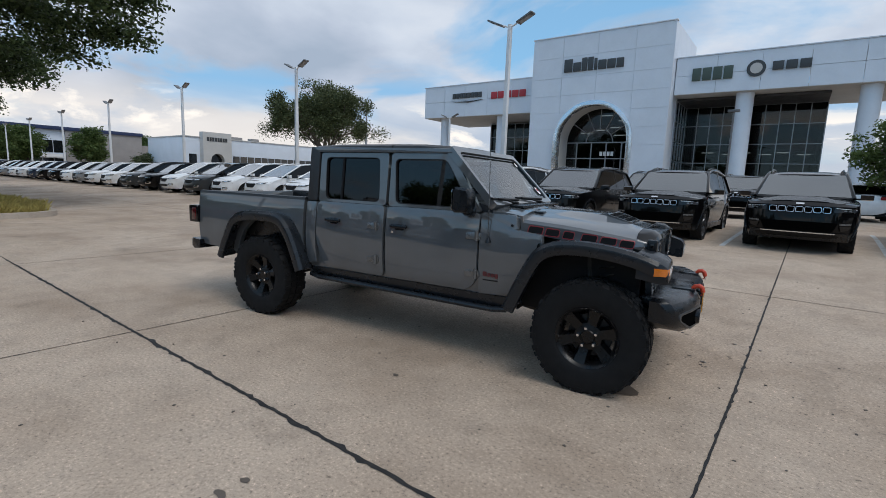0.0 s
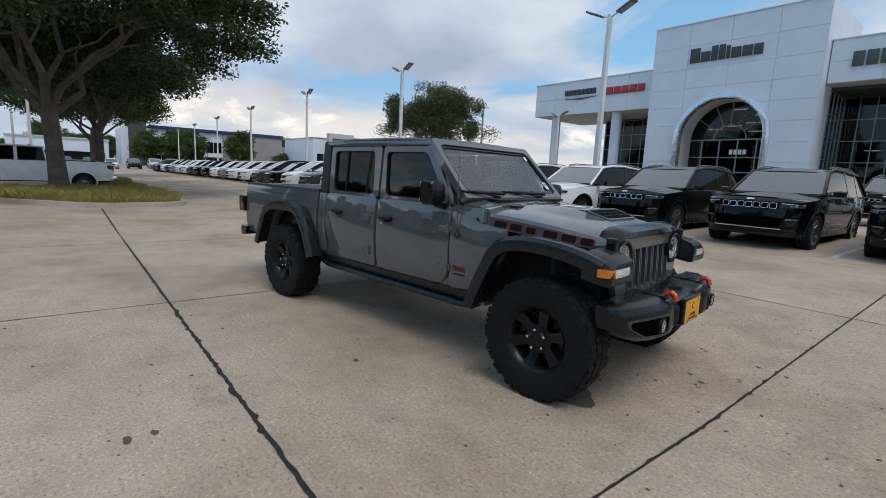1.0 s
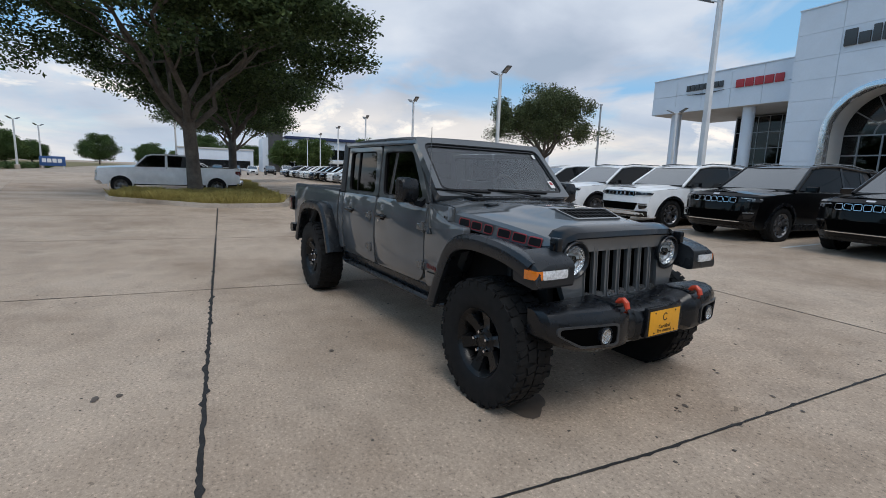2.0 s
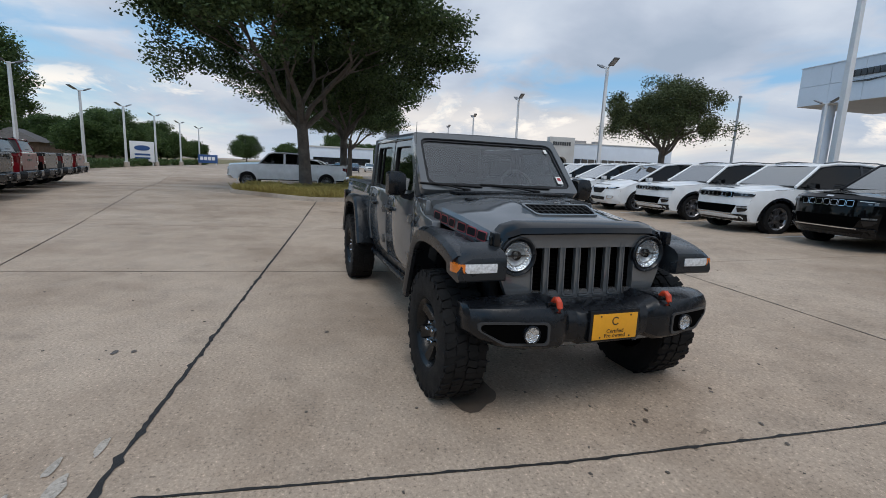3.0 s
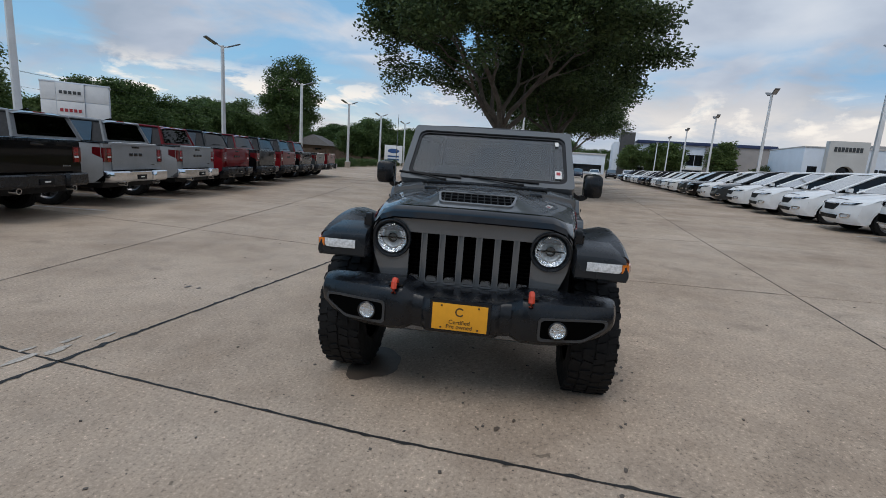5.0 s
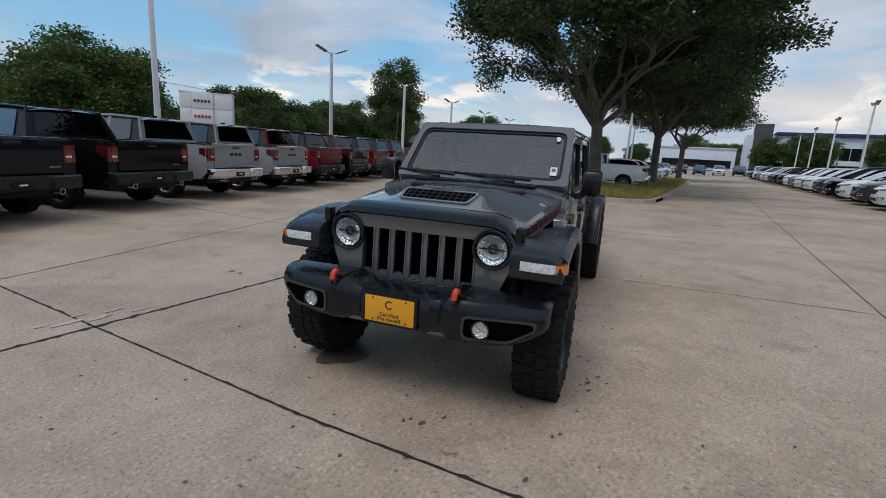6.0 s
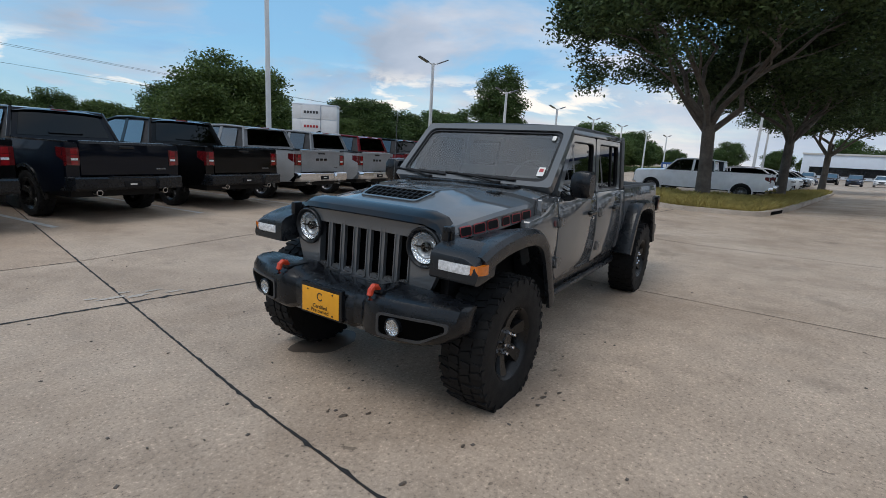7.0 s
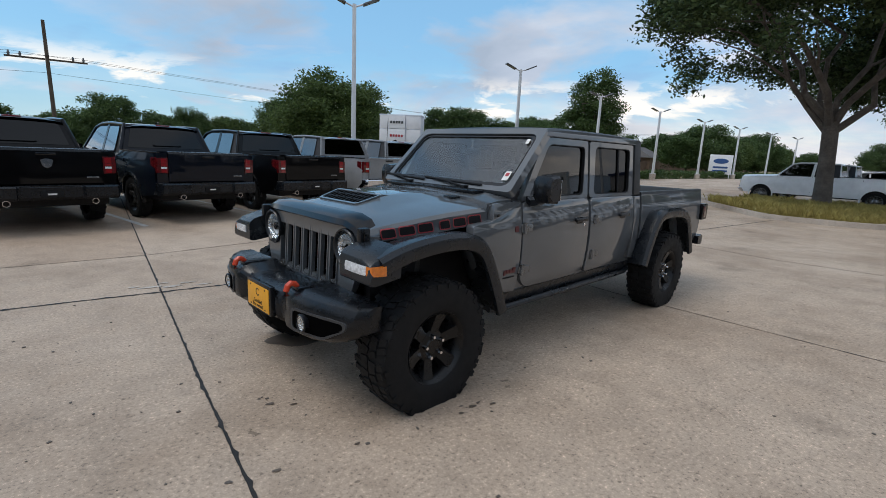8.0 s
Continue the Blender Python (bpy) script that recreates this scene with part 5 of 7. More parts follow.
    if pick:
        pane("cab_back", rear_base, roof[-1], -0.02, 1.0, 0.0, P, 0.0)
        pane("rear_window", rear_base, roof[-1], 0.10, 0.90, 0.12, M["privacy_glass"], 0.008)
    else:
        pane("rear_window", rear_base, roof[-1], 0.12, 0.92, 0.10)
    rp = bmesh.new()
    secs = []
    for x, z in [(roof[0][0] + 0.03, roof[0][1] - 0.012)] + roof + [(roof[-1][0] - 0.10, roof[-1][1] - 0.03)]:
        w = lg(z) + 0.004
        secs.append([(x, w * (-1 + 2 * j / 10), z + 0.014 - 0.05 * abs(-1 + 2 * j / 10) ** 4) for j in range(11)])
    loft(secs, rp, close=False, caps=False)
    for s in (-1, 1):
        # pillars and the rails over the doors
        rail = [(cx + 0.02, s * (lg(cz) + 0.0), cz - 0.01)] + [(x, s * (lg(z) + 0.002), z - 0.01) for x, z in roof] + [(rear_base[0], s * (lg(rear_base[1])), rear_base[1])]
        tube(rail, 0.036, 8, rp)
    part("roof", rp, P, car)
    sf = lambda s: (lambda a, b, d: (a, s * (lg(b) + d), b))
    x_end = rear_base[0] + (0.36 if pick else 0.40)
    wl = [(cx - 0.10, belt + 0.035), (x_end, belt + 0.045), (roof[-1][0] + (0.20 if pick else 0.30), roof[-1][1] - 0.055), (roof[1][0], roof[1][1] - 0.065), (roof[0][0] - 0.10, roof[0][1] - 0.04)]
    mid = (cx + rear_base[0]) / 2 - 0.12
    for s in (-1, 1):
        part("side_window", prism(round_poly(wl, 0.05), 0.004, 0.010, sf(s)), M["side_glass" if pick else "privacy_glass"], car)
        part("window_bar", prism([(mid - (0.09 if pick else 0.05), belt), (mid + 0.03, belt), (mid + 0.01, roof[2][1] - 0.05), (mid - (0.10 if pick else 0.07), roof[2][1] - 0.05)], 0.008, 0.016, sf(s)), P if pick else M["gloss_black"], car)
        if not pick:
            q = rear_base[0] + 0.85
            part("window_bar", prism([(q - 0.05, belt), (q + 0.03, belt), (q - 0.02, roof[3][1] - 0.03), (q - 0.10, roof[3][1] - 0.03)], 0.008, 0.016, sf(s)), P, car)
        part("belt_trim", prism([(cx - 0.08, belt + 0.010), (x_end, belt + 0.02), (x_end, belt + 0.036), (cx - 0.08, belt + 0.026)], 0.0, 0.014, sf(s)), M["satin_metal"] if kind == "suv" else M["gloss_black"], car)
        mx = cx - 0.22
        mi = part("mirror", loft([[(x, s * y, z) for x, z in ((mx - 0.07, belt + 0.02), (mx + 0.05, belt + 0.03), (mx + 0.06, belt + 0.13), (mx - 0.07, belt + 0.15))] for y in (W + 0.02, W + 0.06, W + 0.20, W + 0.23)]), M["gloss_black"] if paint != "white_paint" or kind != "van" else P, car)
        part("mirror_arm", bbox(mx - 0.03, mx + 0.03, min(s * (W - 0.10), s * (W + 0.04)), max(s * (W - 0.10), s * (W + 0.04)), belt + 0.02, belt + 0.06, 0.01), M["gloss_black"], mi)
        # door seams and handles
        for xs_ in (cx + 0.05, mid - 0.03, k["ra"] + ar + 0.02):
            sm = prism([(xs_ - 0.004, k["sill"] + 0.12), (xs_ + 0.004, k["sill"] + 0.12), (xs_ + 0.004, belt - 0.03), (xs_ - 0.004, belt - 0.03)], 0.0005, 0.003, lambda a, b, d: (a, s * (half(a, b) + d), b))
            part("door_seam", sm, M["decal_black"], car)
        for xs_ in (mid + 0.16, mid - 0.85):
            part("door_handle", prism(rrect(xs_ - 0.10, xs_ + 0.10, belt - 0.155, belt - 0.125, 0.012, 2), 0.01, 0.035, lambda a, b, d: (a, s * (half(a, b) + d), b), b=0.006), P if kind != "suv" else M["satin_metal"], car)
    if kind in ("suv",):
        for s in (-1, 1):
            part("roof_rack", tube([(roof[0][0] - 0.2, s * (W - 0.30), 1.735), (roof[1][0] - 0.1, s * (W - 0.30), 1.79), (roof[2][0] - 0.6, s * (W - 0.30), 1.79), (roof[3][0] + 0.1, s * (W - 0.30), 1.725)], 0.018, 6), M["satin_metal"], car)

    # front face
    def ff(y, z, d):
        """A place on the nose, proud by d."""
        w = half(-S, min(z, 1.1))
        t = abs(y) / w
        zz = [(k["sill"] - 0.02, -0.10), (k["sill"] + 0.10, 0.015), (k["nose"][0][1] - 0.08, 0.035), (k["nose"][0][1] + 0.06, 0.03), (k["nose"][1][1], k["nose"][1][0] + 0.01), (k["nose"][2][1], k["nose"][2][0])]
        x = zz[-1][1]
        for (z0, x0), (z1, x1) in zip(zz, zz[1:]):
            if z <= z1:
                x = x0 + (x1 - x0) * max(0.0, (z - z0) / (z1 - z0))
                break
        if t <= 1.0:
            return (x - S * t ** 4 + d * (1 + 0.9 * t ** 3), y + math.copysign(d * 0.8 * t ** 3, y), z)
        xs_ = x - S - (abs(y) - w) * 1.0
        return (xs_, math.copysign(half(xs_, z) + d, y), z)

    if kind == "suv":
        def fs(y, z, d):
            """The upper face of this nose sits higher."""
            return ff(y, z + (0.055 if z > 0.70 else 0.0), d)

        # grille band and lower intake are solid plates with recess shade as colour
        part("grille_band", bent(round_poly([(-0.53, 0.785), (0.53, 0.785), (0.53, 0.915), (-0.53, 0.915)], 0.02), -0.02, 0.010, fs), M["void"], car)
        for i in range(7):
            c = -0.438 + 0.146 * i
            part("slot_trim", frame_ring(rrect(c - 0.064, c + 0.064, 0.793, 0.908, 0.024), rrect(c - 0.056, c + 0.056, 0.801, 0.900, 0.018), 0.008, 0.020, fs), M["chrome"], car)
        part("lower_intake", bent(round_poly([(-0.56, 0.47), (0.56, 0.47), (0.64, 0.665), (-0.64, 0.665)], 0.03), -0.02, 0.012, fs), M["void"], car)
        part("bumper_foot", bent(round_poly([(-0.78, 0.290), (0.78, 0.290), (0.82, 0.455), (-0.82, 0.455)], 0.03), -0.02, 0.014, fs), M["black_plastic"], car)
        part("chrome_strip", bent(round_poly([(-0.60, 0.435), (0.60, 0.435), (0.62, 0.452), (-0.62, 0.452)], 0.004), 0.0, 0.020, fs), M["chrome"], car)
        part("front_badge", bent(rrect(-0.07, 0.07, 0.955, 0.985, 0.008, 2), 0.0, 0.012, fs), M["chrome"], car)
        for s in (-1, 1):
            hl = part("headlight", bent(round_poly([(s * 0.55, 0.81), (s * 0.90, 0.825), (s * 0.93, 0.885), (s * 0.55, 0.91)], 0.02), -0.01, 0.014, fs), M["gloss_black"], car)
            part("lamp_strip", bent(round_poly([(s * 0.58, 0.893), (s * 0.90, 0.876), (s * 0.90, 0.884), (s * 0.58, 0.903)], 0.002), 0.010, 0.018, fs), M["white_lamp"], hl)
            for q in (0.70, 0.77):
                part("lamp_lens", bent(rrect(min(s * q, s * (q + 0.045)), max(s * q, s * (q + 0.045)), 0.838, 0.868, 0.01, 2), 0.010, 0.017, fs), M["satin_metal"], hl)
            fg = part("fog_pocket", bent(round_poly([(s * 0.69, 0.50), (s * 0.80, 0.53), (s * 0.84, 0.605), (s * 0.66, 0.605)], 0.02), -0.01, 0.012, fs), M["gloss_black"], car)
            part("fog_strip", bent(round_poly([(s * 0.66, 0.625), (s * 0.83, 0.630), (s * 0.84, 0.658), (s * 0.66, 0.654)], 0.006), 0.0, 0.016, fs), M["satin_metal"], fg)
    elif kind in ("van", "crossover"):
        g0, g1 = (0.60, 0.775) if kind == "van" else (0.56, 0.76)
        gr = part("grille", bent(round_poly([(-0.26, g0), (0.26, g0), (0.40, g1 - 0.02), (0.36, g1 + 0.02), (-0.36, g1 + 0.02), (-0.40, g1 - 0.02)], 0.05), -0.02, 0.012, ff), M["decal_black"], car)
        part("grille_trim", bent(round_poly([(-0.40, g1 + 0.01), (0.40, g1 + 0.01), (0.40, g1 + 0.03), (-0.40, g1 + 0.03)], 0.008), 0.0, 0.02, ff), M["chrome"], gr)
        part("lower_intake", bent(round_poly([(-0.42, 0.36), (0.42, 0.36), (0.48, 0.47), (-0.48, 0.47)], 0.03), -0.02, 0.010, ff), M["decal_black"], car)
        for s in (-1, 1):
            hl = part("headlight", bent(round_poly([(s * 0.44, g1 - 0.02), (s * 0.80, g1 + 0.0), (s * 0.86, g1 + 0.07), (s * 0.48, g1 + 0.04)], 0.02), -0.01, 0.014, ff), M["gloss_black"], car)
            part("lamp_lens", bent(round_poly([(s * 0.52, g1 + 0.0), (s * 0.74, g1 + 0.01), (s * 0.78, g1 + 0.05), (s * 0.54, g1 + 0.03)], 0.01), 0.014, 0.02, ff), M["reflector"], hl)
            part("fog_surround", frame_ring(round_poly([(s * 0.56, 0.40), (s * 0.76, 0.43), (s * 0.78, 0.53), (s * 0.56, 0.52)], 0.03), round_poly([(s * 0.585, 0.425), (s * 0.74, 0.45), (s * 0.755, 0.51), (s * 0.585, 0.50)], 0.025), 0.0, 0.02, ff), M["chrome"], car)
    else:
        part("grille", bent(round_poly([(-0.60, 0.72), (0.60, 0.72), (0.62, 1.08), (-0.62, 1.08)], 0.06), -0.02, 0.012, ff), M["decal_black"], car)
        part("grille_frame", frame_ring(round_poly([(-0.64, 0.69), (0.64, 0.69), (0.66, 1.11), (-0.66, 1.11)], 0.07), round_poly([(-0.58, 0.75), (0.58, 0.75), (0.60, 1.05), (-0.60, 1.05)], 0.06), 0.0, 0.03, ff), M["chrome"], car)
        part("front_bumper", bent(round_poly([(-0.92, 0.47), (0.92, 0.47), (0.95, 0.66), (-0.95, 0.66)], 0.04), -0.05, 0.05, ff), M["chrome"], car)
        for s in (-1, 1):
            part("headlight", bent(round_poly([(s * 0.67, 0.86), (s * 0.93, 0.87), (s * 0.95, 1.05), (s * 0.67, 1.06)], 0.03), -0.01, 0.016, ff), M["reflector"], car)

    # rear face
    if pick:
        bi = bbox(-L + 0.06, -3.99, -W + 0.13, W - 0.13, 0.80, 0.84, 0.004)
        part("bed_floor", bi, M["black_plastic"], car)
        for s in (-1, 1):
            part("bed_inner_side", bbox(-L + 0.05, -3.99, s * (W - 0.12) - 0.012, s * (W - 0.12) + 0.012, 0.80, bedz - 0.005), M["black_plastic"], car)
            part("bed_rail", loft([[(x, s * y, z) for y, z in ((W - 0.14, bedz - 0.01), (W - 0.13, bedz + 0.015), (W - 0.05, bedz + 0.012), (half(-4.5, 1.36) + 0.002, bedz - 0.012))] for x in (-L + 0.03, -3.99)]), M["black_plastic"], car)
            tl = part("tail_light", loft([[(-L + dx, s * y, z) for y, z in ((0.775, 0.96 + g), (half(-L, 1.1) + dy, 0.97 + g), (half(-L, 1.1) + dy, 1.27 - g), (0.775, 1.28 - g))] for dx, dy, g in ((0.24, 0.012, 0.0), (0.03, 0.010, 0.0), (-0.015, -0.015, 0.012))]), M["dark_red_lens"], car, "red tail light")
            for z0, z1, mt in ((0.985, 1.05, "red_lens"), (1.06, 1.095, "white_lamp"), (1.105, 1.15, "red_lens"), (1.16, 1.25, "red_lens")):
                part("tail_lamp_core", loft([[(-L - 0.016 + dx, s * y, z) for y, z in ((0.80, z0), (0.90, z0), (0.90, z1), (0.80, z1))] for dx in (0.0, -0.004)]), M[mt], tl)
        part("bed_front_wall", bbox(-4.01, -3.98, -W + 0.10, W - 0.10, 0.60, bedz - 0.01), P, car)
        for s in (-1, 1):
            part("corner_post", loft([[(-L + x, s * y, z) for x, y in ((0.06, 0.77), (0.012, 0.77), (0.012, half(-L, 0.9) - 0.025), (0.06, half(-L, 0.9) - 0.004))] for z in (0.60, 0.96, bedz - 0.01)]), P, car)
        tg = part("tailgate", loft([[(-L + dx, y, z) for y, z in ((-0.765, 0.80 + g), (0.765, 0.80 + g), (0.765, bedz + 0.01 - g), (-0.765, bedz + 0.01 - g))] for dx, g in ((0.05, 0), (0.0, 0.0), (-0.012, 0.015))]), P, car)
        part("tailgate_lip", loft([[(-L + x, y, z) for x, z in ((0.05, bedz - 0.005), (0.045, bedz + 0.03), (-0.02, bedz + 0.022), (-0.03, bedz - 0.02))] for y in (-0.76, 0.76)]), M["black_plastic"] if paint in ("black_paint", "navy_paint") else P, tg)
        part("tailgate_handle", bbox(-L - 0.018, -L - 0.006, -0.13, 0.13, bedz - 0.085, bedz - 0.045, 0.004), M["gloss_black"], tg)
        if emblem:
            part("tailgate_badge", prism(round_poly([(-0.085, 1.20), (-0.06, 1.10), (0.0, 1.06), (0.06, 1.10), (0.085, 1.20), (0.0, 1.225)], 0.02), 0.010, 0.024, lambda a, b, d: (-L - d, a, b)), M["chrome"], tg, "chrome shield badge")
        elif paint not in ("black_paint", "navy_paint"):
            for q in range(3):
                part("tailgate_badge", bbox(-L - 0.017, -L - 0.011, -0.22 + 0.16 * q, -0.10 + 0.16 * q, 1.10, 1.165, 0.003), M["gloss_black"], tg)
        part("corner_badge", bbox(-L - 0.017, -L - 0.011, -0.70, -0.52, 0.90, 0.925, 0.003), M["satin_metal"], tg)
        wn = part("slider_frame", frame_ring(rrect(-0.30, 0.30, 1.45, 1.78, 0.03), rrect(-0.275, 0.275, 1.475, 1.755, 0.02), 0.024, 0.028, lambda a, b, d: (-3.98 + (b - k["tail"][0][1]) * 0.26 / 0.54 - d, a, b)), M["void"], car)
        rbm = loft([[(-L + x, y, z) for x, z in ((0.20, 0.56), (xb + 0.04, 0.555), (xb, 0.60), (xb, 0.76), (xb + 0.03, 0.785), (0.20, 0.785))] for y, xb in ((-1.0, -0.02), (-0.93, -0.16), (-0.45, -0.20), (-0.42, -0.14), (0.42, -0.14), (0.45, -0.20), (0.93, -0.16), (1.0, -0.02))])
        rb_ob = part("rear_bumper", rbm, M["chrome"] if paint in ("silver_paint", "white_paint") else M["black_plastic"], car)
        part("step_pad", bbox(-L - 0.13, -L - 0.02, -0.40, 0.40, 0.772, 0.79, 0.004), M["black_plastic"], rb_ob)
        part("rear_plate", bbox(-L - 0.155, -L - 0.138, -0.15, 0.15, 0.60, 0.70, 0.003), M["decal_black"], rb_ob)
        part("plate_paper", bbox(-L - 0.160, -L - 0.155, -0.06, 0.06, 0.64, 0.665, 0.001), M["sticker"], rb_ob)
        for s in (-1, 1):
            part("exhaust_tip", lathe([(0.048, 0.06), (0.05, -0.08), (0.042, -0.08), (0.040, 0.06)], 14, "x", m=Matrix.Translation((-L - 0.08, s * 0.58, 0.52))), M["chrome"], car)
        part("bed_underside", bbox(-L + 0.10, -4.0, -0.80, 0.80, 0.56, 0.82, 0.02), M["decal_black"], car)
        part("axle", lathe([(0.05, -0.75), (0.05, 0.75)], 10, m=Matrix.Translation((k["ra"], 0, 0.42))), M["steel"], car)
        part("third_brake_light", bbox(-3.80, -3.76, -0.14, 0.14, roof[-1][1] - 0.005, roof[-1][1] + 0.025, 0.004), M["red_lens"], car)
        part("roof_fin", loft([[(-3.45 + a, y, roof[2][1] + z) for a, z in ((0.10, 0), (-0.06, 0.055), (-0.10, 0.05), (-0.10, 0))] for y in (-0.02, 0.02)]), M["gloss_black"], car)
    else:
        for s in (-1, 1):
            part("tail_light", prism(rrect(s * 0.72 - 0.20, s * 0.72 + 0.20, 0.92, 1.06, 0.03), 0, 0.02, lambda a, b, d: (k["tail"][1][0] - d + 0.09 * abs(a / W) ** 3, a, b)), M["red_lens"], car)
    return car


def row_pose(x, y, turn):
    return pose(x, y, gz(x, y), 0, 0, turn)


# the row that faces the lane, with noses towards it
SUVS = [("suv", "black_paint", "alloy", "glossy black mid-size SUV with chrome grille slots parked nose out"), ("suv", "white_paint", "alloy", "white mid-size SUV with dark grille parked nose out"),
        ("van", "white_paint", "alloy", "white minivan with dark oval grille parked nose out"), ("van", "charcoal_paint", "alloy", "dark grey minivan parked nose out in a stall"),
        ("crossover", "white_paint", "alloy", "white crossover parked nose out in a long row"), ("crossover", "black_paint", "alloy", "black crossover parked nose out in a long row"),
        ("crossover", "blue_paint", "alloy", "dark blue crossover parked nose out in a long row"), ("crossover", "silver_paint", "alloy", "silver crossover parked nose out in a long row")]
NAMES = {"suv": ("suv", "SUV"), "van": ("minivan", "minivan"), "crossover": ("crossover_car", "car")}
LINE = [0, 0, 0, 1, 1, 2, 2, 2, 2, 3, 2, 5, 3, 4, 4, 7, 4, 5, 5, 6, 4, 4, 7, 5, 4, 5, 6, 7]
masters = {}
rv = random.Random(11)


def park(i, m, group):
    kind, paint, rim, label = SUVS[i]
    if i in masters:
        return copy_thing(masters[i], m)
    nm, cat = NAMES[kind]
    masters[i] = make_car(kind, paint, rim, m, nm, label, cat, group)
    return masters[i]


for n_, i in enumerate(LINE):
    x = -0.05 - 2.78 * n_
    y = 12.1 + 0.045 * x
    park(i, row_pose(x + rv.uniform(-0.06, 0.06), y + rv.uniform(-0.08, 0.08), -90 + rv.uniform(-1, 1)), "cars parked in the row along the lane")
for x, y, i in ((2.85, 12.4, 0), (5.7, 12.3, 0), (-5.6, 19.6, 0), (-8.6, 19.2, 0), (-2.4, 21.5, 0), (-11.5, 19.4, 1), (-14.5, 19.3, 1), (6.4, 31.0, 1), (1.6, 31.5, 4), (9.5, 30.6, 4)):
    park(i, row_pose(x, y, -90 if y < 25 else 90), "cars parked near the showroom")
# far end of the lane
for n_ in range(9):
    park((5, 4, 7, 5, 6, 4)[n_ % 6], row_pose(-88 - rv.uniform(0, 3), -9 + 2.9 * n_, 0), "cars parked across the far end of the lane")

# pickups that stand tail out
RAMS = ["black_paint", "navy_paint", "black_paint", "silver_paint", "silver_paint", "red_paint", "black_paint", "red_paint", "black_paint", "charcoal_paint", "red_paint"]
WORDS = {"black_paint": "glossy black crew-cab pickup parked tail out", "navy_paint": "dark navy crew-cab pickup parked tail out", "silver_paint": "silver crew-cab pickup with chrome rear bumper parked tail out", "red_paint": "dark red crew-cab pickup parked tail out", "charcoal_paint": "charcoal crew-cab pickup parked tail out"}
pick_masters = {}
for n_, paint in enumerate(RAMS):
    p = Vector((1.18, -2.73, 0)) + Vector((-0.958, -0.286, 0)) * 2.62 * n_ + Vector((0.286, -0.958, 0)) * SPEC["pickup"]["L"]
    m = pose(p.x, p.y, 0, 0, 0, -73.4 + rv.uniform(-0.8, 0.8))
    if n_ == 0:
        make_car("pickup", paint, "rim_black", m, "crew_cab_pickup", "glossy black crew-cab pickup with a chrome tailgate badge", "pickup truck", "pickups parked tail out", emblem=True)
    elif paint in pick_masters:
        copy_thing(pick_masters[paint], m)
    else:
        pick_masters[paint] = make_car("pickup", paint, "rim_black" if "black" in paint or "navy" in paint else "alloy", m, "crew_cab_pickup", WORDS[paint], "pickup truck", "pickups parked tail out")
white_truck = make_car("long_pickup", "white_paint", "satin_metal", pose(-26.9, -4.2, gz(-27, -3), 0, 0, -82), "work_pickup", "white crew-cab work pickup parked behind a grass island", "pickup truck", "white vehicles by the grass islands")
copy_thing(white_truck, pose(-30.1, -4.5, gz(-30, -3), 0, 0, -82))
for x, y, a in ((-41.0, 1.6, 98), (-44.2, 1.7, 98)):
    copy_thing(masters[1], pose(x, y, gz(x, y), 0, 0, a))
for n_ in range(5):
    copy_thing(masters[(4, 5, 7, 4, 6)[n_]], pose(-54.0 - 3.0 * n_, 0.6, gz(-54, 0.6), 0, 0, 98))

# ---------------------------------------------------------------- showroom building
GB = 0.45
dealer = thing("showroom_building", pose(-18.14, 45.79, GB, 0, 0, 2.18) @ Matrix.Diagonal((1.083, 1.083, 1.059, 1)) @ pose(16.0, -41.2, 0), "white panelled car showroom with arched chrome entrance and canopies", "building")


def face(y0):
    """Places (x, z, depth) on a wall that faces -y."""
    return lambda a, b, d: (a, y0 - d, b)


def grid_wall(parent, fn, a0, a1, b0, b1, na, nb, pane_mat="store_glass", w=0.07):
    """Curtain wall: one pane a bay, with mullions proud of the panes."""
    for i in range(na):
        for j in range(nb):
            u0, u1 = a0 + (a1 - a0) * i / na, a0 + (a1 - a0) * (i + 1) / na
            v0, v1 = b0 + (b1 - b0) * j / nb, b0 + (b1 - b0) * (j + 1) / nb
            part("pane", prism([(u0 + 0.01, v0 + 0.01), (u1 - 0.01, v0 + 0.01), (u1 - 0.01, v1 - 0.01), (u0 + 0.01, v1 - 0.01)], 0.0, 0.02, fn), M[pane_mat], parent)
    for i in range(na + 1):
        u = a0 + (a1 - a0) * i / na
        part("mullion", prism([(u - w / 2, b0), (u + w / 2, b0), (u + w / 2, b1), (u - w / 2, b1)], -0.03, 0.07, fn), M["mullion"], parent)
    for j in range(nb + 1):
        v = b0 + (b1 - b0) * j / nb
        part("mullion", prism([(a0, v - w / 2), (a1, v - w / 2), (a1, v + w / 2), (a0, v + w / 2)], -0.02, 0.06, fn), M["mullion"], parent)


TX0, TX1, TOP, TY = -22.2, -9.8, 14.6, 41.2
ACX, ARZ, AR = -16.0, 5.1, 3.55
arc_out = [(ACX + AR * math.cos(radians(a)), ARZ + AR * math.sin(radians(a))) for a in range(180, -1, -6)]
wall_poly = [(TX0, 0), (TX0, TOP), (TX1, TOP), (TX1, 0), (ACX + AR, 0)] + list(reversed(arc_out)) + [(ACX - AR, 0)]
tower = part("entrance_tower", prism(wall_poly, -0.5, -0.02, face(TY)), M["white_panel"], dealer)
part("tower_side", bbox(TX1 - 0.4, TX1, TY + 0.5, TY + 9, 0, TOP), M["white_panel"], tower)
part("tower_side", bbox(TX0, TX0 + 0.4, TY + 0.5, TY + 9, 0, TOP), M["white_panel"], tower)
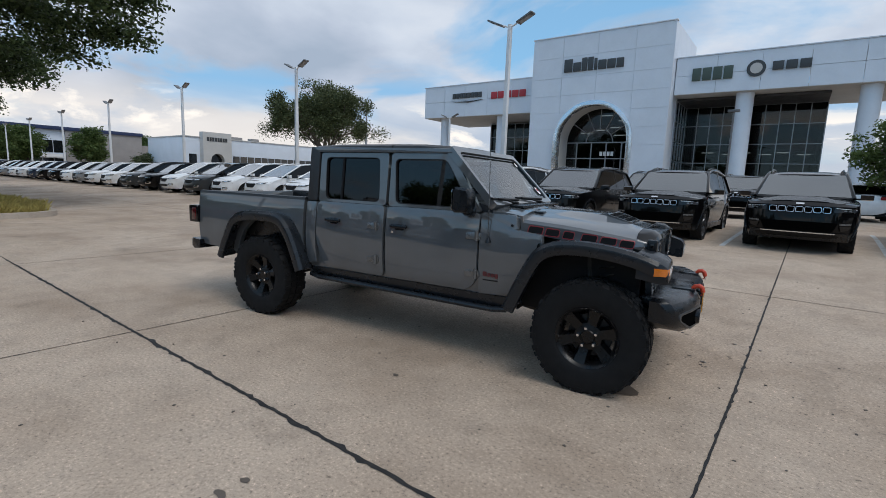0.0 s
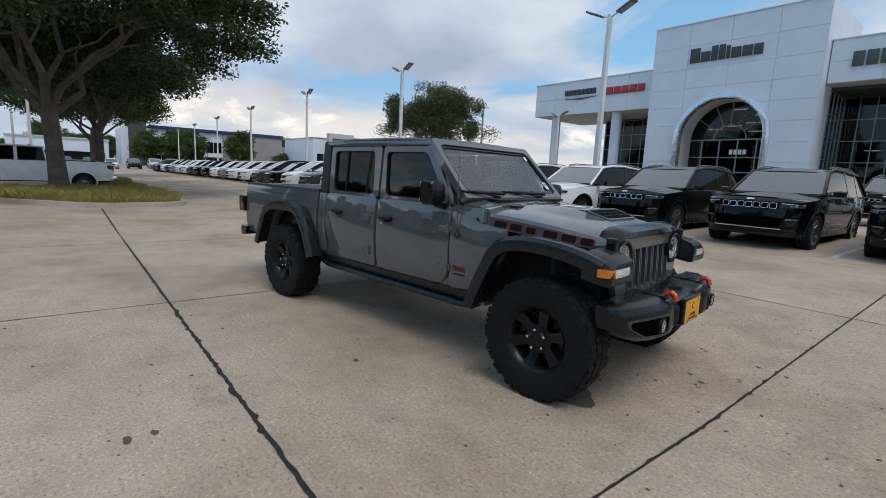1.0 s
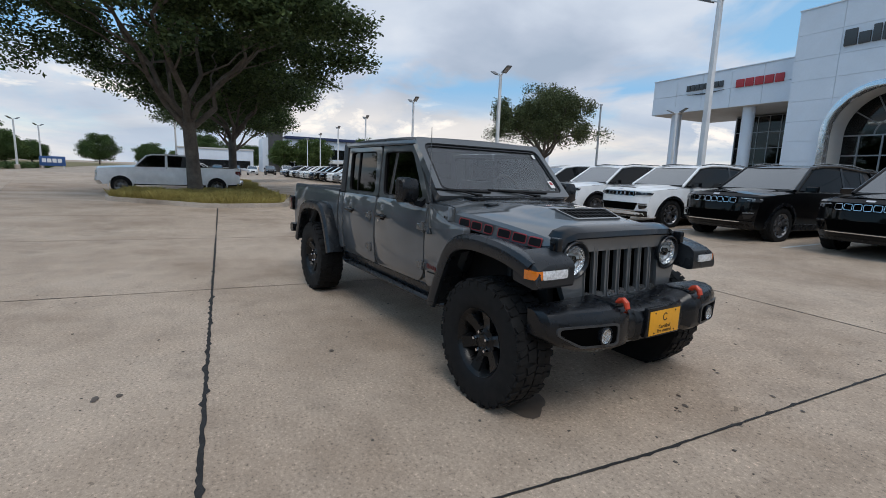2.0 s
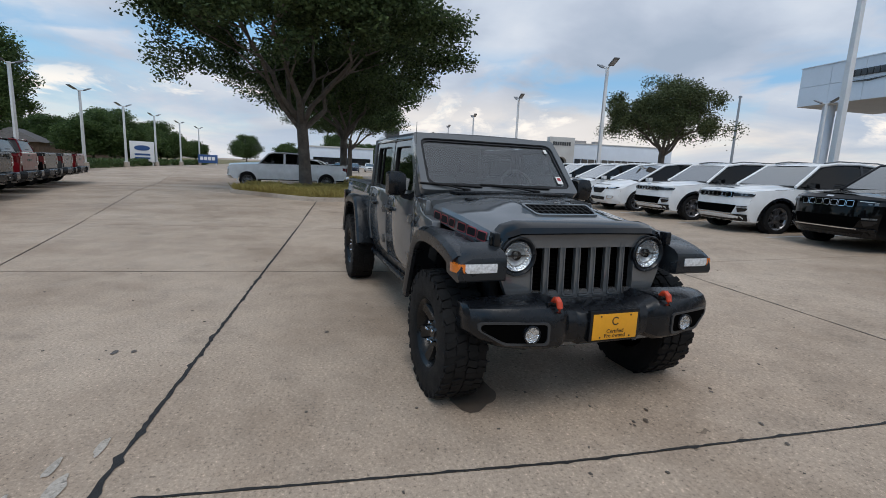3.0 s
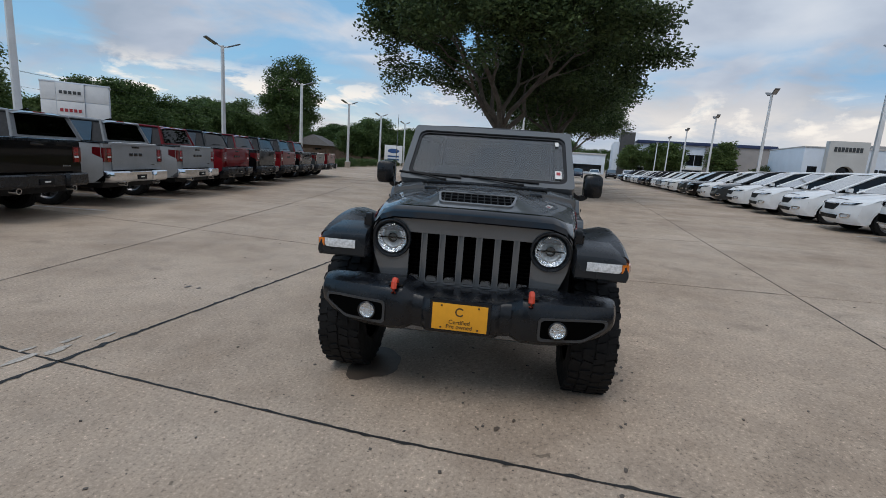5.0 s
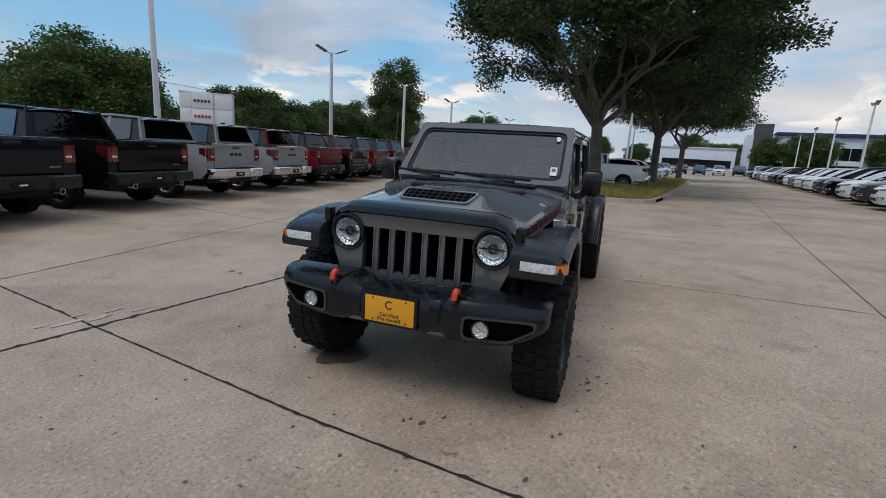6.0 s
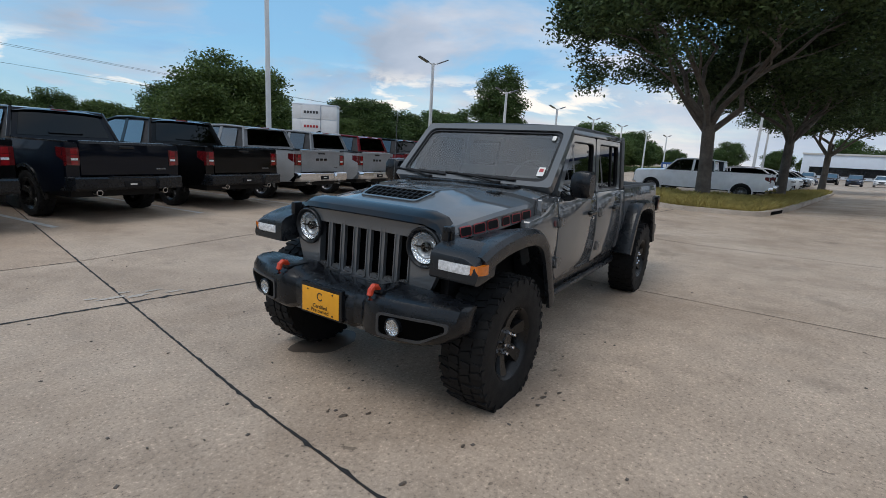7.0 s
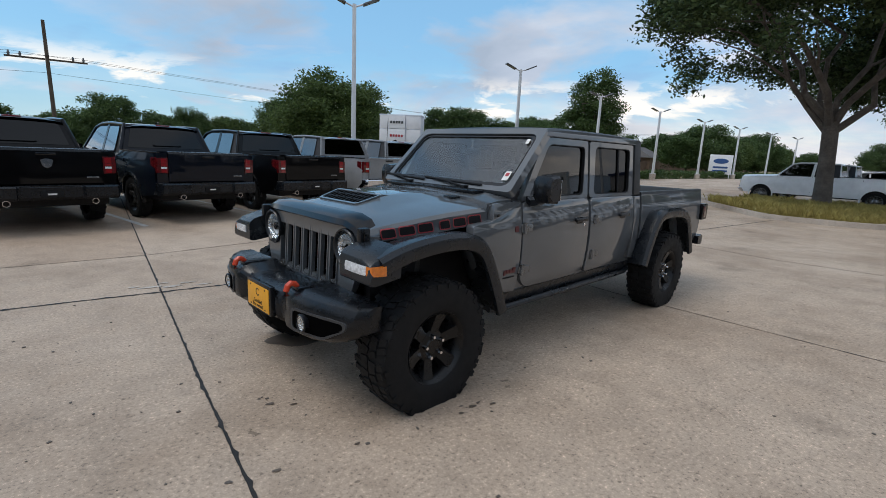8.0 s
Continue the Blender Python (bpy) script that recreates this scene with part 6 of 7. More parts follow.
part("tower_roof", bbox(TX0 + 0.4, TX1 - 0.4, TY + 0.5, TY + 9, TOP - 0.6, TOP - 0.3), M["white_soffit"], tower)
part("parapet_cap", bbox(TX0 - 0.06, TX1 + 0.06, TY - 0.08, TY + 0.45, TOP, TOP + 0.10, 0.02), M["white_panel"], tower)
rows_z = [0.0, 1.55, 3.1, 4.65, 6.2, 7.75, 9.3, 10.9, 12.75, TOP]
cols_l = [TX0, -19.2, ACX]
cols_r = [ACX, -12.8, TX1]


def reach(z):
    if z >= ARZ + AR:
        return 0.0
    return AR if z < ARZ else math.sqrt(max(0.0, AR * AR - (z - ARZ) ** 2))


for z0, z1 in zip(rows_z, rows_z[1:]):
    for cols, sg in ((cols_l, -1), (cols_r, 1)):
        for xa, xb in zip(cols, cols[1:]):
            left, right = [], []
            for i in range(9):
                z = z0 + 0.012 + (z1 - z0 - 0.024) * i / 8
                a, b = xa + 0.012, xb - 0.012
                if sg < 0:
                    b = min(b, ACX - reach(z) - 0.001)
                else:
                    a = max(a, ACX + reach(z) + 0.001)
                if b - a > 0.05:
                    left.append((a, z))
                    right.append((b, z))
            if len(left) > 1:
                part("wall_panel", prism(left + list(reversed(right)), -0.02, 0.02, face(TY)), M["white_panel"], tower)
# arch: chrome band, reveal, glazing
inner_r = AR - 0.42


def arch_loop(r, foot=0.0):
    return [(ACX - r, foot)] + [(ACX + r * math.cos(radians(a)), ARZ + r * math.sin(radians(a))) for a in range(180, -1, -6)] + [(ACX + r, foot)]


o, i_ = arch_loop(AR + 0.02), arch_loop(inner_r)
arch_ob = part("arch_band", prism(o + list(reversed(i_)), -0.35, 0.30, face(TY), b=0.04), M["band_metal"], dealer, "polished metal arch band round the entrance")
rev = bmesh.new()
for p, q in zip(i_, i_[1:]):
    rev.faces.new([rev.verts.new(v) for v in ((p[0], TY + 0.3, p[1]), (q[0], TY + 0.3, q[1]), (q[0], TY + 2.4, q[1]), (p[0], TY + 2.4, p[1]))])
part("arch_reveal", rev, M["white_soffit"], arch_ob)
gy = TY + 2.2
glz = part("arch_glazing", prism(i_, 0.0, 0.02, face(gy)), M["store_glass"], arch_ob)
for u in (-2.1, -0.7, 0.7, 2.1):
    ztop = ARZ if abs(u) > 1 else ARZ + 0.0
    part("mullion", bbox(ACX + u - 0.05, ACX + u + 0.05, gy - 0.10, gy, 0, ztop), M["mullion"], glz)
for z in (2.35, 3.6, ARZ):
    part("mullion", bbox(ACX - inner_r, ACX + inner_r, gy - 0.09, gy - 0.01, z - 0.05, z + 0.05), M["mullion"], glz)
for a in (35, 65, 90, 115, 145):
    c, s_ = math.cos(radians(a)), math.sin(radians(a))
    part("fan_bar", tube([(ACX + 1.25 * c, gy - 0.05, ARZ + 1.25 * s_), (ACX + (inner_r - 0.05) * c, gy - 0.05, ARZ + (inner_r - 0.05) * s_)], 0.05, 6), M["mullion"], glz)
part("fan_ring", tube([(ACX + 1.25 * math.cos(radians(a)), gy - 0.05, ARZ + 1.25 * math.sin(radians(a))) for a in range(0, 181, 12)], 0.05, 6), M["mullion"], glz)
for u in (-0.65, -0.02):
    part("entrance_door", bbox(ACX + u, ACX + u + 0.63, gy - 0.14, gy - 0.10, 0.0, 2.3, 0.01), M["mullion"], glz)
for q in range(4):
    part("number_bar", bbox(ACX + 0.15 + 0.34 * q, ACX + 0.40 + 0.34 * q, gy - 0.14, gy - 0.11, 3.85, 4.25), M["sign_white"], glz)
# facade lettering as plain bars
hs = [1.15, 0.8, 1.15, 1.15, 1.0, 0.8, 0.8, 0.8]
xx = -19.0
for q, h in enumerate(hs):
    wq = (0.75, 0.68, 0.45, 0.45, 0.25, 0.68, 0.68, 0.60)[q]
    part("facade_letter_bar", bbox(xx, xx + wq, TY - 0.16, TY - 0.02, 11.35, 11.35 + h, 0.03), M["sign_dark"], dealer)
    xx += wq + 0.11


def bars(x0, x1, z0, z1, n, mat_name, y):
    w = (x1 - x0) / n
    for q in range(n):
        part("sign_bar", bbox(x0 + q * w + w * 0.08, x0 + (q + 1) * w - w * 0.08, y - 0.12, y - 0.01, z0, z1, 0.02), M[mat_name], dealer)


# canopies
WY = 42.4


def wing(x0, x1, z0, z1, depth, nx):
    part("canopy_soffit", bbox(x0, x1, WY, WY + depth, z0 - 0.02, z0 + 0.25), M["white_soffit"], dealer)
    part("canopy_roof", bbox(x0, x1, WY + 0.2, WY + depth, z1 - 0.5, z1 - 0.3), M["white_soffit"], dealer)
    part("canopy_cap", bbox(x0 - 0.05, x1 + 0.05, WY - 0.16, WY + 0.3, z1, z1 + 0.09, 0.02), M["white_panel"], dealer)
    zs = [z0, z0 + (z1 - z0) * 0.5, z1]
    for a, b in zip(zs, zs[1:]):
        for q in range(nx):
            xa, xb = x0 + (x1 - x0) * q / nx, x0 + (x1 - x0) * (q + 1) / nx
            part("fascia_panel", bbox(xa + 0.012, xb - 0.012, WY - 0.10, WY + 0.15, a + 0.012, b - 0.012), M["white_panel"], dealer)
    for x in (x0, x1):
        part("fascia_end", bbox(x - 0.06, x + 0.06, WY + 0.15, WY + depth, z0 + 0.012, z1 - 0.012), M["white_panel"], dealer)


wing(-36.2, TX0 - 0.06, 8.1, 11.5, 9.0, 5)
wing(TX1 + 0.06, 14.0, 8.85, 11.8, 9.0, 8)
bars(-32.3, -28.5, 10.05, 10.6, 8, "sign_dark", WY - 0.10)
part("sign_swoosh", prism([(-32.2, 9.72), (-30.2, 9.55), (-28.4, 9.78), (-30.2, 9.70)], 0, 0.08, face(WY - 0.10)), M["sign_dark"], dealer)
bars(-27.4, -23.3, 9.75, 10.45, 5, "sign_red", WY - 0.10)
bars(-8.55, -5.6, 9.85, 10.85, 4, "sign_green", WY - 0.10)
part("round_emblem", prism(arc_cut(-4.15, 10.45, 0.62, 0, 340, 18), 0, 0.10, face(WY - 0.10)), M["sign_dark"], dealer)
part("emblem_core", prism(arc_cut(-4.15, 10.45, 0.40, 0, 340, 14), 0.1, 0.13, face(WY - 0.10)), M["white_soffit"], dealer)
bars(-3.2, -0.75, 10.2, 10.85, 3, "sign_dark", WY - 0.10)
for x, r in ((-34.0, 0.48), (-26.6, 0.50), (-4.75, 0.62), (2.75, 0.62), (10.0, 0.62)):
    part("column", lathe([(r, 0.0), (r, 8.86 if x > -10 else 8.1)], 28, "z", m=Matrix.Translation((x, WY + 1.0, 0)), cap=True), M["white_panel"], dealer)
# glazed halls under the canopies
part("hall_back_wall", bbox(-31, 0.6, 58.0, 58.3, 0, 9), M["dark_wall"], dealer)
part("hall_floor", bbox(-30.8, 0.6, WY + 6.0, 58.0, -0.02, 0.03), M["white_soffit"], dealer)
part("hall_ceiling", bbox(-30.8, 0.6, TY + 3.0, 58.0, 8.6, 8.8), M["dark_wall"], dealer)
part("hall_end_wall", bbox(0.35, 0.6, WY + 6.1, 58.0, 0, 8.6), M["white_panel"], dealer)
part("hall_end_wall", bbox(-31.0, -30.8, WY + 6.1, 58.0, 0, 8.6), M["white_panel"], dealer)
grid_wall(part("hall_glazing", bbox(TX1 - 0.05, 0.6, WY + 6.05, WY + 6.12, 0, 0.15), M["mullion"], dealer), face(WY + 6.0), TX1, 0.6, 0.1, 8.6, 10, 5)
grid_wall(part("hall_glazing", bbox(-30.8, TX0, WY + 6.05, WY + 6.12, 0, 0.15), M["mullion"], dealer), face(WY + 6.0), -30.8, TX0, 0.1, 7.9, 8, 5)
# side glazing of the deep bay beside the tower
grid_wall(part("bay_glazing", bbox(TX1 + 0.01, TX1 + 0.05, WY + 1.0, WY + 6.0, 0, 0.15), M["mullion"], dealer), lambda a, b, d: (TX1 + 0.02 + d, a, b), WY + 1.5, WY + 6.0, 0.1, 8.6, 4, 5)
m_, t_, p_ = shader("tube_light")
p_.inputs["Emission Color"].default_value, p_.inputs["Emission Strength"].default_value = (1.0, 0.97, 0.9, 1), 5.0
M["tube_light"] = m_
for q in range(9):
    part("ceiling_light", bbox(-18.6 + 0.6 * q, -17.4 + 0.6 * q, TY + 4.2 + (q % 3) * 2.6, TY + 4.32 + (q % 3) * 2.6, 6.2 + (q % 4) * 0.55, 6.28 + (q % 4) * 0.55), M["tube_light"], dealer)
for q in range(6):
    part("ceiling_light", bbox(-8.5 + 1.5 * q, -7.5 + 1.5 * q, 51.0 + (q % 2) * 2.5, 51.15 + (q % 2) * 2.5, 4.6, 4.68), M["tube_light"], dealer)

# second, smaller white showroom down the lane
far_shop = thing("small_showroom", pose(-78, 0, 0.2), "low white showroom with dark window band and grey arched portal", "building")
fx = lambda a, b, d: (d, a, b)
part("wall", bbox(-14, 0, 33.2, 60.0, 0, 6.5, 0.03), M["white_panel"], far_shop)
part("parapet_cap", bbox(-14.1, 0.12, 33.1, 60.1, 6.5, 6.65, 0.02), M["white_soffit"], far_shop)
pp = [(35.6, 0), (35.6, 7.4), (40.2, 7.4), (40.2, 0), (39.0, 0)] + arc_cut(37.9, 3.0, 1.1, 0, 180, 10) + [(36.8, 0)]
portal = part("portal", prism(pp, 0.0, 1.2, fx), M["white_soffit"], far_shop)
part("portal_door", prism([(36.8, 0)] + arc_cut(37.9, 3.0, 1.1, 180, 0, 10) + [(39.0, 0)], 0.05, 0.2, fx), M["office_glass"], portal)
for q in range(8):
    part("portal_sign_bar", bbox(1.2, 1.26, 36.2 + 0.42 * q, 36.52 + 0.42 * q, 6.0, 6.6), M["sign_dark"], portal)
for y in [33.9 + 0.0] + [41.0 + 1.3 * q for q in range(14)]:
    part("window", bbox(0.0, 0.05, y, y + 1.16, 1.0, 3.9), M["office_glass"], far_shop)
for y, w in ((43, 2.2), (47, 1.4)):
    part("roof_unit", bbox(-6, -4.5, y, y + w, 6.5, 7.4, 0.05), M["grey_wall"], far_shop)

# office block at the lane's far end
office = thing("office_building", pose(-140, 0, 0.2), "long office block with glass front, grey wall and blue roof band", "building")
part("wall", bbox(-20, 0, 33.0, 49.0, 0, 9.6, 0.03), M["grey_wall"], office)
part("low_wing", bbox(-20, -1.0, 49.0, 70.0, 0, 7.2, 0.03), M["grey_wall"], office)
part("wall", bbox(-20, -0.5, 10.0, 33.0, 0, 9.4, 0.03), M["white_panel"], office)
part("roof_band", bbox(-20.2, 0.3, 16.0, 49.2, 9.4, 10.2, 0.03), M["blue_band"], office)
part("stair_tower", bbox(-8, 1.0, 11.5, 15.2, 0, 12.0, 0.03), M["dark_wall"], office)
for q in range(8):
    for z0, z1 in ((0.3, 2.9), (4.2, 7.0)):
        part("window", bbox(-0.5, -0.4, 16.4 + 2.05 * q, 18.3 + 2.05 * q, z0, z1), M["office_glass"], office)
part("entrance_band", bbox(-0.5, 0.2, 16.2, 32.8, 3.1, 3.9), M["sign_white"], office)
# long white sheds at the end of the lane
shed = thing("white_shed", pose(-175, 0, 0.1), "long low white commercial building beyond the lane", "building")
part("wall", bbox(-20, 0, -14, 9, 0, 6.6, 0.03), M["white_panel"], shed)
part("window_band", bbox(0.0, 0.1, -12, 8, 0.8, 3.2), M["office_glass"], shed)
part("roof_edge", bbox(-20.2, 0.3, -14.2, 9.2, 6.6, 7.1, 0.03), M["white_soffit"], shed)

# brown house and fence across the road
house = thing("brick_house", pose(-96, -56, 0, 0, 0, 18), "brown brick house with grey shingle roof beyond the road", "house")
part("wall", bbox(-6, 6, -4, 4, 0, 2.8), M["brick_house"], house)
part("roof", loft([[(-6.6, -4.6, 2.7), (-6.6, 4.6, 2.7), (-4.0, 0.1, 5.0), (-4.0, -0.1, 5.0)], [(6.6, -4.6, 2.7), (6.6, 4.6, 2.7), (4.0, 0.1, 5.0), (4.0, -0.1, 5.0)]]), M["shingle"], house)
for y in (-4, 1):
    part("window", bbox(5.95, 6.05, y, y + 1.3, 1.0, 2.1), M["office_glass"], house)

# ---------------------------------------------------------------- trees
def leaf_mesh(name, centres, per, spread, size, material, seed, droop=0.0):
    """Many small separate leaves in clumps about the centres."""
    g = np.random.RandomState(seed)
    c = np.repeat(np.array(centres), per, axis=0)
    n = len(c)
    off = np.clip(g.normal(0, 1, (n, 3)), -1.7, 1.7) * spread
    off[:, 2] *= 0.62
    p = c + off
    if droop:
        p[:, 2] -= droop * np.abs(g.normal(0, 1, n))
    a = g.normal(0, 1, (n, 3))
    a[:, 2] *= 0.6
    a /= np.linalg.norm(a, axis=1)[:, None]
    b = np.cross(a, g.normal(0, 1, (n, 3)))
    b /= np.linalg.norm(b, axis=1)[:, None]
    s = size * g.uniform(0.6, 1.35, n)[:, None]
    quad = np.stack([p - a * s, p + b * s * 0.5, p + a * s, p - b * s * 0.5], axis=1).reshape(-1, 3)
    me = bpy.data.meshes.new(name)
    me.vertices.add(n * 4)
    me.vertices.foreach_set("co", quad.ravel())
    me.loops.add(n * 4)
    me.loops.foreach_set("vertex_index", np.arange(n * 4, dtype=np.int32))
    me.polygons.add(n)
    me.polygons.foreach_set("loop_start", np.arange(0, n * 4, 4, dtype=np.int32))
    me.polygons.foreach_set("loop_total", np.full(n, 4, dtype=np.int32))
    me.update()
    me.validate()
    me.materials.append(material)
    return me


def crown_points(seed, count, rx, ry, z0, z1, hollow=0.45, flat=0.35, gap=0.0, freq=0.42, umbrella=0.0):
    """Clump centres in a dome with an uneven edge and holes."""
    r = random.Random(seed)
    pts = []
    while len(pts) < count:
        u, v, w = r.uniform(-1, 1), r.uniform(-1, 1), r.uniform(-flat, 1)
        d = math.sqrt(u * u + v * v + (w * w if w > 0 else (w / max(flat, 0.01)) ** 2))
        lump = 0.86 + 0.34 * noise.noise(Vector((u * 2.7 + seed, v * 2.7, w * 2.7)))
        if d > lump or d < hollow * r.random():
            continue
        if umbrella and w < 0.22 and math.hypot(u, v) < umbrella * r.uniform(0.75, 1.05):
            continue
        z = z0 + (z1 - z0) * (w + flat) / (1 + flat)
        p = Vector((u * rx, v * ry, z))
        if noise.noise(p * freq + Vector((seed * 3.1, 0, 0))) < gap - 0.45:
            continue
        pts.append(p)
    return pts


def limb(bm, a, b, r0, r1, sag, seed, n=6):
    r = random.Random(seed)
    pts, rad = [], []
    a, b = Vector(a), Vector(b)
    for i in range(n + 1):
        q = i / n
        p = a.lerp(b, q)
        p.z += sag * math.sin(math.pi * q) + (r.uniform(-0.1, 0.1) if 0 < i < n else 0) * (b - a).length * 0.3
        p.x += (r.uniform(-0.07, 0.07) if 0 < i < n else 0) * (b - a).length
        p.y += (r.uniform(-0.07, 0.07) if 0 < i < n else 0) * (b - a).length
        pts.append(p)
        rad.append(r0 + (r1 - r0) * q ** 0.8)
    tube(pts, rad, 8, bm)
    return pts


def tree(name, m, label, seed, trunk_r, fork, rx, ry, z0, z1, clumps, per, spread, size, leaf, limbs=8, droop=0.0, gap=0.0, flat=0.3, lean=(0, 0), group="", hollow=0.45, umbrella=0.0, shift=(0, 0)):
    t = thing(name, m, label, "tree", group)
    r = random.Random(seed)
    bm = bmesh.new()
    top = Vector((lean[0], lean[1], fork))
    tube([(0, 0, -0.1), (lean[0] * 0.1, lean[1] * 0.1, 0.25), (lean[0] * 0.4, lean[1] * 0.4, fork * 0.45), (lean[0] * 0.8, lean[1] * 0.8, fork * 0.85), top], [trunk_r * 1.75, trunk_r * 1.2, trunk_r, trunk_r * 0.98, trunk_r * 0.85], 12, bm)
    pts = crown_points(seed, clumps, rx, ry, z0, z1, flat=flat, gap=gap, hollow=hollow, umbrella=umbrella)
    pts = [p + Vector((shift[0], shift[1], 0)) for p in pts]
    for i in range(limbs):
        a = 2 * math.pi * i / limbs + r.uniform(-0.3, 0.3)
        q = r.uniform(0.45, 0.80)
        end = Vector((rx * q * math.cos(a), ry * q * math.sin(a), z0 + (z1 - z0) * r.uniform(0.25, 0.62)))
        line = limb(bm, top - Vector((0, 0, r.uniform(0.0, fork * 0.2))), end, trunk_r * r.uniform(0.45, 0.66), trunk_r * 0.13, (z1 - z0) * 0.05, seed * 31 + i)
        for j in range(4):
            s0 = line[2 + j % 4]
            near = sorted(pts, key=lambda p: (p - s0).length)[4 + 3 * j: 40]
            e = near[r.randrange(len(near))]
            limb(bm, s0, e, trunk_r * 0.20, trunk_r * 0.05, 0.1, seed * 77 + i * 9 + j, 4)
    part("trunk", bm, M["bark"], t)
    cr = new("crown", leaf_mesh("crown", [tuple(p) for p in pts], per, spread, size, M[leaf], seed, droop))
    cr.parent = t
    cr["kind"] = "stuff"
    return t


tree("oak_tree", pose(-23.2, 0.36, gz(-23, 0) + 0.12), "large spreading live oak on a grass island", 3, 0.28, 3.5, 8.1, 8.1, 4.6, 14.2, 560, 270, 0.42, 0.092, "oak_leaf", 7, hollow=0.85, gap=0.28, shift=(0.4, -0.4), umbrella=0.60, flat=0.26, lean=(0.1, -0.2))
oak_b = tree("oak_tree", pose(-32.5, 2.0, gz(-32, 2) + 0.12), "dark live oak standing behind another oak", 8, 0.24, 3.4, 6.8, 6.8, 4.7, 11.4, 340, 170, 0.48, 0.105, "oak_leaf", 6, gap=0.22, umbrella=0.35, shift=(0, -0.6), flat=0.3)
copy_thing(oak_b, pose(-52.0, 2.2, gz(-52, 2.2) + 0.05, 0, 0, 70))
tree("shade_tree", pose(-56.5, 43.2, 0.4) @ Matrix.Scale(1.19, 4), "broad shade tree with drooping dull green foliage", 21, 0.34, 4.0, 7.3, 6.6, 5.4, 12.3, 330, 190, 0.42, 0.115, "willow_leaf", 10, droop=0.55, gap=0.30, flat=0.26, umbrella=0.55)
tree("round_tree", pose(-15.2, -32.4, 0.0) @ Matrix.Scale(1.2, 4), "dense rounded green tree beyond the pickups", 14, 0.20, 1.3, 4.6, 4.6, 0.7, 6.6, 420, 150, 0.40, 0.10, "light_leaf", 6, flat=0.55, hollow=0.7)
tree("tall_tree", pose(-35.6, -21.3, 0.0) @ Matrix.Scale(0.95, 4), "tall open-crowned green tree beside a lamp post", 17, 0.16, 3.2, 2.7, 2.7, 2.6, 10.2, 190, 150, 0.40, 0.105, "far_leaf", 7, flat=0.5, gap=0.1)
small_tree = tree("small_tree", pose(-128.0, 34.2, 0.2), "young green tree in front of an office block", 19, 0.16, 2.4, 3.4, 3.4, 2.2, 10.5, 150, 70, 0.6, 0.26, "light_leaf", 6, flat=0.5)
for x, y, s, a in ((-126, 19.0, 0.9, 40), (-128, 14.0, 0.85, 90), (-130, 24.0, 0.95, 150)):
    copy_thing(small_tree, pose(x, y, 0.1, 0, 0, a) @ Matrix.Scale(s, 4))
tree("crape_tree", pose(2.6, 27.5, 0.45), "small light green tree by the showroom", 23, 0.08, 1.6, 1.7, 1.7, 1.5, 4.6, 120, 80, 0.26, 0.085, "light_leaf", 5, flat=0.4)
tree("shrub_tree", pose(-92.0, 33.2, 0.2), "low brownish green shrub tree by a wall", 29, 0.10, 1.0, 3.0, 3.0, 0.8, 4.0, 120, 70, 0.4, 0.16, "willow_leaf", 5, flat=0.4)

# the belt of trees across the road: a few shapes, set out again and again
belt = [tree("roadside_tree", pose(12, -46, 0), "dark green roadside tree in a long belt", 40 + i, 0.16, 1.6, rx, rx, 0.7, h, 260, 120, 0.50, 0.145, lf, 5, flat=0.6, group="belt of trees along the road", hollow=0.8)
        for i, (rx, h, lf) in enumerate(((4.2, 7.0, "far_leaf"), (3.6, 5.6, "light_leaf"), (5.0, 8.2, "far_leaf")))]
rt = random.Random(77)
spots = []
for k in range(40):
    spots.append((34 - 2.4 * k + rt.uniform(-0.8, 0.8), -38 - rt.uniform(0, 7) - 0.12 * k, 0.56 + 0.018 * max(0, k - 14) + rt.uniform(-0.08, 0.12)))
for k in range(34):
    x = -58 - 4.6 * k
    spots.append((x + rt.uniform(-2, 2), -48 - 0.20 * (-58 - x) - rt.uniform(0, 14), 0.92 + rt.uniform(-0.2, 0.45)))
for k in range(10):
    spots.append((-84 - 7 * k, -36 - 1.2 * k - rt.uniform(0, 4), 0.95 + rt.uniform(-0.1, 0.3)))
for k in range(22):
    spots.append((-200 - rt.uniform(0, 70), -70 + 12 * k + rt.uniform(-4, 4), 1.2 + rt.uniform(-0.2, 0.5)))
for k in range(14):
    spots.append((38 + rt.uniform(0, 20), -60 + 9 * k, 1.2 + rt.uniform(-0.2, 0.4)))
for i, b in enumerate(belt):
    b.matrix_world = pose(spots[i][0], spots[i][1], 0) @ Matrix.Scale(spots[i][2], 4)
for i, (x, y, s) in enumerate(spots[3:]):
    c = copy_thing(belt[rt.randrange(3)], Matrix.Identity(4))
    c.matrix_world = pose(x, y, 0, 0, 0, rt.uniform(0, 360)) @ Matrix.Diagonal((s, s, s * rt.uniform(0.9, 1.15), 1))

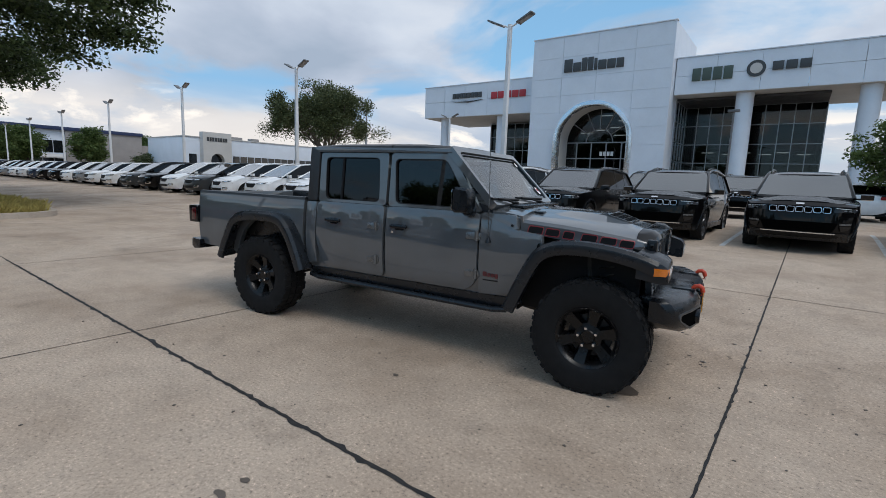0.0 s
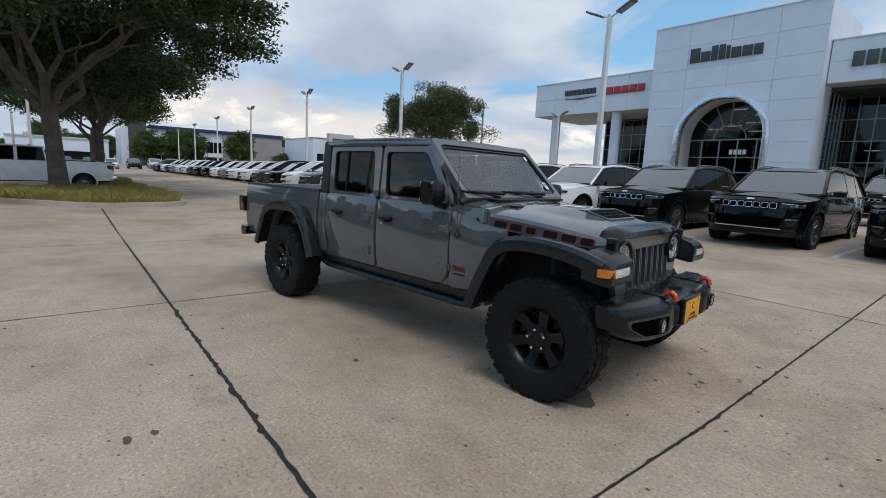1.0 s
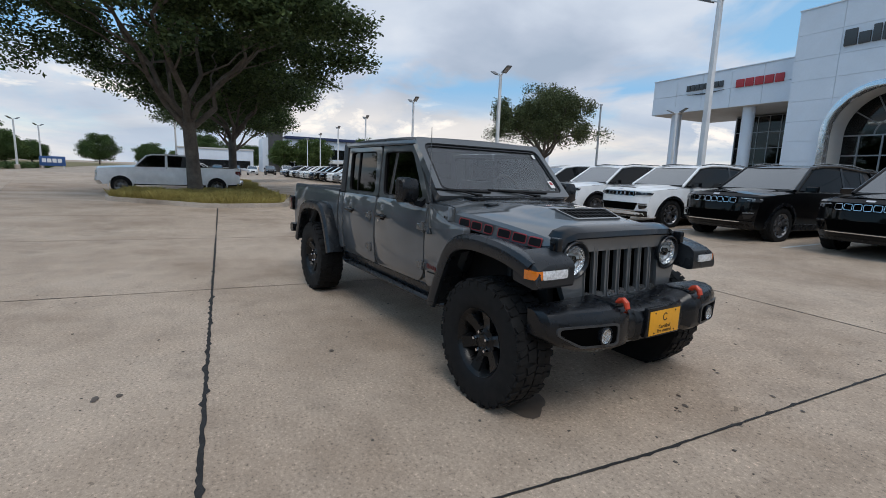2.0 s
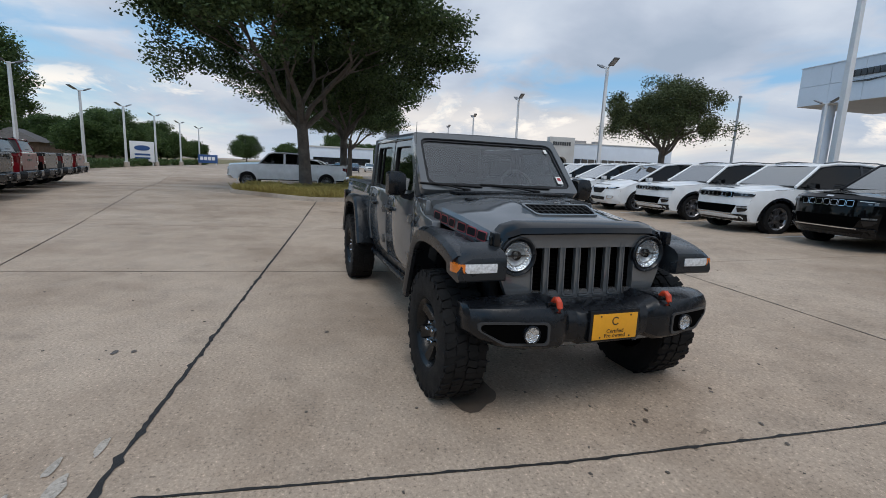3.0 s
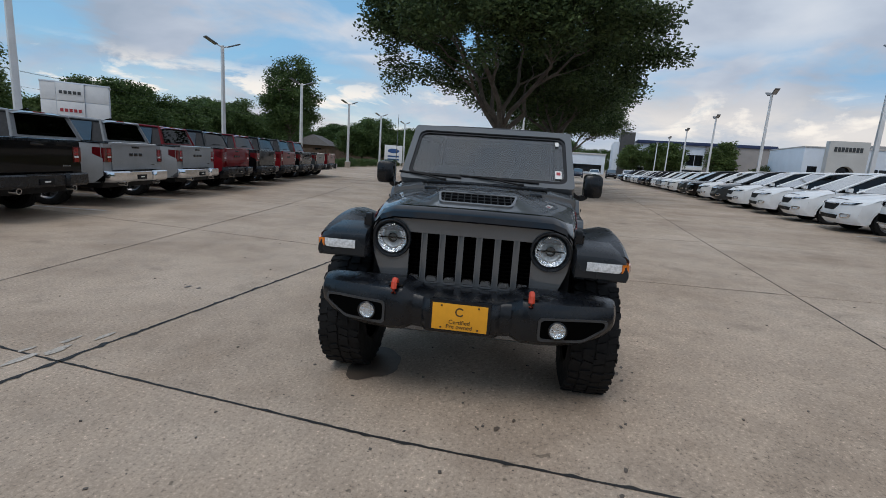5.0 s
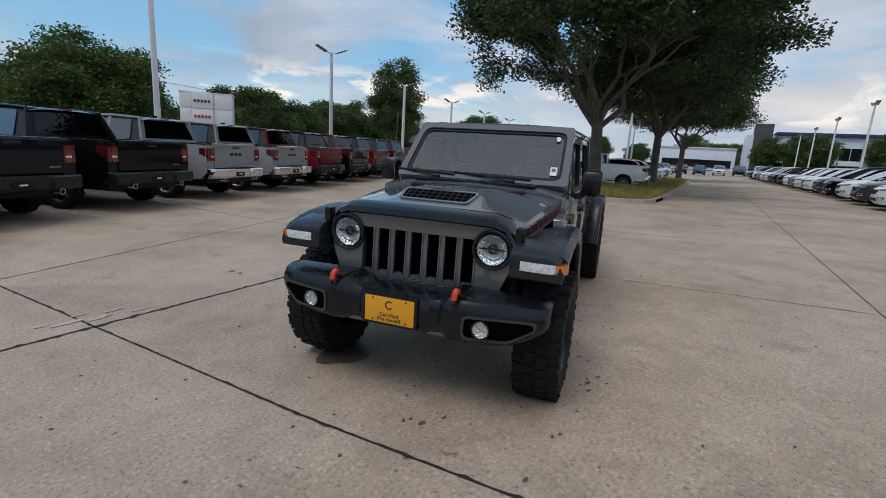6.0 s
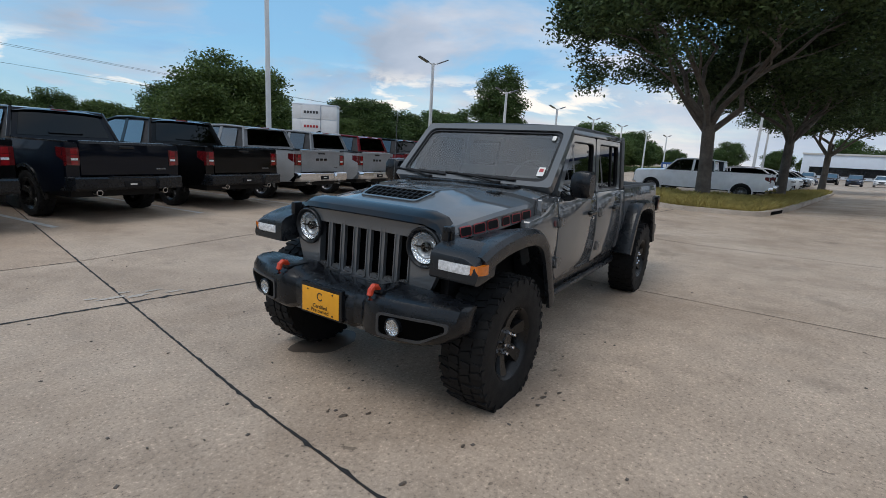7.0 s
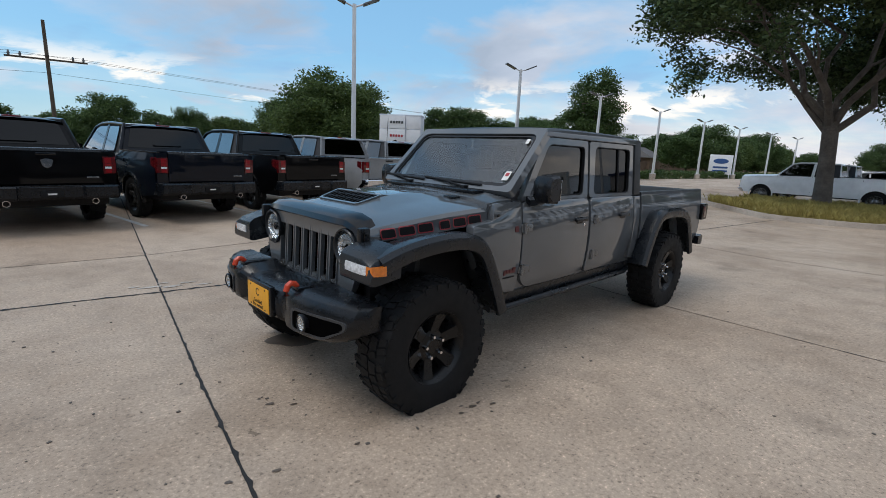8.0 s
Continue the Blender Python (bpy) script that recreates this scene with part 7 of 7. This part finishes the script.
# ---------------------------------------------------------------- islands, posts, signs
def island(name, outline, label, seed, blades):
    out_l = round_poly(outline, 0.9, 5)
    isl = thing(name, Matrix.Identity(4), label, "kerb island")
    c = Vector((sum(p[0] for p in out_l) / len(out_l), sum(p[1] for p in out_l) / len(out_l)))
    inner = []
    k = len(out_l)
    area = sum(out_l[i - 1][0] * out_l[i][1] - out_l[i][0] * out_l[i - 1][1] for i in range(k))
    for i in range(k):
        a, b = Vector(out_l[i - 1]), Vector(out_l[(i + 1) % k])
        d = (b - a).normalized()
        nrm = Vector((-d.y, d.x)) * (1 if area > 0 else -1)
        inner.append(tuple(Vector(out_l[i]) + nrm * 0.17))
    g = lambda a, b, d: (a, b, gz(a, b) + d)
    part("kerb", frame_ring(out_l, inner, -0.03, 0.15, g), M["kerb"], isl)
    part("soil", prism(inner, 0.0, 0.10, g), M["lawn"], isl)
    r = random.Random(seed)
    vs, fs = [], []
    xs, ys = [p[0] for p in inner], [p[1] for p in inner]

    def inside(x, y):
        hit = False
        for i in range(k):
            (x1, y1), (x2, y2) = inner[i - 1], inner[i]
            if (y1 > y) != (y2 > y) and x < (x2 - x1) * (y - y1) / (y2 - y1) + x1:
                hit = not hit
        return hit
    made = 0
    while made < blades:
        x, y = r.uniform(min(xs), max(xs)), r.uniform(min(ys), max(ys))
        if not inside(x, y):
            continue
        tuft = 0.75 + 0.5 * noise.noise(Vector((x * 0.8, y * 0.8, seed)))
        for q in range(5):
            a, h = r.uniform(0, 6.28), r.uniform(0.16, 0.40) * tuft
            bx, by = x + r.uniform(-0.06, 0.06), y + r.uniform(-0.06, 0.06)
            lx, ly = math.cos(a) * h * r.uniform(0.2, 0.8), math.sin(a) * h * r.uniform(0.2, 0.8)
            w = 0.012
            z = gz(bx, by) + 0.09
            i0 = len(vs)
            vs.extend([(bx - w * math.sin(a), by + w * math.cos(a), z), (bx + w * math.sin(a), by - w * math.cos(a), z), (bx + lx * 0.55, by + ly * 0.55, z + h * 0.75), (bx + lx, by + ly, z + h)])
            fs.append((i0, i0 + 1, i0 + 2))
            fs.append((i0 + 2, i0 + 1, i0 + 3))
        made += 1
    me = bpy.data.meshes.new("long_grass")
    me.from_pydata(vs, [], fs)
    me.materials.append(M["grass"])
    ob = new("long_grass", me)
    ob.parent = isl
    ob["kind"] = "stuff"
    return isl


island("kerb_island", [(-15.8, 1.3), (-16.6, 3.85), (-19.5, 4.0), (-47.0, 3.5), (-47.0, 1.4), (-30.5, 1.7), (-26.3, 1.2), (-25.0, -1.6), (-22.0, -2.9), (-18.8, -2.3)], "kerbed concrete island with long dry grass", 4, 9000)
# closed box; the darkness inside the inlet is only its black colour
solid("drain_inlet", bbox(-0.80, 0.80, -0.15, 0.012, 0.005, 0.118, 0.01), M["void"], pose(-18.6, 3.955, gz(-18.6, 3.95), 0, 0, -2.96), "dark storm drain inlet in a kerb", "drain")


def lamp_post(x, y, label, turn=0.0, h=7.3):
    z = gz(x, y)
    p = thing("lamp_post", pose(x, y, z, 0, 0, turn), label, "lamp post", "lamp posts of the lot")
    part("base", lathe([(0.30, 0.0), (0.30, 0.62), (0.27, 0.66), (0.0, 0.66)], 20, "z"), M["kerb"], p)
    sh = bbox(-0.10, 0.10, -0.10, 0.10, 0.66, h, 0.02)
    for v in sh.verts:
        if v.co.z > 3:
            v.co.x *= 0.72
            v.co.y *= 0.72
    part("shaft", sh, M["post_white"], p)
    part("base_plate", bbox(-0.2, 0.2, -0.2, 0.2, 0.66, 0.70, 0.008), M["post_white"], p)
    for s in (-1, 1):
        arm = part("arm", tube([(0, 0, h - 0.12), (s * 0.35, 0, h + 0.02)], 0.035, 8), M["post_white"], p)
        hd = part("lamp_head", bbox(-0.36, 0.36, -0.17, 0.17, -0.035, 0.035, 0.02, m=Matrix.Translation((s * 0.68, 0, h + 0.14)) @ Matrix.Rotation(-s * 0.42, 4, "Y")), M["lamp_head"], p)
        part("diffuser", bbox(-0.26, 0.26, -0.12, 0.12, -0.042, -0.036, m=Matrix.Translation((s * 0.68, 0, h + 0.14)) @ Matrix.Rotation(-s * 0.42, 4, "Y")), M["mullion"], hd)
    return p


post = lamp_post(-10.3, 17.2, "tall white lamp post with twin flat heads")
for x, y, a in ((-24.9, 17.25, 0), (-39.3, 16.84, 0), (-56.0, 16.9, 0), (-72.8, 17.0, 0), (-90.0, 17.2, 0), (-107, 17.3, 0), (-43, -1.5, 0), (-58, -3.5, 0), (-30.0, 38.5, 0)):
    copy_thing(post, pose(x, y, gz(x, y) if x > -20 or y > 8 else 0.0, 0, 0, a))
for x, y, h in ((-8.18, -11.68, 1.0), (-21.4, -15.9, 0.96), (-31.2, -17.2, 0.89), (-43.5, -19.7, 0.89), (-56.0, -21.8, 0.89), (-67.6, -23.1, 0.89), (-79.8, -24.1, 0.89), (-92.0, -25.0, 0.89)):
    copy_thing(post, pose(x, y, 0, 0, 0, -20) @ Matrix.Diagonal((1, 1, h, 1)))
mini = thing("short_lamp_post", pose(-5.2, 38.0, 0.45), "short grey lamp post with one small head", "lamp post")
part("shaft", lathe([(0.07, 0), (0.06, 6.4)], 10, "z"), M["lamp_head"], mini)
part("lamp_head", bbox(-0.35, 0.35, -0.18, 0.18, 6.35, 6.50, 0.03), M["lamp_head"], mini)

# monument sign behind the pickups
mon = thing("monument_sign", pose(-12.60, -15.29, 0, 0, 0, 49.6), "white panelled monument sign with brand bars", "sign")
part("core", bbox(-0.58, 0.58, -1.08, 1.08, 0, 3.42, 0.02), M["white_panel"], mon)
part("cap", bbox(-0.62, 0.62, -1.12, 1.12, 3.42, 3.48, 0.01), M["white_panel"], mon)
for j in range(5):
    z0 = 0.04 + 0.68 * j
    for a0, a1, proud in ((-1.08, -0.62, 0.03), (-0.62, 0.28, 0.09), (0.28, 1.08, 0.03)):
        part("sign_panel", bbox(0.57, 0.58 + proud, a0 + 0.012, a1 - 0.012, z0, z0 + 0.655, 0.008), M["sign_white"], mon)
    part("side_panel", bbox(-0.55, 0.55, -1.11, -1.07, z0, z0 + 0.655, 0.008), M["sign_white"], mon)
for j, mat_name in ((4, "sign_dark"), (3, "sign_red"), (2, "sign_green")):
    for q in range(5):
        part("sign_bar", bbox(0.67, 0.69, -0.52 + 0.145 * q, -0.42 + 0.145 * q, 0.30 + 0.68 * j, 0.42 + 0.68 * j), M[mat_name], mon)

# lot signs by the road
def board(x, y, turn, w, h, z, label, blue):
    b = thing("lot_sign", pose(x, y, 0, 0, 0, turn), label, "sign")
    part("panel", bbox(-0.06, 0.06, -w / 2, w / 2, z, z + h, 0.02), M["sign_white"] if not blue else M["sign_blue"], b)
    for s in (-1, 1):
        part("post", bbox(-0.05, 0.05, s * w * 0.42 - 0.05, s * w * 0.42 + 0.05, 0, z + 0.05), M["post_white"], b)
    if not blue:
        part("oval_mark", prism(arc_cut(0, z + h * 0.68, 1, 0, 345, 20), 0, 0.02, lambda a, c, d: (0.06 + d, a * w * 0.33, z + h * 0.68 + (c - z - h * 0.68) * h * 0.13)), M["sign_blue"], b)
        for q in range(2):
            part("word_bar", bbox(0.06, 0.08, -w * 0.32, w * 0.32, z + h * (0.14 + 0.18 * q), z + h * (0.23 + 0.18 * q)), M["sign_blue"], b)
    else:
        for q in range(4):
            part("word_bar", bbox(0.06, 0.08, w * (-0.40 + 0.2 * q), w * (-0.24 + 0.2 * q), z + h * 0.35, z + h * 0.75), M["sign_white"], b)


board(-66.4, -24.3, 30, 2.7, 2.6, 0.5, "white lot sign on two posts with blue oval", False)
board(-92.0, -23.6, 10, 3.2, 1.5, 0.4, "blue lot sign with white bars", True)

# hedge and verge along the road
hd = thing("hedge", Matrix.Identity(4), "clipped low dark green hedge along the road", "hedge", kind="structure")
hp = []
rh = random.Random(9)
for k in range(520):
    q = rh.random()
    hx = -31.5 - 68 * q
    hp.append((hx + rh.uniform(-0.3, 0.3), -18.3 - 7.6 * (1 - (1 - q) ** 1.9) + rh.uniform(-0.35, 0.35), 0.15 + rh.uniform(0, 0.6)))
h_ob = new("leaves", leaf_mesh("hedge_leaves", hp, 40, 0.22, 0.10, M["far_leaf"], 5))
h_ob.parent = hd
h_ob["kind"] = "stuff"
verge = bmesh.new()
vv = [verge.verts.new(p) for p in ((60, 2.0, 0.012), (60, -400, 0.012), (-400, -400, 0.012), (-400, -60, 0.012), (-110, -27.5, 0.012), (-80, -25.2, 0.012), (-56, -22.6, 0.012), (-31.5, -18.3, 0.012), (-14, -16.0, 0.012), (8.5, -9.5, 0.012), (16, -4.0, 0.012))]
verge.faces.new(list(reversed(vv)))
verge.normal_update()
vo = new("verge", finish(verge, "verge", M["lawn"]))
tagged(vo, "dry grass verge beyond the lot", "grass verge", kind="structure")
fence = thing("road_fence", Matrix.Identity(4), "brown wooden fence beyond the road", "fence")
for k in range(46):
    q = k / 46
    x, y = -62 - 120 * q, -46 - 20 * q
    part("fence_board", bbox(-1.28, 1.28, -0.04, 0.04, 0, 1.7 + 0.1 * (k % 3), m=pose(x, y, 0, 0, 0, 9.5)), M["brick_house"], fence)

# utility pole and wires
pole = thing("utility_pole", pose(2.82, -30.0, 0, 0, 0.6, 0), "weathered wooden utility pole with crossarm", "utility pole")
part("shaft", lathe([(0.125, 0.0), (0.085, 8.1)], 12, "z", cap=True), M["wood_pole"], pole)
part("crossarm", bbox(-1.9, 1.9, -0.045, 0.045, 5.90, 6.0, 0.01), M["wood_pole"], pole)
for q in (-1.7, -1.2, 1.2, 1.7):
    part("insulator", lathe([(0.05, 6.0), (0.07, 6.1), (0.03, 6.25)], 8, "z", m=Matrix.Translation((q, 0, 0))), M["lamp_head"], pole)
for q, z in ((-1.7, 6.2), (1.7, 6.2), (0.0, 5.2)):
    pts = []
    for i in range(25):
        u = i / 24
        pts.append((q + 3.0 - 90 * u, -30 - 10 * u + 0.2 * q, z - 2.4 * math.sin(math.pi * u) * 0.5 + 0.5 * u))
    w = thing("power_line", Matrix.Identity(4), "thin dark power line strung from a pole", "power line", "power lines")
    part("cable", tube(pts, 0.008, 4), M["decal_black"], w)
    pts = [(q + 3.0 + 60 * i / 12, -30 + 6 * i / 12, z - 1.0 * math.sin(math.pi * i / 12)) for i in range(13)]
    part("cable", tube(pts, 0.008, 4), M["decal_black"], w)
mast = thing("radio_mast", pose(-150, 135.5, 0), "slim grey lattice mast far behind the lot", "mast")
part("shaft", lathe([(0.5, 0), (0.35, 31)], 8, "z"), M["mullion"], mast)
part("top_light", bbox(-0.4, 0.4, -0.4, 0.4, 30.4, 31.0), M["mullion"], mast)

# ---------------------------------------------------------------- paving slabs (pieces)
pavement = thing("pavement", Matrix.Identity(4), "tan broom-finished concrete slabs with dark sealed joints", "pavement", kind="structure")
rng = random.Random(5)


def slab(x0, x1, r0, r1):
    """A slab between two cross joints and two long joints."""
    bm = bmesh.new()
    g = 0.007
    ny, nx = 24, 2
    top = []
    for i in range(nx + 1):
        x = x1 + g + (x0 - x1 - 2 * g) * i / nx
        ya, yb = row_lines(x)[r0] + g, row_lines(x)[r1] - g
        top.append([])
        for j in range(ny + 1):
            y = ya + (yb - ya) * j / ny
            edge = 0.0015 if (i in (0, nx) or j in (0, ny)) else 0.0
            top[-1].append(bm.verts.new((lean_x(x, y), y, gz(x, y) - edge)))
    for i in range(nx):
        for j in range(ny):
            bm.faces.new((top[i][j], top[i + 1][j], top[i + 1][j + 1], top[i][j + 1]))
    rim = [top[0][j] for j in range(ny + 1)] + [top[i][ny] for i in range(1, nx + 1)] + [top[nx][j] for j in range(ny - 1, -1, -1)] + [top[i][0] for i in range(nx - 1, 0, -1)]
    low = [bm.verts.new((v.co.x, v.co.y, v.co.z - 0.028)) for v in rim]
    for k in range(len(rim)):
        q = (k + 1) % len(rim)
        bm.faces.new((rim[k], low[k], low[q], rim[q]))
    bmesh.ops.recalc_face_normals(bm, faces=bm.faces[:])
    bm.normal_update()
    if top[1][2].normal.z < 0:
        bmesh.ops.reverse_faces(bm, faces=bm.faces[:])
    return bm


for x0, x1 in zip(XL, XL[1:]):
    for r in range(6):
        part("slab", slab(x0, x1, r, r + 1), M["slab"], pavement)


def joint_line(pts, width, seed):
    """Sealant in a joint, with ragged edges."""
    r = random.Random(seed)
    bm = bmesh.new()
    prev = None
    total = []
    for (ax, ay), (bx, by) in zip(pts, pts[1:]):
        ln = math.hypot(bx - ax, by - ay)
        k = max(2, int(ln / (0.045 if width > 0.0135 else 0.10)))
        for i in range(k):
            total.append((ax + (bx - ax) * i / k, ay + (by - ay) * i / k))
    total.append(pts[-1])
    for i, (x, y) in enumerate(total):
        a, b = total[max(0, i - 1)], total[min(len(total) - 1, i + 1)]
        dx, dy = b[0] - a[0], b[1] - a[1]
        ln = math.hypot(dx, dy)
        nx, ny = -dy / ln, dx / ln
        w0, w1 = (width * (r.uniform(0.22, 0.55) + (0.5 if r.random() < 0.08 else 0.0)) for _ in range(2))
        z = gz(x, y) + 0.0022
        cur = (bm.verts.new((x + nx * w0, y + ny * w0, z)), bm.verts.new((x - nx * w1, y - ny * w1, z)))
        if prev:
            bm.faces.new((prev[0], prev[1], cur[1], cur[0]))
        prev = cur
    return bm


def joint(pts, width, seed):
    part("joint_sealant", joint_line(pts, width, seed), M["tar"], pavement)


joint([(x, row_lines(x)[3]) for x in (17, 8, 0, -8, -17)], 0.036, 1)
joint([(lean_x(0.0, y), y) for y in (-9, -3, 2, 4, 6, 7.66)], 0.020, 2)
joint([(lean_x(0.0, y), y) for y in (7.7, 12, 15.6)], 0.016, 3)
joint([(lean_x(-4.58, y), y) for y in (-4.0, 1.6, 5, 7.5)], 0.010, 4)
joint([(lean_x(-9.16, y), y) for y in (-4.0, 1.5, 5, 7.4)], 0.012, 5)
joint([(x, row_lines(x)[2]) for x in (16, 0.1, -6, -14, -30)], 0.012, 6)
joint([(x, row_lines(x)[4]) for x in (16, 0, -6, -14, -30, -60)], 0.013, 7)

# dark patch by the front wheel, small dirt marks
def blob(x, y, rx, ry, seed, n=26):
    r = random.Random(seed)
    ph = [r.uniform(0, 6.28) for _ in range(4)]
    bm = bmesh.new()
    vs = []
    for i in range(n):
        a = 2 * math.pi * i / n
        q = 1 + 0.16 * math.sin(2 * a + ph[0]) + 0.10 * math.sin(3 * a + ph[1]) + 0.06 * math.sin(5 * a + ph[2]) + r.uniform(-0.03, 0.03)
        px, py = x + rx * q * math.cos(a), y + ry * q * math.sin(a)
        vs.append(bm.verts.new((px, py, gz(px, py) + 0.004)))
    bm.faces.new(vs)
    return bm


solid("dark_patch", blob(-0.87, 3.62, 0.25, 0.19, 3), M["dark_spot"], Matrix.Identity(4), "dark patch on the concrete beside a front tyre", "damp patch")
M["chalk"] = concrete("scuffed_concrete", (0.49, 0.44, 0.385), False)
for n_, (x, y, rx, ry) in enumerate(((-0.10, 1.52, 0.10, 0.035), (-0.26, 1.42, 0.07, 0.025), (0.10, 1.47, 0.12, 0.03), (-0.42, 1.56, 0.09, 0.022), (0.26, 1.40, 0.06, 0.02), (-0.02, 1.34, 0.05, 0.02))):
    solid("scuff_mark", blob(x, y, rx, ry, 20 + n_), M["chalk"], Matrix.Identity(4), "pale scuff on the concrete beside a joint", "scuff mark", "scuffs by the joint")
for n_, (x, y, r) in enumerate(((-1.37, 5.31, 0.026), (-1.50, 5.35, 0.02), (-1.26, 5.34, 0.02), (-1.43, 5.29, 0.016), (-1.31, 5.27, 0.014), (-1.73, 1.04, 0.04), (-1.74, 1.17, 0.03), (-0.18, 5.30, 0.02), (0.03, 5.27, 0.018), (-0.60, 5.30, 0.016), (-0.33, 4.62, 0.026), (-0.45, 4.70, 0.018), (-0.29, 4.52, 0.012), (-2.10, 2.6, 0.03))):
    solid("oil_spot", blob(x, y, r, r * 0.6, 40 + n_, 14), M["dark_spot"], Matrix.Identity(4), "small dark oil spot on the concrete", "oil spot", "oil spots on the paving")
crumbs = bmesh.new()
for i in range(240):
    a, d = rng.uniform(0, 6.28), rng.uniform(0.3, 7.0)
    x, y = -0.5 + d * math.cos(a), 4.0 + d * math.sin(a)
    s = rng.uniform(0.003, 0.011)
    bbox(-s, s, -s * rng.uniform(0.4, 1), s * rng.uniform(0.4, 1), 0, s * 0.5, bm=crumbs, m=pose(x, y, gz(x, y) - 0.0005, 0, 0, rng.uniform(0, 360)))
tagged(solid("litter_crumbs", crumbs, M["bark"], Matrix.Identity(4), "scattered dark leaf crumbs on the concrete", "debris"), kind="stuff")


def stripe(x0, y0, x1, y1, w=0.10):
    dx, dy = x1 - x0, y1 - y0
    ln = math.hypot(dx, dy)
    nx, ny = -dy / ln * w / 2, dx / ln * w / 2
    bm = bmesh.new()
    k = 8
    prev = None
    for i in range(k + 1):
        x, y = x0 + dx * i / k, y0 + dy * i / k
        z = gz(x, y) + 0.003
        cur = (bm.verts.new((x + nx, y + ny, z)), bm.verts.new((x - nx, y - ny, z)))
        if prev:
            bm.faces.new((prev[0], prev[1], cur[1], cur[0]))
        prev = cur
    bmesh.ops.recalc_face_normals(bm, faces=bm.faces[:])
    return bm


for k in range(14):
    x = 1.45 - 2.8 * k
    y = 12.0 + 0.045 * x
    part("stall_line", stripe(x, y + 0.2, x, y + 5.6), M["paint_line"], pavement)
U = Vector((-0.958, -0.286, 0))
NRM = Vector((0.286, -0.958, 0))
for k in range(-2, 10):
    p = Vector((1.18, -2.73, 0)) + U * 2.62 * (k + 0.5)
    a, b = p - NRM * 0.15, p + NRM * 5.2
    part("stall_line", stripe(a.x, a.y, b.x, b.y), M["paint_line"], pavement)
